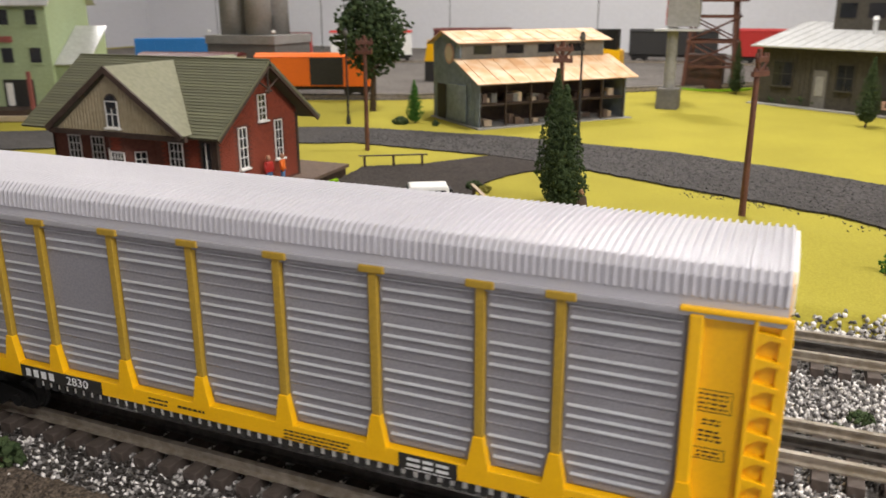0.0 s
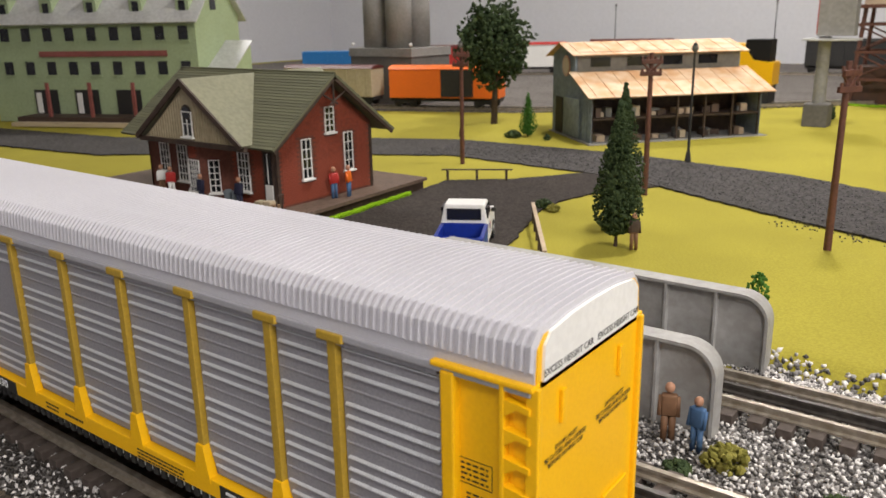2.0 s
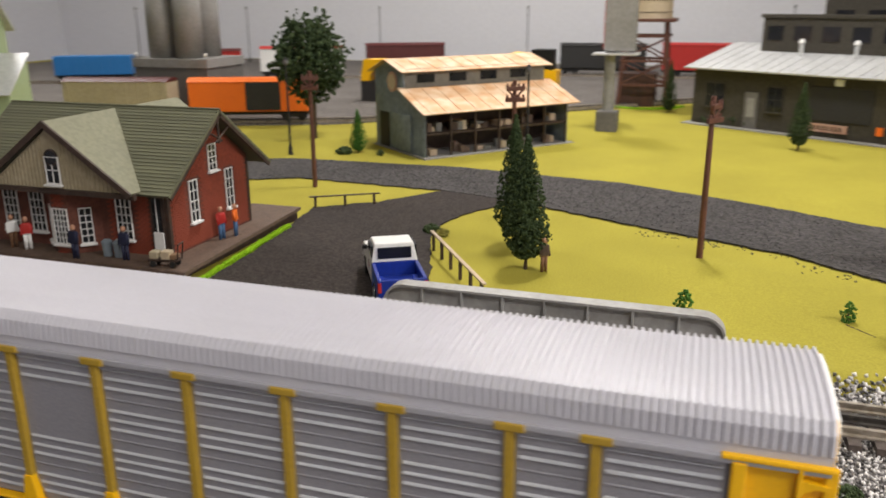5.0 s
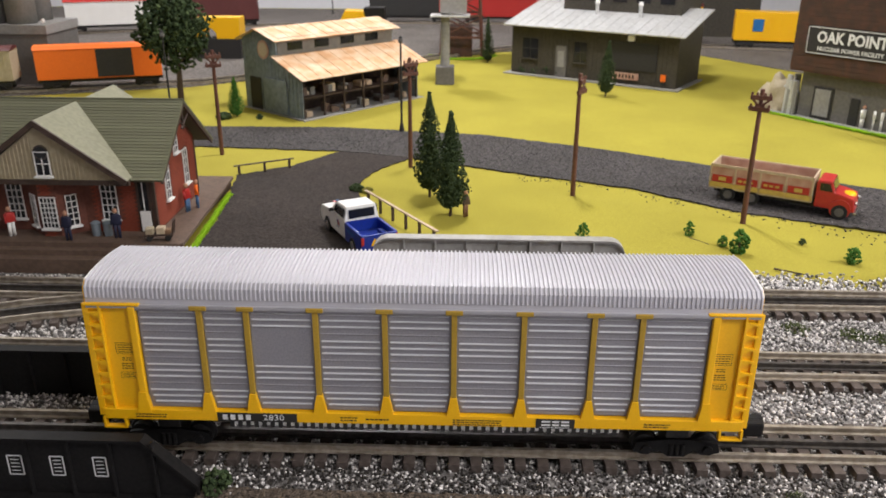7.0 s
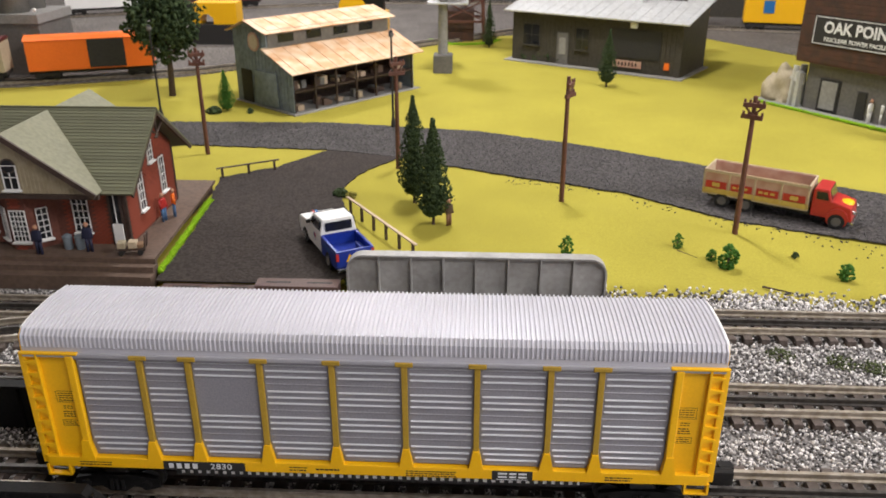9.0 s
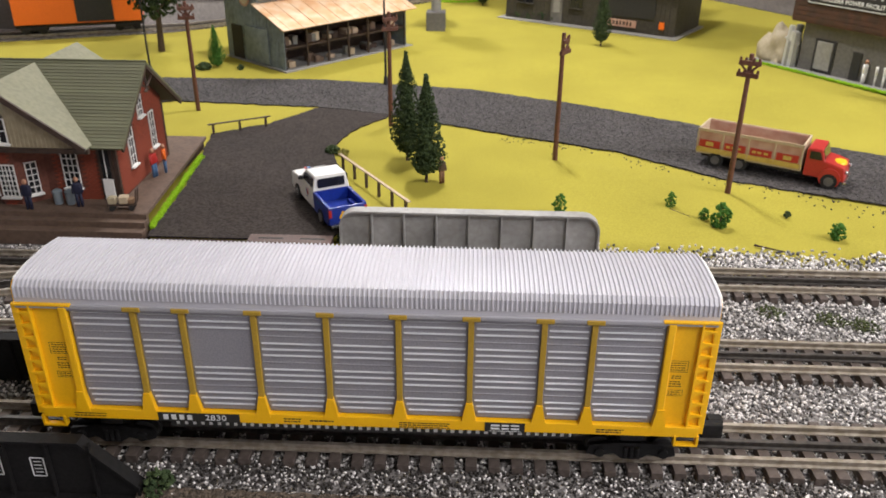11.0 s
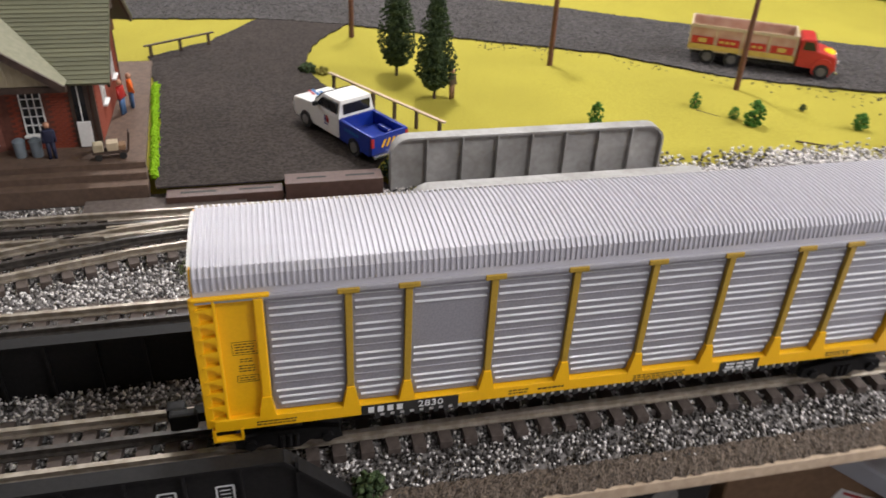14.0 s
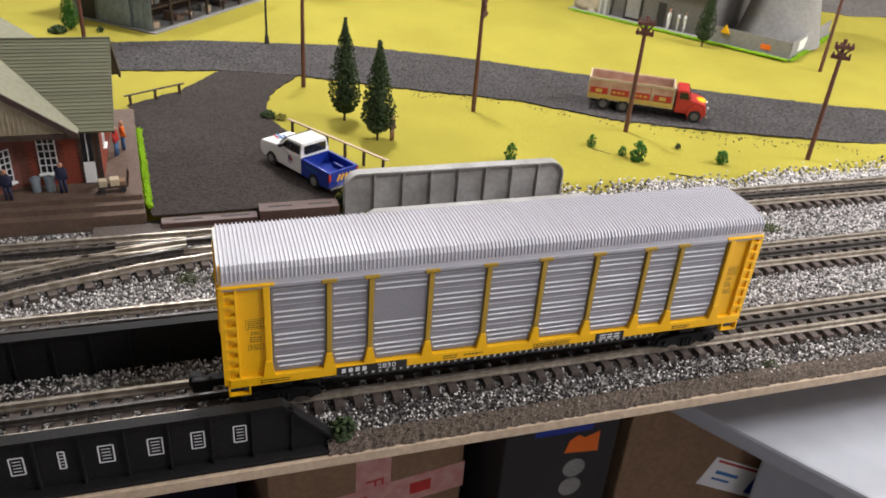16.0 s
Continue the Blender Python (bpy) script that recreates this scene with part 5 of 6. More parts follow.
def green_hotel():
    ang = 24.0
    h = thing("green_hotel", pose(-1.135, 0.880, 0.022, 0, 0, ang) @ Matrix.Scale(0.83, 4), "large pale green three-storey hotel with dark windows", "hotel")
    L, D, H = 0.62, 0.24, 0.272
    bm = bmesh.new()
    prism(bm, [(0.0, 0.0), (D, 0.0), (D, H), (D / 2, H + 0.11), (0.0, H)], "x", -L, 0.0)
    part("wall", bm, "hotel", h)
    for y0, y1, s in ((-0.022, D / 2, 1), (D + 0.022, D / 2, 1)):
        roof_slab("roof", "tin", h, (-L - 0.012, y0, H - 0.016), (0.016, y0, H - 0.016), (0.016, y1, H + 0.118), (-L - 0.012, y1, H + 0.118), thick=0.004)
    for k in range(9):
        x = -0.035 - k * 0.066
        for z in (0.125, 0.212):
            w = new("window")
            w.parent = h
            solid("pane", "glass", w, (x - 0.013, x + 0.013, -0.0016, -0.0002, z, z + 0.034))
            solid("window_sill", "hotel", w, (x - 0.017, x + 0.017, -0.0030, -0.0004, z - 0.004, z - 0.0005))
            solid("window_head", "hotel", w, (x - 0.017, x + 0.017, -0.0030, -0.0004, z + 0.0345, z + 0.038))
        if k % 2 == 0:
            d = new("dormer")
            d.parent = h
            solid("dormer_wall", "hotel", d, (x - 0.018, x + 0.018, 0.008, 0.09, H, H + 0.048))
            solid("pane", "glass", d, (x - 0.009, x + 0.009, 0.0066, 0.0078, H + 0.010, H + 0.036))
            solid("dormer_roof", "tin", d, (x - 0.022, x + 0.022, 0.002, 0.09, H + 0.048, H + 0.052), bevel=0.001)
    solid("name_board", "sign_red", h, (-0.46, -0.085, -0.006, -0.0004, 0.172, 0.186), label="long red name board")
    solid("window", "glass", h, (0.0002, 0.0016, 0.085, 0.115, 0.285, 0.325))
    # lean-to on the end wall, porch in front
    bm = bmesh.new()
    prism(bm, [(0.02, 0.0), (0.15, 0.0), (0.15, 0.195), (0.02, 0.125)], "x", 0.0, 0.075)
    part("lean_to", bm, "hotel", h)
    roof_slab("lean_to_roof", "tin", h, (0.002, 0.008, 0.120), (0.080, 0.008, 0.120), (0.080, 0.155, 0.205), (0.002, 0.155, 0.205), thick=0.003)
    solid("porch_floor", "dark_wood", h, (-0.50, -0.04, -0.075, -0.0004, 0.0, 0.022))
    solid("porch_steps", "tan", h, (-0.50, -0.02, -0.100, -0.075, 0.0, 0.010))
    for k in range(4):
        x = -0.085 - k * 0.125
        solid("doorway", "black_matt", h, (x - 0.036, x + 0.036, -0.0020, -0.0004, 0.022, 0.086))
        solid("porch_post", "sign_red", h, (x + 0.055, x + 0.063, -0.072, -0.066, 0.022, 0.110))
        if k != 1:
            solid("curtain", "white", h, (x - 0.030, x - 0.014, -0.0040, -0.0022, 0.024, 0.078), bevel=0.0006)
    return h


green_hotel()


# ---- poles, lamps, fences ----
def telephone_pole(x, y, h, turn, lean=0.0):
    p = thing("telephone_pole", pose(x, y, 0.019, lean, 0, turn), "reddish brown telephone pole with two crossarms", "pole", "telephone poles along the road")
    bm = bmesh.new()
    cyl(bm, (0, 0, 0), (0, 0, h), 0.0036, 0.0026, n=12)
    part("shaft", bm, "pole", p)
    for z, a in ((h - 0.010, 8), (h - 0.024, -6)):
        bm = bmesh.new()
        box(bm, -0.0125, 0.0125, -0.0056, -0.0018, z - 0.0027, z + 0.0027, bevel=0.0006, m=pose(0, 0, 0, 0, 0, a))
        arm = part("crossarm", bm, "pole", p)
        for dx in (-0.0105, -0.0045, 0.0045, 0.0105):
            bm = bmesh.new()
            cyl(bm, (dx, -0.0034, z + 0.0018), (dx, -0.0034, z + 0.0062), 0.0017, 0.0013, n=8)
            part("insulator", bm, "pole", arm)
    for s in (-1, 1):
        bm = bmesh.new()
        cyl(bm, (s * 0.010, -0.0036, h - 0.012), (0, -0.0030, h - 0.022), 0.0013, n=6)
        part("arm_brace", bm, "pole", p)
    return p


for x, y, h, t in ((-0.376, 0.775, 0.172, 20), (-0.058, 0.715, 0.172, 30), (0.181, 0.576, 0.174, 62), (0.385, 0.466, 0.176, -30), (0.616, 0.341, 0.176, -35), (0.943, 0.714, 0.176, -40)):
    telephone_pole(x, y, h, t)


def street_lamp(x, y, h, group="street lamps"):
    p = thing("street_lamp", pose(x, y, 0.022), "thin dark street lamp with a small head", "street lamp", group)
    bm = bmesh.new()
    cyl(bm, (0, 0, 0), (0, 0, 0.016), 0.0050, 0.0030, n=10)
    cyl(bm, (0, 0, 0.016), (0, 0, h), 0.0022, 0.0016, n=8)
    part("post", bm, "black_matt", p)
    bm = bmesh.new()
    ball(bm, (0, 0, h + 0.004), 0.0048, sz=1.2, sub=2)
    part("globe", bm, "concrete_dark", p)
    bm = bmesh.new()
    cyl(bm, (0, 0, h + 0.008), (0, 0, h + 0.012), 0.0045, 0.001, n=10)
    part("cap", bm, "black_matt", p)


for x, y, h in ((-0.535, 0.995, 0.160), (-0.090, 0.946, 0.160)):
    street_lamp(x, y, h)
for x in (-2.45, -1.85, -1.2, -0.55, 0.45):
    street_lamp(x, 3.05, 0.235, "far street lamps")


def rail_fence(name, p0, p1, n, h, top, label, thick=0.0016):
    p0, p1 = Vector((*p0, 0)), Vector((*p1, 0))
    d = p1 - p0
    f = thing(name, pose(p0.x, p0.y, 0.020, 0, 0, math.degrees(math.atan2(d.y, d.x))), label, "fence")
    L = d.length
    solid("top_rail", top, f, (-0.004, L + 0.004, -0.0020, 0.0020, h, h + thick), bevel=0.0003)
    for k in range(n):
        x = 0.004 + (L - 0.008) * k / (n - 1)
        solid("post", "dark_wood", f, (x - 0.0016, x + 0.0016, -0.0014, 0.0014, 0.0, h))
    return f


rail_fence("rail_fence", (-0.104, 0.524), (-0.005, 0.376), 6, 0.020, "plywood", "low fence with a pale top rail on dark posts")
rail_fence("rail_fence", (-0.318, 0.652), (-0.243, 0.697), 3, 0.016, "dark_wood", "low dark brown rail on three posts")


# ---- greenery ----
_g = bmesh.new()
bmesh.ops.create_icosphere(_g, subdivisions=1, radius=1.0)
ICO_V = [v.co.copy() for v in _g.verts]
ICO_F = [[v.index for v in f.verts] for f in _g.faces]
_g.free()


def clumps(bm, rng, n, place, r0, r1):
    """Many small ragged lumps of foam."""
    for _ in range(n):
        c, s = place(rng)
        r = rng.uniform(r0, r1) * s
        q = Euler((rng.uniform(0, 6.3), rng.uniform(0, 6.3), rng.uniform(0, 6.3))).to_matrix()
        c = Vector(c)
        vs = []
        for v in ICO_V:
            k = r * rng.uniform(0.55, 1.35)
            vs.append(bm.verts.new(q @ Vector((v.x * k, v.y * k, v.z * k * 0.7)) + c))
        for f in ICO_F:
            bm.faces.new([vs[i] for i in f])


def cone_tree(x, y, z, top, width, skirt, label, mat="leaf_dark", n=900, seed=1, group=""):
    t = thing("conical_tree", pose(x, y, z), label, "tree", group)
    bm = bmesh.new()
    cyl(bm, (0, 0, -0.002), (0.0008, 0, skirt + 0.01), 0.0021, 0.0014, n=8)
    cyl(bm, (0.0008, 0, skirt), (0, 0, top * 0.9), 0.0014, 0.0005, n=6)
    part("trunk", bm, "bark", t)
    rng = random.Random(seed)

    def place(r):
        f = r.random() ** 1.15
        zz = skirt + (top - skirt) * f
        shape = min(1.0, (f + 0.05) / 0.22) ** 0.6 * (1 - f ** 1.7)
        a = r.uniform(0, 2 * math.pi)
        wob = 1 + 0.20 * noise.noise(Vector((math.cos(a) * 1.6, math.sin(a) * 1.6, f * 7 + seed)))
        inner = r.random() < 0.22
        rad = width / 2 * shape * wob * (0.55 * r.random() if inner else r.random() ** 0.3)
        return (rad * math.cos(a), rad * math.sin(a), zz), (2.6 if inner else 1.0) * (1.0 - 0.45 * f)
    bm = bmesh.new()
    k = width / 0.045
    clumps(bm, rng, int(n * 3.4), place, 0.0008 * k, 0.0019 * k)
    part("crown", bm, mat, t)


cone_tree(0.010, 0.487, 0.020, 0.138, 0.053, 0.015, "dark green cone shaped tree on the grass", seed=3, group="pair of cone trees")
cone_tree(-0.021, 0.565, 0.020, 0.148, 0.052, 0.015, "dark green cone shaped tree on the grass", seed=4, group="pair of cone trees")
cone_tree(0.337, 1.285, 0.022, 0.122, 0.046, 0.014, "small green cone tree before the warehouse", seed=5, n=700)
cone_tree(0.785, 0.885, 0.022, 0.115, 0.044, 0.014, "small green cone tree before the power station", seed=6, n=700)
cone_tree(0.085, 1.760, 0.022, 0.125, 0.042, 0.010, "narrow dark green cone tree beside the warehouse", seed=8, n=600)


def bush(x, y, z, r, tall, mat, label, n=60, seed=1, name="bush"):
    b = thing(name, pose(x, y, z), label, "bush")
    rng = random.Random(seed)

    def place(q):
        a, f = q.uniform(0, 2 * math.pi), q.random()
        rad = r * math.sqrt(q.random()) * math.sqrt(max(1 - (2 * f - 0.9) ** 2, 0.05))
        return (rad * math.cos(a), rad * math.sin(a), tall * f), 1.0
    bm = bmesh.new()
    if mat == "weed":
        clumps(bm, rng, n * 2, place, r * 0.05, r * 0.11)
    else:
        clumps(bm, rng, n * 2, place, r * 0.13, r * 0.26)
    part("foliage", bm, mat, b)
    bm = bmesh.new()
    cyl(bm, (0, 0, -0.002), (0, 0, tall * 0.5), 0.0012, 0.0008, n=6)
    part("stem", bm, "bark", b)


for i, (x, y, z, r, h, m, l) in enumerate((
        (0.171, 0.392, 0.020, 0.0085, 0.028, "leaf_mid", "small pointed green bush on the grass"),
        (0.305, 0.420, 0.021, 0.0065, 0.020, "leaf_mid", "small green bush on the grass"),
        (0.349, 0.366, 0.021, 0.0115, 0.030, "leaf_mid", "leafy bright green bush on the grass"),
        (0.336, 0.386, 0.021, 0.0060, 0.015, "leaf_mid", "tiny green bush on the grass"),
        (0.472, 0.346, 0.019, 0.0095, 0.019, "leaf_mid", "round green bush on the grass"),
        (0.437, 0.403, 0.020, 0.0045, 0.007, "leaf_dark", "dark clump on the grass"),
        (0.219, 0.176, 0.006, 0.0120, 0.012, "leaf_olive", "olive tuft on the ballast beside the bridge"),
        (0.200, 0.158, 0.006, 0.0080, 0.006, "leaf_dark", "low dark green tuft on the ballast"),
        (0.275, 0.171, 0.006, 0.0080, 0.005, "leaf_dark", "low dark green tuft on the ballast"),
        (0.262, 0.152, 0.006, 0.0060, 0.004, "leaf_dark", "low dark green tuft on the ballast"),
        (-0.251, 0.187, 0.006, 0.0130, 0.009, "weed", "sparse dull green tuft on the ballast"),
        (-0.214, 0.188, 0.006, 0.0130, 0.012, "leaf_olive", "olive tuft on the ballast beside the tracks"),
        (-0.142, -0.058, 0.004, 0.0105, 0.017, "leaf_dark", "dark green tuft at the end of the black bridge"),
        (0.355, 0.200, 0.006, 0.0140, 0.007, "weed", "sparse dull green tuft on the ballast"),
        (0.408, 0.190, 0.006, 0.0150, 0.006, "weed", "sparse dull green tuft on the ballast"),
        (0.436, 0.182, 0.006, 0.0150, 0.006, "weed", "sparse dull green tuft on the ballast"),
        (0.262, -0.056, 0.006, 0.0080, 0.006, "weed", "sparse dull green tuft at the table edge"),
        (-0.068, 0.318, 0.010, 0.0100, 0.020, "leaf_dark", "dark green bush at the end of the bridge"),
        (-0.126, 0.588, 0.020, 0.0110, 0.010, "leaf_dark", "low dark scrub at the corner of the lot"),
        (-0.110, 0.580, 0.020, 0.0080, 0.008, "leaf_olive", "low scrub at the corner of the lot"),
        (-0.445, 1.030, 0.022, 0.0160, 0.012, "leaf_dark", "low dark scrub before the shed"),
        (-0.375, 1.030, 0.022, 0.0070, 0.011, "leaf_dark", "small dark bush before the shed"),
        (-0.030, 1.545, 0.022, 0.0180, 0.030, "leaf_dark", "dark bush behind the pillar sign"))):
    bush(x, y, z, r, h, m, l, seed=20 + i)
for k in range(4):
    bush(0.180 + 0.028 * k, 1.590 - 0.0178 * k, 0.024, 0.017, 0.030, "leaf_dark", "rounded dark hedge bush before the warehouse", seed=50 + k)
cone_tree(-0.425, 1.048, 0.022, 0.080, 0.036, 0.006, "bright green slender shrub beside the shed", "leaf_mid", 500, seed=9)


def big_tree(x, y):
    t = thing("broad_tree", pose(x, y, 0.022), "broad dark green leafy tree behind the station", "tree")
    bm = bmesh.new()
    cyl(bm, (0, 0, -0.002), (0.004, 0, 0.085), 0.0070, 0.0052, n=12)
    cyl(bm, (0.004, 0, 0.080), (0.0, 0.0, 0.190), 0.0050, 0.0015, n=8)
    rng = random.Random(77)
    tips = []
    for k in range(9):
        a = k * 2.4
        z = 0.085 + 0.010 * k
        e = Vector((0.045 * math.cos(a), 0.045 * math.sin(a), z + 0.035))
        cyl(bm, (0.003, 0, z), e, 0.0026, 0.0009, n=6)
        tips.append(e)
    part("trunk", bm, "bark", t)

    def place(r):
        a, u = r.uniform(0, 6.283), r.uniform(-1, 1)
        q = r.random() ** 0.35
        wob = 1 + 0.34 * noise.noise(Vector((math.cos(a) * 2.2, math.sin(a) * 2.2, u * 2.6)))
        return (0.071 * q * wob * math.sqrt(1 - u * u) * math.cos(a), 0.071 * q * wob * math.sqrt(1 - u * u) * math.sin(a), 0.158 + 0.080 * u * q * wob), 1.0
    bm = bmesh.new()
    clumps(bm, rng, 2600, place, 0.0022, 0.0056)
    part("crown", bm, "leaf_dark", t)


big_tree(-0.575, 1.165)


def scatter():
    """Dark crumbs spread over the grass beside the road."""
    def place(r, n):
        f = r.uniform(0, 1, n)
        x = 0.10 + 0.62 * f
        y = np.interp(x, [0.111, 0.271, 0.402, 0.561, 0.75], [0.682, 0.613, 0.509, 0.434, 0.36]) - np.abs(r.normal(0, 0.020, n)) + 0.006
        return np.stack([x, y, np.array([ground_z(a, b) for a, b in zip(x, y)]) + 0.0005], 1)
    chips("cinder_crumbs", "crumb", 260, place, (0.0006, 0.0020), "dark cinder crumbs spilled on the grass", 11)

    def stones(r, n):
        x = r.uniform(-0.5, 0.9, n)
        up = np.interp(x, [p[0] for p in ROAD_UP], [p[1] for p in ROAD_UP])
        lo = np.interp(x, [p[0] for p in ROAD_LOW], [p[1] for p in ROAD_LOW])
        y = lo + (up - lo) * r.uniform(0.02, 0.98, n)
        return np.stack([x, y, np.full(n, 0.0230)], 1)
    chips("road_grit", "grit", 7000, stones, (0.0006, 0.0020), "loose grey grit on the cinder road", 12)


M["crumb"] = material("cinder_crumb", (0.025, 0.022, 0.02), 0.9, 0.0, (0.07, 0.06, 0.05), 200, 0.2, island=True)
M["grit"] = material("road_grit", (0.035, 0.032, 0.032), 0.85, 0.0, (0.12, 0.112, 0.112), 200, 0.2, island=True)
scatter()


def twig(x0, y0, x1, y1):
    t = thing("fallen_twig", pose(0, 0, 0), "thin dark fallen twig on the grass", "twig")
    bm = bmesh.new()
    cyl(bm, (x0, y0, 0.0225), (x1, y1, 0.0225), 0.0013, 0.0007, n=6)
    part("stick", bm, "bark", t)


twig(0.303, 0.412, 0.322, 0.391)
twig(0.374, 0.320, 0.402, 0.305)


# ---- vehicles ----
def wheel(parent, x, y, z, r, w, hub="chrome"):
    bm = bmesh.new()
    cyl(bm, (x, y - w / 2, z), (x, y + w / 2, z), r, n=24)
    t = part("wheel", bm, "tyre", parent)
    for s in (-1, 1):
        bm = bmesh.new()
        cyl(bm, (x, y + s * w / 2, z), (x, y + s * (w / 2 + 0.0006), z), r * 0.58, n=16)
        part("rim", bm, hub, t)


def pickup():
    h = 119.0
    p = thing("pickup_truck", pose(-0.100, 0.393, 0.0222, 0, 0, h) @ Matrix.Scale(1.10, 4), "white and blue model pickup with its tailgate to the tracks", "pickup truck")
    W = 0.0200
    bm = bmesh.new()
    side = [(0.0615, 0.010), (0.0630, 0.018), (0.0600, 0.0255), (0.0300, 0.0290), (0.0150, 0.0420), (-0.0120, 0.0430), (-0.0135, 0.0270), (-0.0135, 0.0075), (0.0560, 0.0075)]
    prism(bm, side, "y", -W, W)
    bmesh.ops.bevel(bm, geom=[e for e in bm.edges], offset=0.0016, segments=2, affect="EDGES", profile=0.6)
    for v in bm.verts:
        if v.co.z > 0.029:
            v.co.y *= 1 - 0.16 * (v.co.z - 0.029) / 0.014
    part("cab", bm, "white", p, "white cab and bonnet")
    for s in (-1, 1):
        bm = bmesh.new()
        prism(bm, [(0.0220, 0.0305), (0.0130, 0.0395), (0.0020, 0.0400), (0.0020, 0.0300)], "y", *sorted((s * 0.0176, s * 0.0196)))
        part("side_window", bm, "glass", p)
        bm = bmesh.new()
        prism(bm, [(0.0010, 0.0300), (0.0010, 0.0400), (-0.0095, 0.0400), (-0.0105, 0.0300)], "y", *sorted((s * 0.0176, s * 0.0196)))
        part("side_window", bm, "glass", p)
        solid("mirror", "black_matt", p, (0.0190, 0.0225, *sorted((s * 0.0200, s * 0.0245)), 0.0295, 0.0330), bevel=0.0006)
        solid("fender_flare", "black_matt", p, (0.030, 0.050, *sorted((s * 0.0192, s * 0.0206)), 0.0085, 0.0105))
        bars(p, "red", pose(0.006, s * 0.0204, 0.020, 90, 0, 0 if s < 0 else 180), [(0.0012, 0.0012, 0.0020, 0.0062), (0.0030, 0.0, 0.0020, 0.0040)])
        bars(p, "blue", pose(0.006, s * 0.0204, 0.020, 90, 0, 0 if s < 0 else 180), [(-0.0018, 0.001, 0.0022, 0.0060), (-0.0008, -0.0042, 0.006, 0.0010)])
        bars(p, "sky_blue", pose(-0.034, s * 0.0206, 0.021, 90, 0, 0 if s < 0 else 180), [(-0.010 + k * 0.0036, 0, 0.0024, 0.0028) for k in range(6)])
    bm = bmesh.new()
    box(bm, 0.0, 0.0015, -0.0155, 0.0155, 0.0, 0.0150, m=pose(0.0302, 0, 0.0295, 0, -49, 0))
    part("windscreen", bm, "glass", p)
    solid("rear_window", "glass", p, (-0.0142, -0.0128, -0.0145, 0.0145, 0.0300, 0.0395))
    bed = solid("bed_floor", "blue", p, (-0.0600, -0.0140, -0.0185, 0.0185, 0.0080, 0.0150), label="deep blue pickup bed")
    for s in (-1, 1):
        solid("bed_side", "blue", bed, (-0.0600, -0.0140, *sorted((s * 0.0170, s * 0.0203)), 0.0075, 0.0270), bevel=0.0008)
        solid("wheel_arch", "blue", bed, (-0.0450, -0.0280, *sorted((s * 0.0120, s * 0.0175)), 0.0150, 0.0195), bevel=0.0012)
    solid("bulkhead", "blue", bed, (-0.0160, -0.0140, -0.0185, 0.0185, 0.0080, 0.0275), bevel=0.0005)
    tg = solid("tailgate", "blue", bed, (-0.0625, -0.0600, -0.0200, 0.0200, 0.0095, 0.0268), bevel=0.0006)
    bm = bmesh.new()
    for k in range(4):
        y = -0.0080 + k * 0.0050
        box(bm, -0.0011, 0.0011, -0.0040, 0.0040, 0, 0.0003, m=pose(-0.0626, y, 0.0185, 90, 0, -90) @ pose(0, 0, 0, 0, 0, -28))
    tagged(part("hazard_stripes", bm, "yellow", tg, "yellow slanting hazard stripes"), kind="stuff")
    solid("bumper", "chrome", p, (-0.0660, -0.0625, -0.0195, 0.0195, 0.0065, 0.0095), bevel=0.0008)
    for s in (-1, 1):
        solid("tail_light", "red", p, (-0.0628, -0.0612, *sorted((s * 0.0172, s * 0.0204)), 0.0165, 0.0250), bevel=0.0004)
        solid("headlight", "chrome", p, (0.0605, 0.0630, *sorted((s * 0.0125, s * 0.0195)), 0.0165, 0.0215), bevel=0.0006)
    bars(p, "sky_blue", pose(0.046, 0, 0.0281, 0, -6, 0), [(0.002, 0.003, 0.014, 0.003), (-0.002, -0.002, 0.010, 0.003)])
    bars(p, "red", pose(0.046, 0, 0.0282, 0, -6, 0), [(0.004, 0.0065, 0.010, 0.0022)])
    solid("chassis", "black_matt", p, (-0.058, 0.056, -0.015, 0.015, 0.0045, 0.0085))
    for x in (0.0400, -0.0370):
        for s in (-1, 1):
            wheel(p, x, s * 0.0178, 0.0085, 0.0085, 0.0062)


pickup()


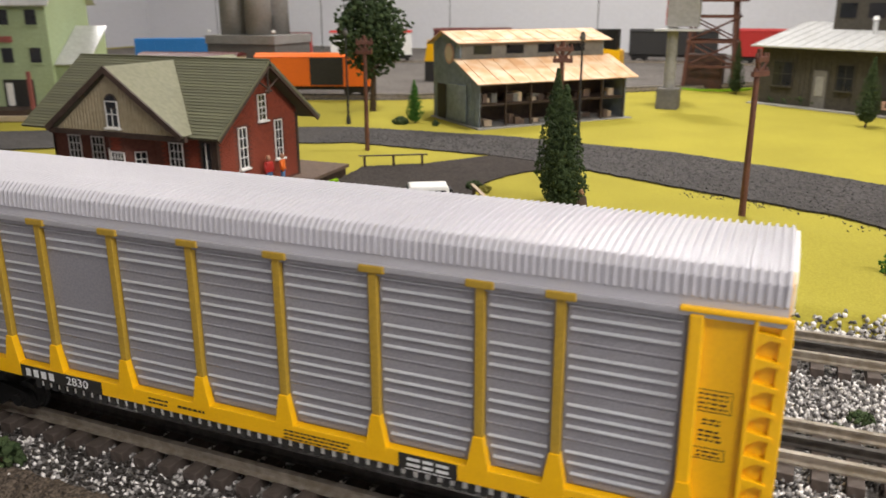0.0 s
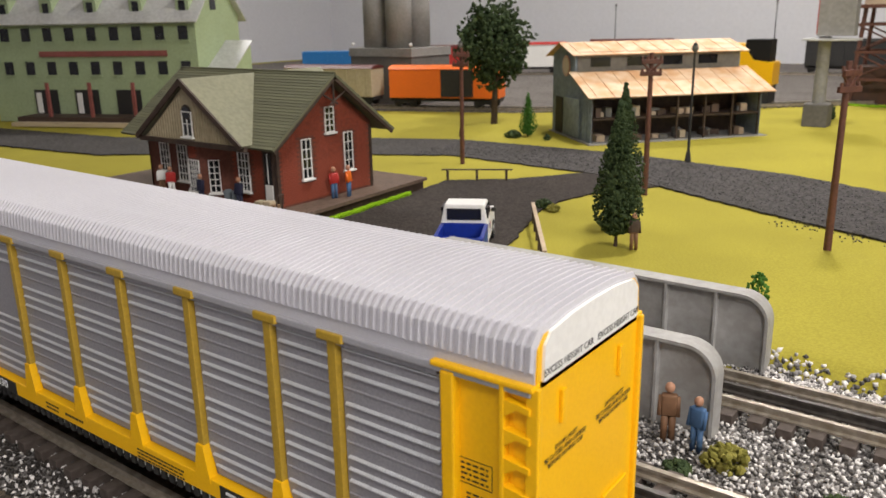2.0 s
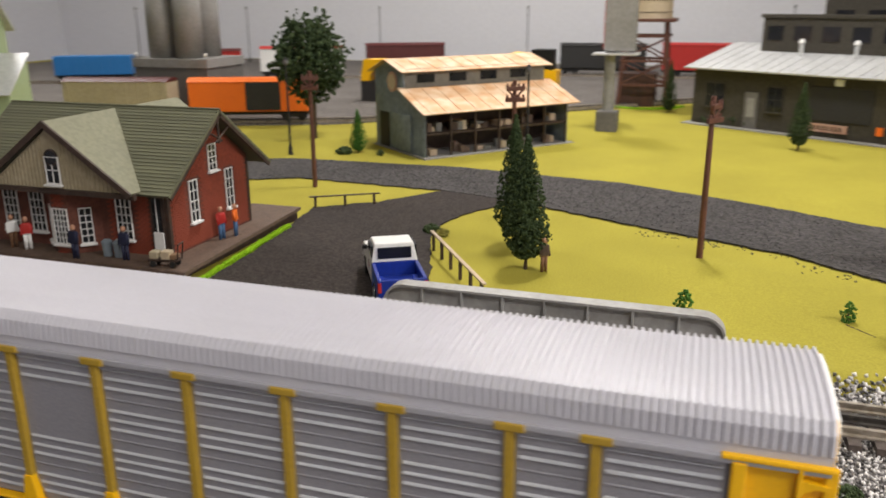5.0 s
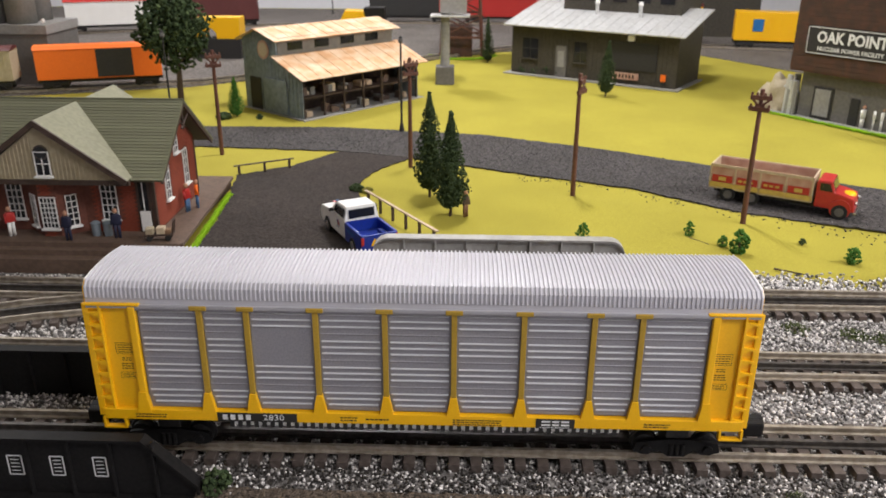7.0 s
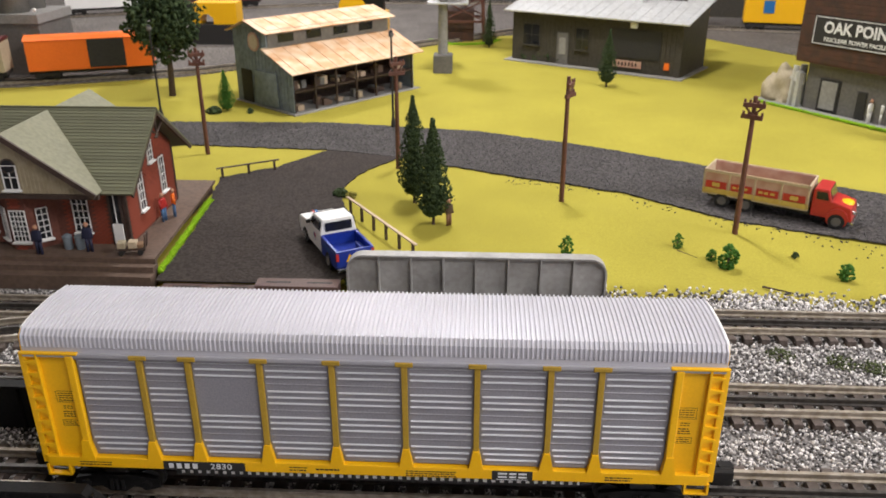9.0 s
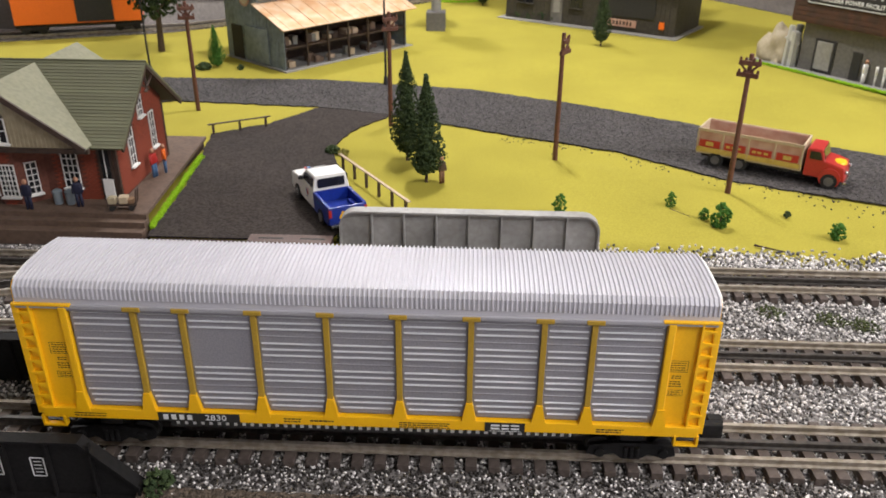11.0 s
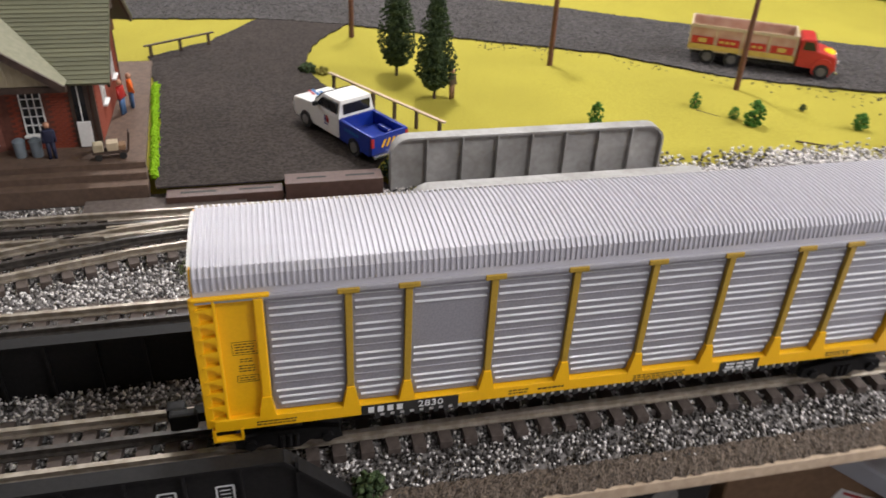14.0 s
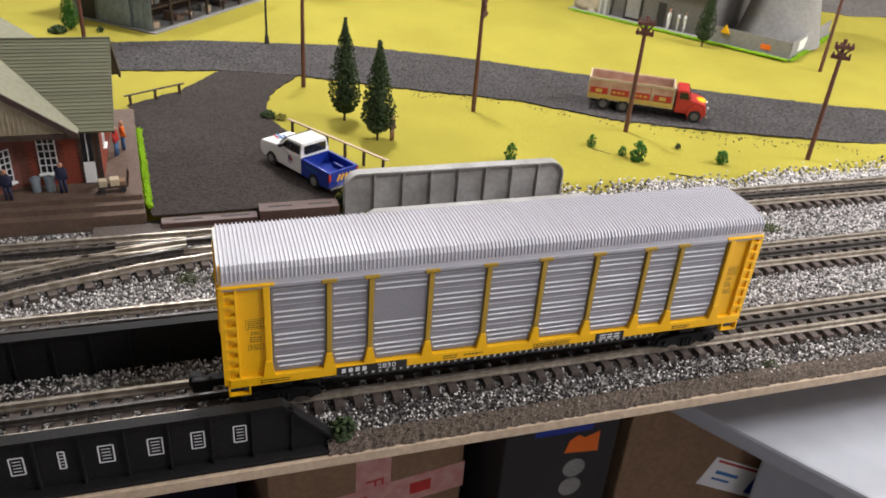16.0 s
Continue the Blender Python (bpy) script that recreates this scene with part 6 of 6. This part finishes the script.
def dump_truck():
    h = math.degrees(math.atan2(0.489 - 0.546, 0.518 - 0.42))
    d = thing("stake_truck", pose(0.413, 0.548, 0.0226, 0, 0, h), "red truck with a rusty load bed and yellow trim", "truck")
    y0, y1 = -0.002, 0.046
    solid("chassis", "black_matt", d, (-0.045, 0.125, y0 + 0.010, y1 - 0.010, 0.0095, 0.0165), bevel=0.0006)
    bed = solid("bed_floor", "tan", d, (-0.050, 0.083, y0, y1, 0.0165, 0.0205), label="tan truck bed with rusty sides")
    for s, yy in ((-1, y0), (1, y1)):
        ya, yb = sorted((yy, yy - s * 0.0022))
        w = solid("bed_side", "rust", bed, (-0.050, 0.083, ya, yb, 0.0205, 0.0500), bevel=0.0004)
        a, b = sorted((yy, yy + s * 0.0012))
        solid("sill_band", "yellow_pale", w, (-0.050, 0.083, a, b, 0.0190, 0.0255))
        solid("top_band", "tan", w, (-0.050, 0.083, a, b, 0.0470, 0.0510))
        for k in range(5):
            x = -0.0495 + k * 0.0328
            solid("stake", "tan", w, (x - 0.0010, x + 0.0010, a, b, 0.0190, 0.0500))
        face = pose(0, yy + s * 0.0013, 0, 90, 0, 0 if s < 0 else 180)
        f = 1 if s < 0 else -1
        bars(w, "red", face, [(f * (-0.0331 + 0.0328 * k), 0.0312, 0.0270, 0.0098) for k in range(4)])
        bars(w, "yellow_pale", pose(0, yy + s * 0.0016, 0, 90, 0, 0 if s < 0 else 180), [(f * x, 0.0312, 0.010, 0.0055) for x in (-0.0331, 0.0653)] + [(f * x, 0.0312, 0.005, 0.0030) for x in (-0.009, -0.002, 0.005, 0.024, 0.031, 0.039)])
    solid("bed_end", "tan", bed, (0.0805, 0.0830, y0, y1, 0.0205, 0.0510), bevel=0.0004)
    solid("tailgate", "tan", bed, (-0.0505, -0.0480, y0, y1, 0.0205, 0.0510), bevel=0.0004)
    bm = bmesh.new()
    prism(bm, [(0.086, 0.012), (0.086, 0.046), (0.0885, 0.0485), (0.104, 0.0485), (0.1085, 0.0345), (0.1190, 0.0325), (0.1320, 0.0290), (0.1345, 0.0150), (0.1345, 0.0115)], "y", y0 + 0.002, y1 - 0.002)
    bmesh.ops.bevel(bm, geom=list(bm.edges), offset=0.0018, segments=2, affect="EDGES", profile=0.6)
    cab = part("cab", bm, "red", d, "glossy red cab")
    for s, yy in ((-1, y0 + 0.002), (1, y1 - 0.002)):
        bm = bmesh.new()
        prism(bm, [(0.0905, 0.0350), (0.0905, 0.0450), (0.1020, 0.0450), (0.1058, 0.0350)], "y", *sorted((yy, yy + s * 0.0006)))
        part("side_window", bm, "glass", cab)
        bm = bmesh.new()
        cyl(bm, (0.1180, yy, 0.0140), (0.1180, yy + s * 0.0022, 0.0140), 0.0128, n=20)
        part("fender", bm, "red", cab)
        bm = bmesh.new()
        ball(bm, (0.1350, yy - s * 0.006, 0.0230), 0.0026)
        part("headlight", bm, "chrome", cab)
    bm = bmesh.new()
    box(bm, 0, 0.0008, y0 + 0.006, y1 - 0.006, 0, 0.0125, m=pose(0.1082, 0, 0.0352, 0, -18, 0))
    part("windscreen", bm, "glass", cab)
    bm = bmesh.new()
    ball(bm, (0.1240, (y0 + y1) / 2, 0.0300), 0.0090, sx=1.0, sy=1.3, sz=0.45)
    part("bonnet_trim", bm, "yellow", cab, "yellow rounded bonnet")
    solid("bumper", "chrome", d, (0.1340, 0.1375, y0 + 0.002, y1 - 0.002, 0.0085, 0.0120), bevel=0.0008)
    for x in (-0.0235, 0.0075, 0.1180):
        for yy in (y0 + 0.0035, y1 - 0.0035):
            wheel(d, x, yy, 0.0100, 0.0100, 0.0075, "concrete_dark")


M["yellow_pale"] = material("faded_yellow_paint", (0.62, 0.45, 0.10), 0.55, 0.0, (0.55, 0.38, 0.08), 200, 0.05, 0.2)
dump_truck()


# ---- painted figurines: single plain shapes ----
def figurine(x, y, z, h, mat, top, label, turn=0.0):
    bm = bmesh.new()
    k = h / 0.036
    for s in (-1, 1):
        cyl(bm, (s * 0.0022 * k, 0, 0), (s * 0.0020 * k, 0, 0.017 * k), 0.0017 * k, 0.0021 * k, n=8)
        cyl(bm, (s * 0.0046 * k, 0.0006 * k, 0.0275 * k), (s * 0.0052 * k, -0.0020 * k, 0.0165 * k), 0.0013 * k, 0.0011 * k, n=8)
    box(bm, -0.0044 * k, 0.0044 * k, -0.0024 * k, 0.0024 * k, 0.0160 * k, 0.0290 * k, bevel=0.0014 * k)
    ball(bm, (0, 0, 0.0328 * k), 0.0028 * k, sz=1.15)
    ob = part("figurine", bm, mat, None, "", True)
    ob.data.materials.append(M[top])
    ob.data.materials.append(M["skin"])
    for p in ob.data.polygons:
        z0 = p.center.z / k
        p.material_index = 2 if z0 > 0.0298 else (1 if z0 > 0.0175 else 0)
    ob.matrix_world = pose(x, y, z, 0, 0, turn)
    tagged(ob, label, "figurine", "small painted figurines")


for a in ((0.771, 1.000, 0.0262, 0.043, "white", "white", "white painted figurine before the power station", 30), (0.788, 0.989, 0.0262, 0.043, "white", "white", "white painted figurine before the power station", 50),
          (0.797, 0.975, 0.0262, 0.043, "white", "white", "white painted figurine before the power station", 20),
          (-0.323, 0.445, SP, 0.037, "denim", "red", "painted blue figurine standing on the platform", 70), (-0.316, 0.462, SP, 0.037, "denim", "orange", "painted blue figurine standing on the platform", 110),
          (-0.427, 0.3385, SP, 0.036, "navy", "navy", "dark navy figurine on the station platform", 0), (-0.374, 0.349, SP, 0.036, "navy", "navy", "dark navy figurine on the station platform", 10),
          (-0.499, 0.350, SP, 0.036, "white", "red", "pale figurine on the station platform", 40), (-0.520, 0.352, SP, 0.036, "brown_coat", "white", "brown figurine on the station platform", 60),
          (0.030, 0.484, 0.0205, 0.036, "brown_coat", "dark_wood", "dark figurine standing under the cone tree", 40),
          (0.184, 0.184, 0.007, 0.036, "brown_coat", "brown_coat", "brown figurine standing before the grey bridge", 20), (0.201, 0.182, 0.007, 0.033, "denim", "denim", "blue figurine beside the grey bridge", -10),
          (0.784, 1.020, 0.026, 0.036, "white", "white", "white figurine before the power station", -50), (0.793, 1.003, 0.026, 0.036, "white", "white", "white figurine before the power station", -40),
          (0.805, 0.985, 0.026, 0.036, "white", "white", "white figurine before the power station", -60)):
    figurine(*a)


def trash_can(x, y):
    c = thing("trash_can", pose(x, y, SP), "grey metal trash can on the platform", "trash can", "trash cans by the station")
    bm = bmesh.new()
    cyl(bm, (0, 0, 0), (0, 0, 0.0155), 0.0046, 0.0054, n=18)
    part("bin", bm, "metal_grey", c)
    bm = bmesh.new()
    cyl(bm, (0, 0, 0.0155), (0, 0, 0.0175), 0.0058, 0.0030, n=18)
    part("lid", bm, "metal_grey", c)


trash_can(-0.402, 0.356)
trash_can(-0.388, 0.356)


def baggage_cart():
    c = thing("baggage_cart", pose(-0.322, 0.345, SP, 0, 0, 8), "small dark baggage cart on the platform", "cart")
    solid("deck", "dark_wood", c, (-0.017, 0.014, -0.006, 0.006, 0.0060, 0.0078), bevel=0.0003)
    bm = bmesh.new()
    cyl(bm, (0.014, -0.005, 0.007), (0.0165, -0.005, 0.024), 0.0008, n=6)
    cyl(bm, (0.014, 0.005, 0.007), (0.0165, 0.005, 0.024), 0.0008, n=6)
    cyl(bm, (0.0165, -0.005, 0.024), (0.0165, 0.005, 0.024), 0.0008, n=6)
    part("handle", bm, "dark_wood", c)
    for x in (-0.012, 0.009):
        for y in (-0.0055, 0.0055):
            bm = bmesh.new()
            cyl(bm, (x, y - 0.0008, 0.0032), (x, y + 0.0008, 0.0032), 0.0032, n=14)
            part("wheel", bm, "black_matt", c)
    for x, w, m in ((-0.016, 0.010, "cream"), (-0.004, 0.011, "tan"), (0.006, 0.007, "carton")):
        b = thing("parcel", pose(-0.322, 0.345, SP, 0, 0, 8), "small pale parcel lying on the baggage cart", "parcel", "parcels on the cart")
        solid("wrapping", m, b, (x, x + w * 0.9, -0.005, 0.005, 0.0078, 0.0078 + w * 0.75), bevel=0.0012)


baggage_cart()


# ---- brown track covers beside the lot ----
def cover(x0, x1, y0, y1, z1, label):
    c = thing("track_cover", pose(0, 0, 0), label, "cover")
    solid("slab", "rust_brown", c, (x0, x1, y0, y1, 0.006, z1), bevel=0.0008)
    for k in range(2):
        a = x0 + (x1 - x0) * (0.12 + 0.5 * k)
        solid("slot", "black_matt", c, (a, a + (x1 - x0) * 0.3, (y0 + y1) / 2 - 0.0015, (y0 + y1) / 2 + 0.0015, z1 - 0.0002, z1 + 0.0002))


M["rust_brown"] = material("brown_plastic", (0.11, 0.062, 0.05), 0.5, 0.0, (0.09, 0.05, 0.04), 200, 0.1, 0.3)
cover(-0.275, -0.172, 0.290, 0.306, 0.0195, "flat brown plastic track cover beside the lot")
cover(-0.170, -0.080, 0.288, 0.308, 0.0270, "raised brown plastic track cover beside the bridge")


# ---- trains behind ----
def far_track(name, pts, label):
    track(name, pts, label, lift=0.0140)


far_track("track_north", [(-2.7, 0.98), (-1.6, 1.12), (-0.93, 1.275), (-0.60, 1.40), (-0.25, 1.66), (0.15, 2.02), (0.55, 2.16), (1.4, 1.95), (2.6, 1.70)], "three-rail track running behind the station and shed")
far_track("track_far", [(-2.8, 1.72), (-1.9, 1.98), (-1.35, 2.28), (-0.78, 2.55), (-0.30, 2.70), (0.5, 2.70), (1.2, 2.45), (2.6, 2.10)], "three-rail track along the back of the layout")


def freight_car(kind, x, y, turn, L, H, body, roof, label, doors=None):
    c = thing(kind, pose(x, y, 0.0340, 0, 0, turn), label, "rail car", "trains on the far tracks")
    w = 0.033
    solid("underframe", "black_matt", c, (-L / 2, L / 2, -w * 0.7, w * 0.7, 0.012, 0.020))
    b = solid("body", body, c, (-L / 2, L / 2, -w, w, 0.020, 0.020 + H), bevel=0.0012)
    if roof:
        bm = bmesh.new()
        prism(bm, [(-w - 0.002, 0.0195 + H), (w + 0.002, 0.0195 + H), (w * 0.6, 0.0255 + H), (0, 0.0275 + H), (-w * 0.6, 0.0255 + H)], "x", -L / 2 - 0.002, L / 2 + 0.002)
        part("roof", bm, roof, c)
    if doors:
        solid("doorway", doors, b, (-L * 0.02, L * 0.27, -w - 0.0012, -w + 0.001, 0.023, 0.018 + H))
    else:
        for k in range(9):
            xx = -L / 2 + L * (k + 0.5) / 9
            solid("rib", body, b, (xx - 0.001, xx + 0.001, -w - 0.0012, -w, 0.022, 0.018 + H))
    for e in (-1, 1):
        tr = new("wheel_truck")
        tr.parent = c
        tr.location = (e * (L / 2 - 0.035), 0, 0)
        for s in (-1, 1):
            solid("side_frame", "black_matt", tr, (-0.026, 0.026, *sorted((s * 0.022, s * 0.026)), 0.006, 0.015), bevel=0.001)
            for dx in (-0.018, 0.018):
                bm = bmesh.new()
                cyl(bm, (dx, s * 0.016, 0.0065), (dx, s * 0.021, 0.0065), 0.0085, n=16)
                part("wheel", bm, "black_matt", tr)
    return c


freight_car("box_car", -0.805, 1.318, 20, 0.262, 0.066, "orange", "orange", "bright orange box car with a dark open doorway", "black_matt")
freight_car("box_car", -1.090, 1.238, 14, 0.240, 0.066, "cream", "maroon", "cream box car with a maroon roof")
freight_car("box_car", -0.42, 1.535, 38, 0.20, 0.070, "black_matt", "black_matt", "black rail car behind the shed")
freight_car("gondola_car", -1.83, 2.018, 28, 0.25, 0.062, "sky_blue", None, "light blue open rail car on the back track")
freight_car("box_car", -1.52, 2.187, 28.6, 0.27, 0.072, "red", "maroon", "red rail car on the back track")
freight_car("box_car", -1.21, 2.346, 25.4, 0.29, 0.078, "white", "red", "white rail car with a red roof")
freight_car("box_car", -0.88, 2.503, 25.4, 0.28, 0.085, "maroon", "maroon", "maroon rail car on the back track")
freight_car("tank_car", -0.20, 2.720, 2, 0.30, 0.080, "black_matt", "black_matt", "black rail car on the back track")
freight_car("box_car", 0.16, 2.712, -1, 0.30, 0.085, "red", "red", "red rail car on the back track")
yellow_car = freight_car("box_car", 0.98, 2.055, -13, 0.260, 0.085, "yellow", None, "yellow rail car with two square emblems behind the power station")
solid("emblem", "sky_blue", yellow_car, (-0.078, -0.048, -0.0355, -0.0338, 0.048, 0.084))
solid("emblem", "white", yellow_car, (0.052, 0.086, -0.0355, -0.0338, 0.046, 0.086))
freight_car("locomotive", 0.66, 2.135, -10, 0.20, 0.095, "yellow", "maroon", "yellow model locomotive beside the warehouse")
freight_car("box_car", -1.62, 1.115, 8, 0.26, 0.070, "maroon", "black_matt", "maroon rail car near the hotel")


def crane():
    c = thing("yellow_crane", pose(-0.25, 1.735, 0.022), "yellow machine with a black cab behind the shed", "crane")
    solid("tracks_base", "black_matt", c, (-0.055, 0.06, -0.03, 0.03, 0.0, 0.05), bevel=0.003)
    solid("cab", "black", c, (0.0, 0.055, -0.025, 0.025, 0.10, 0.150), bevel=0.002)
    bm = bmesh.new()
    prism(bm, [(-0.06, 0.05), (0.065, 0.05), (0.065, 0.100), (0.02, 0.105), (-0.005, 0.140), (-0.05, 0.142), (-0.062, 0.12)], "y", -0.028, 0.028)
    part("body", bm, "yellow", c)
    d = thing("yellow_loader", pose(-0.665, 1.80, 0.022), "yellow box shaped loader beside the tracks", "loader")
    solid("base", "black_matt", d, (-0.07, 0.06, -0.03, 0.03, 0.0, 0.058), bevel=0.002)
    bm = bmesh.new()
    prism(bm, [(-0.07, 0.058), (-0.045, 0.058), (-0.043, 0.075), (-0.032, 0.085), (-0.018, 0.085), (-0.007, 0.075), (-0.005, 0.058), (0.06, 0.058), (0.06, 0.115), (-0.06, 0.115)], "y", -0.03, 0.03)
    part("body", bm, "yellow", d)


crane()


def dark_block():
    b = thing("dark_factory", pose(0.62, 2.40, 0.022, 0, 0, -8), "tall dark factory behind the warehouse", "building")
    w = solid("wall", "cabin", b, (-0.14, 0.40, 0.0, 0.18, 0.0, 0.36))
    for k in range(6):
        for z in (0.20, 0.28):
            solid("window", "glass", w, (-0.11 + 0.085 * k, -0.06 + 0.085 * k, -0.0014, 0.0, z, z + 0.035))
    solid("parapet", "cabin", b, (-0.146, 0.406, -0.006, 0.186, 0.36, 0.37), bevel=0.001)


dark_block()


def white_post():
    p = thing("marker_post", pose(0.741, 0.317, 0.018), "thin white marker post beside the track", "post")
    bm = bmesh.new()
    cyl(bm, (0, 0, 0), (0, 0, 0.040), 0.0016, 0.0013, n=10)
    part("post", bm, "white", p)


white_post()


# ---- cartons under the table ----
def carton(name, m, w, d, h, mat, label, tape=None):
    c = thing(name, m, label, "box", "boxes stored under the table")
    b = solid("body", mat, c, (0, w, 0, d, -h, 0), bevel=0.003)
    if tape:
        solid("tape", tape, b, (w * 0.42, w * 0.60, -0.0006, d + 0.0006, -h * 0.35, 0.0006))
    else:
        solid("flap_seam", "black_matt", b, (w * 0.02, w * 0.98, d * 0.5 - 0.0006, d * 0.5 + 0.0006, -0.001, 0.0003))
    return c, b


c, b = carton("carton", pose(-0.186, 0.167, -0.250, 0, 0, 8), 0.262, 0.32, 0.65, "carton", "brown carton with pink printed tape", "tape")
words("FRAGILE", 0.036, "red", b, pose(0.134, 0.07, 0.0012, 0, 0, 90), wide=0.9)
words("FRAGILE", 0.036, "red", b, pose(0.134, -0.0009, -0.12, 90, 90, 0), wide=0.9)
solid("tape", "tape", b, (-0.002, 0.264, -0.0012, 0.0004, -0.120, -0.075))
bars(b, "red", pose(0, -0.0013, -0.0975, 90, 0, 0), [(0.02 + 0.09 * k, 0, 0.030, 0.020) for k in range(3)])
c, b = carton("black_box", pose(0.105, 0.150, -0.205, 0, 0, 0), 0.160, 0.25, 0.695, "black_matt", "black box with an orange sticker and two grey discs")
bm = bmesh.new()
prism(bm, [(0.090, -0.060), (0.102, -0.052), (0.112, -0.058), (0.132, -0.050), (0.134, -0.085), (0.085, -0.080)], "y", -0.0008, 0.0002)
part("sticker", bm, "orange", b, "orange sticker")
for x, z in ((0.104, -0.110), (0.103, -0.144)):
    bm = bmesh.new()
    cyl(bm, (x, -0.0010, z), (x, 0.0002, z), 0.016, n=28)
    part("disc", bm, "concrete", b)
solid("blue_patch", "blue", b, (0.04, 0.12, -0.0010, 0.0002, -0.045, -0.004))
c, b = carton("carton", pose(0.283, 0.150, -0.230, 0, 0, -2), 0.36, 0.30, 0.67, "carton", "brown carton with a white and blue address label")
m = pose(0.205, -0.0006, -0.165, 90, 0, 0) @ pose(0, 0, 0, 0, 0, -26)
bm = bmesh.new()
box(bm, -0.072, 0.072, -0.026, 0.026, 0, 0.0007, m=m)
lab = part("label", bm, "white", b, "white label with a blue shield")
bars(lab, "blue", m @ pose(0, 0, 0.0008), [(0.040, -0.003, 0.036, 0.034)], "shield")
bars(lab, "red", m @ pose(0, 0, 0.0008), [(-0.02, 0.021, 0.09, 0.004)])
bars(lab, "sky_blue", m @ pose(0, 0, 0.0008), [(-0.032, 0.002, 0.046, 0.006), (-0.036, -0.010, 0.036, 0.004)])
d = thing("storage_bin", pose(0.175, 0.108, -0.090, 0, 0, -57.6), "pale grey storage bin with a wide flat lid", "bin", "boxes stored under the table")
solid("lid", "grey_blue", d, (0.0, 0.66, 0.0, 0.52, -0.022, 0.0), bevel=0.004)
solid("tub", "grey_blue", d, (0.16, 0.62, 0.26, 0.50, -0.81, -0.022), bevel=0.004)
solid("lid_strip", "white", d, (0.05, 0.62, 0.37, 0.385, 0.0002, 0.0015))
c, b = carton("navy_crate", pose(-0.60, 0.12, -0.33, 0, 0, 0), 0.38, 0.40, 0.57, "navy", "dark navy crate in the shade under the table")
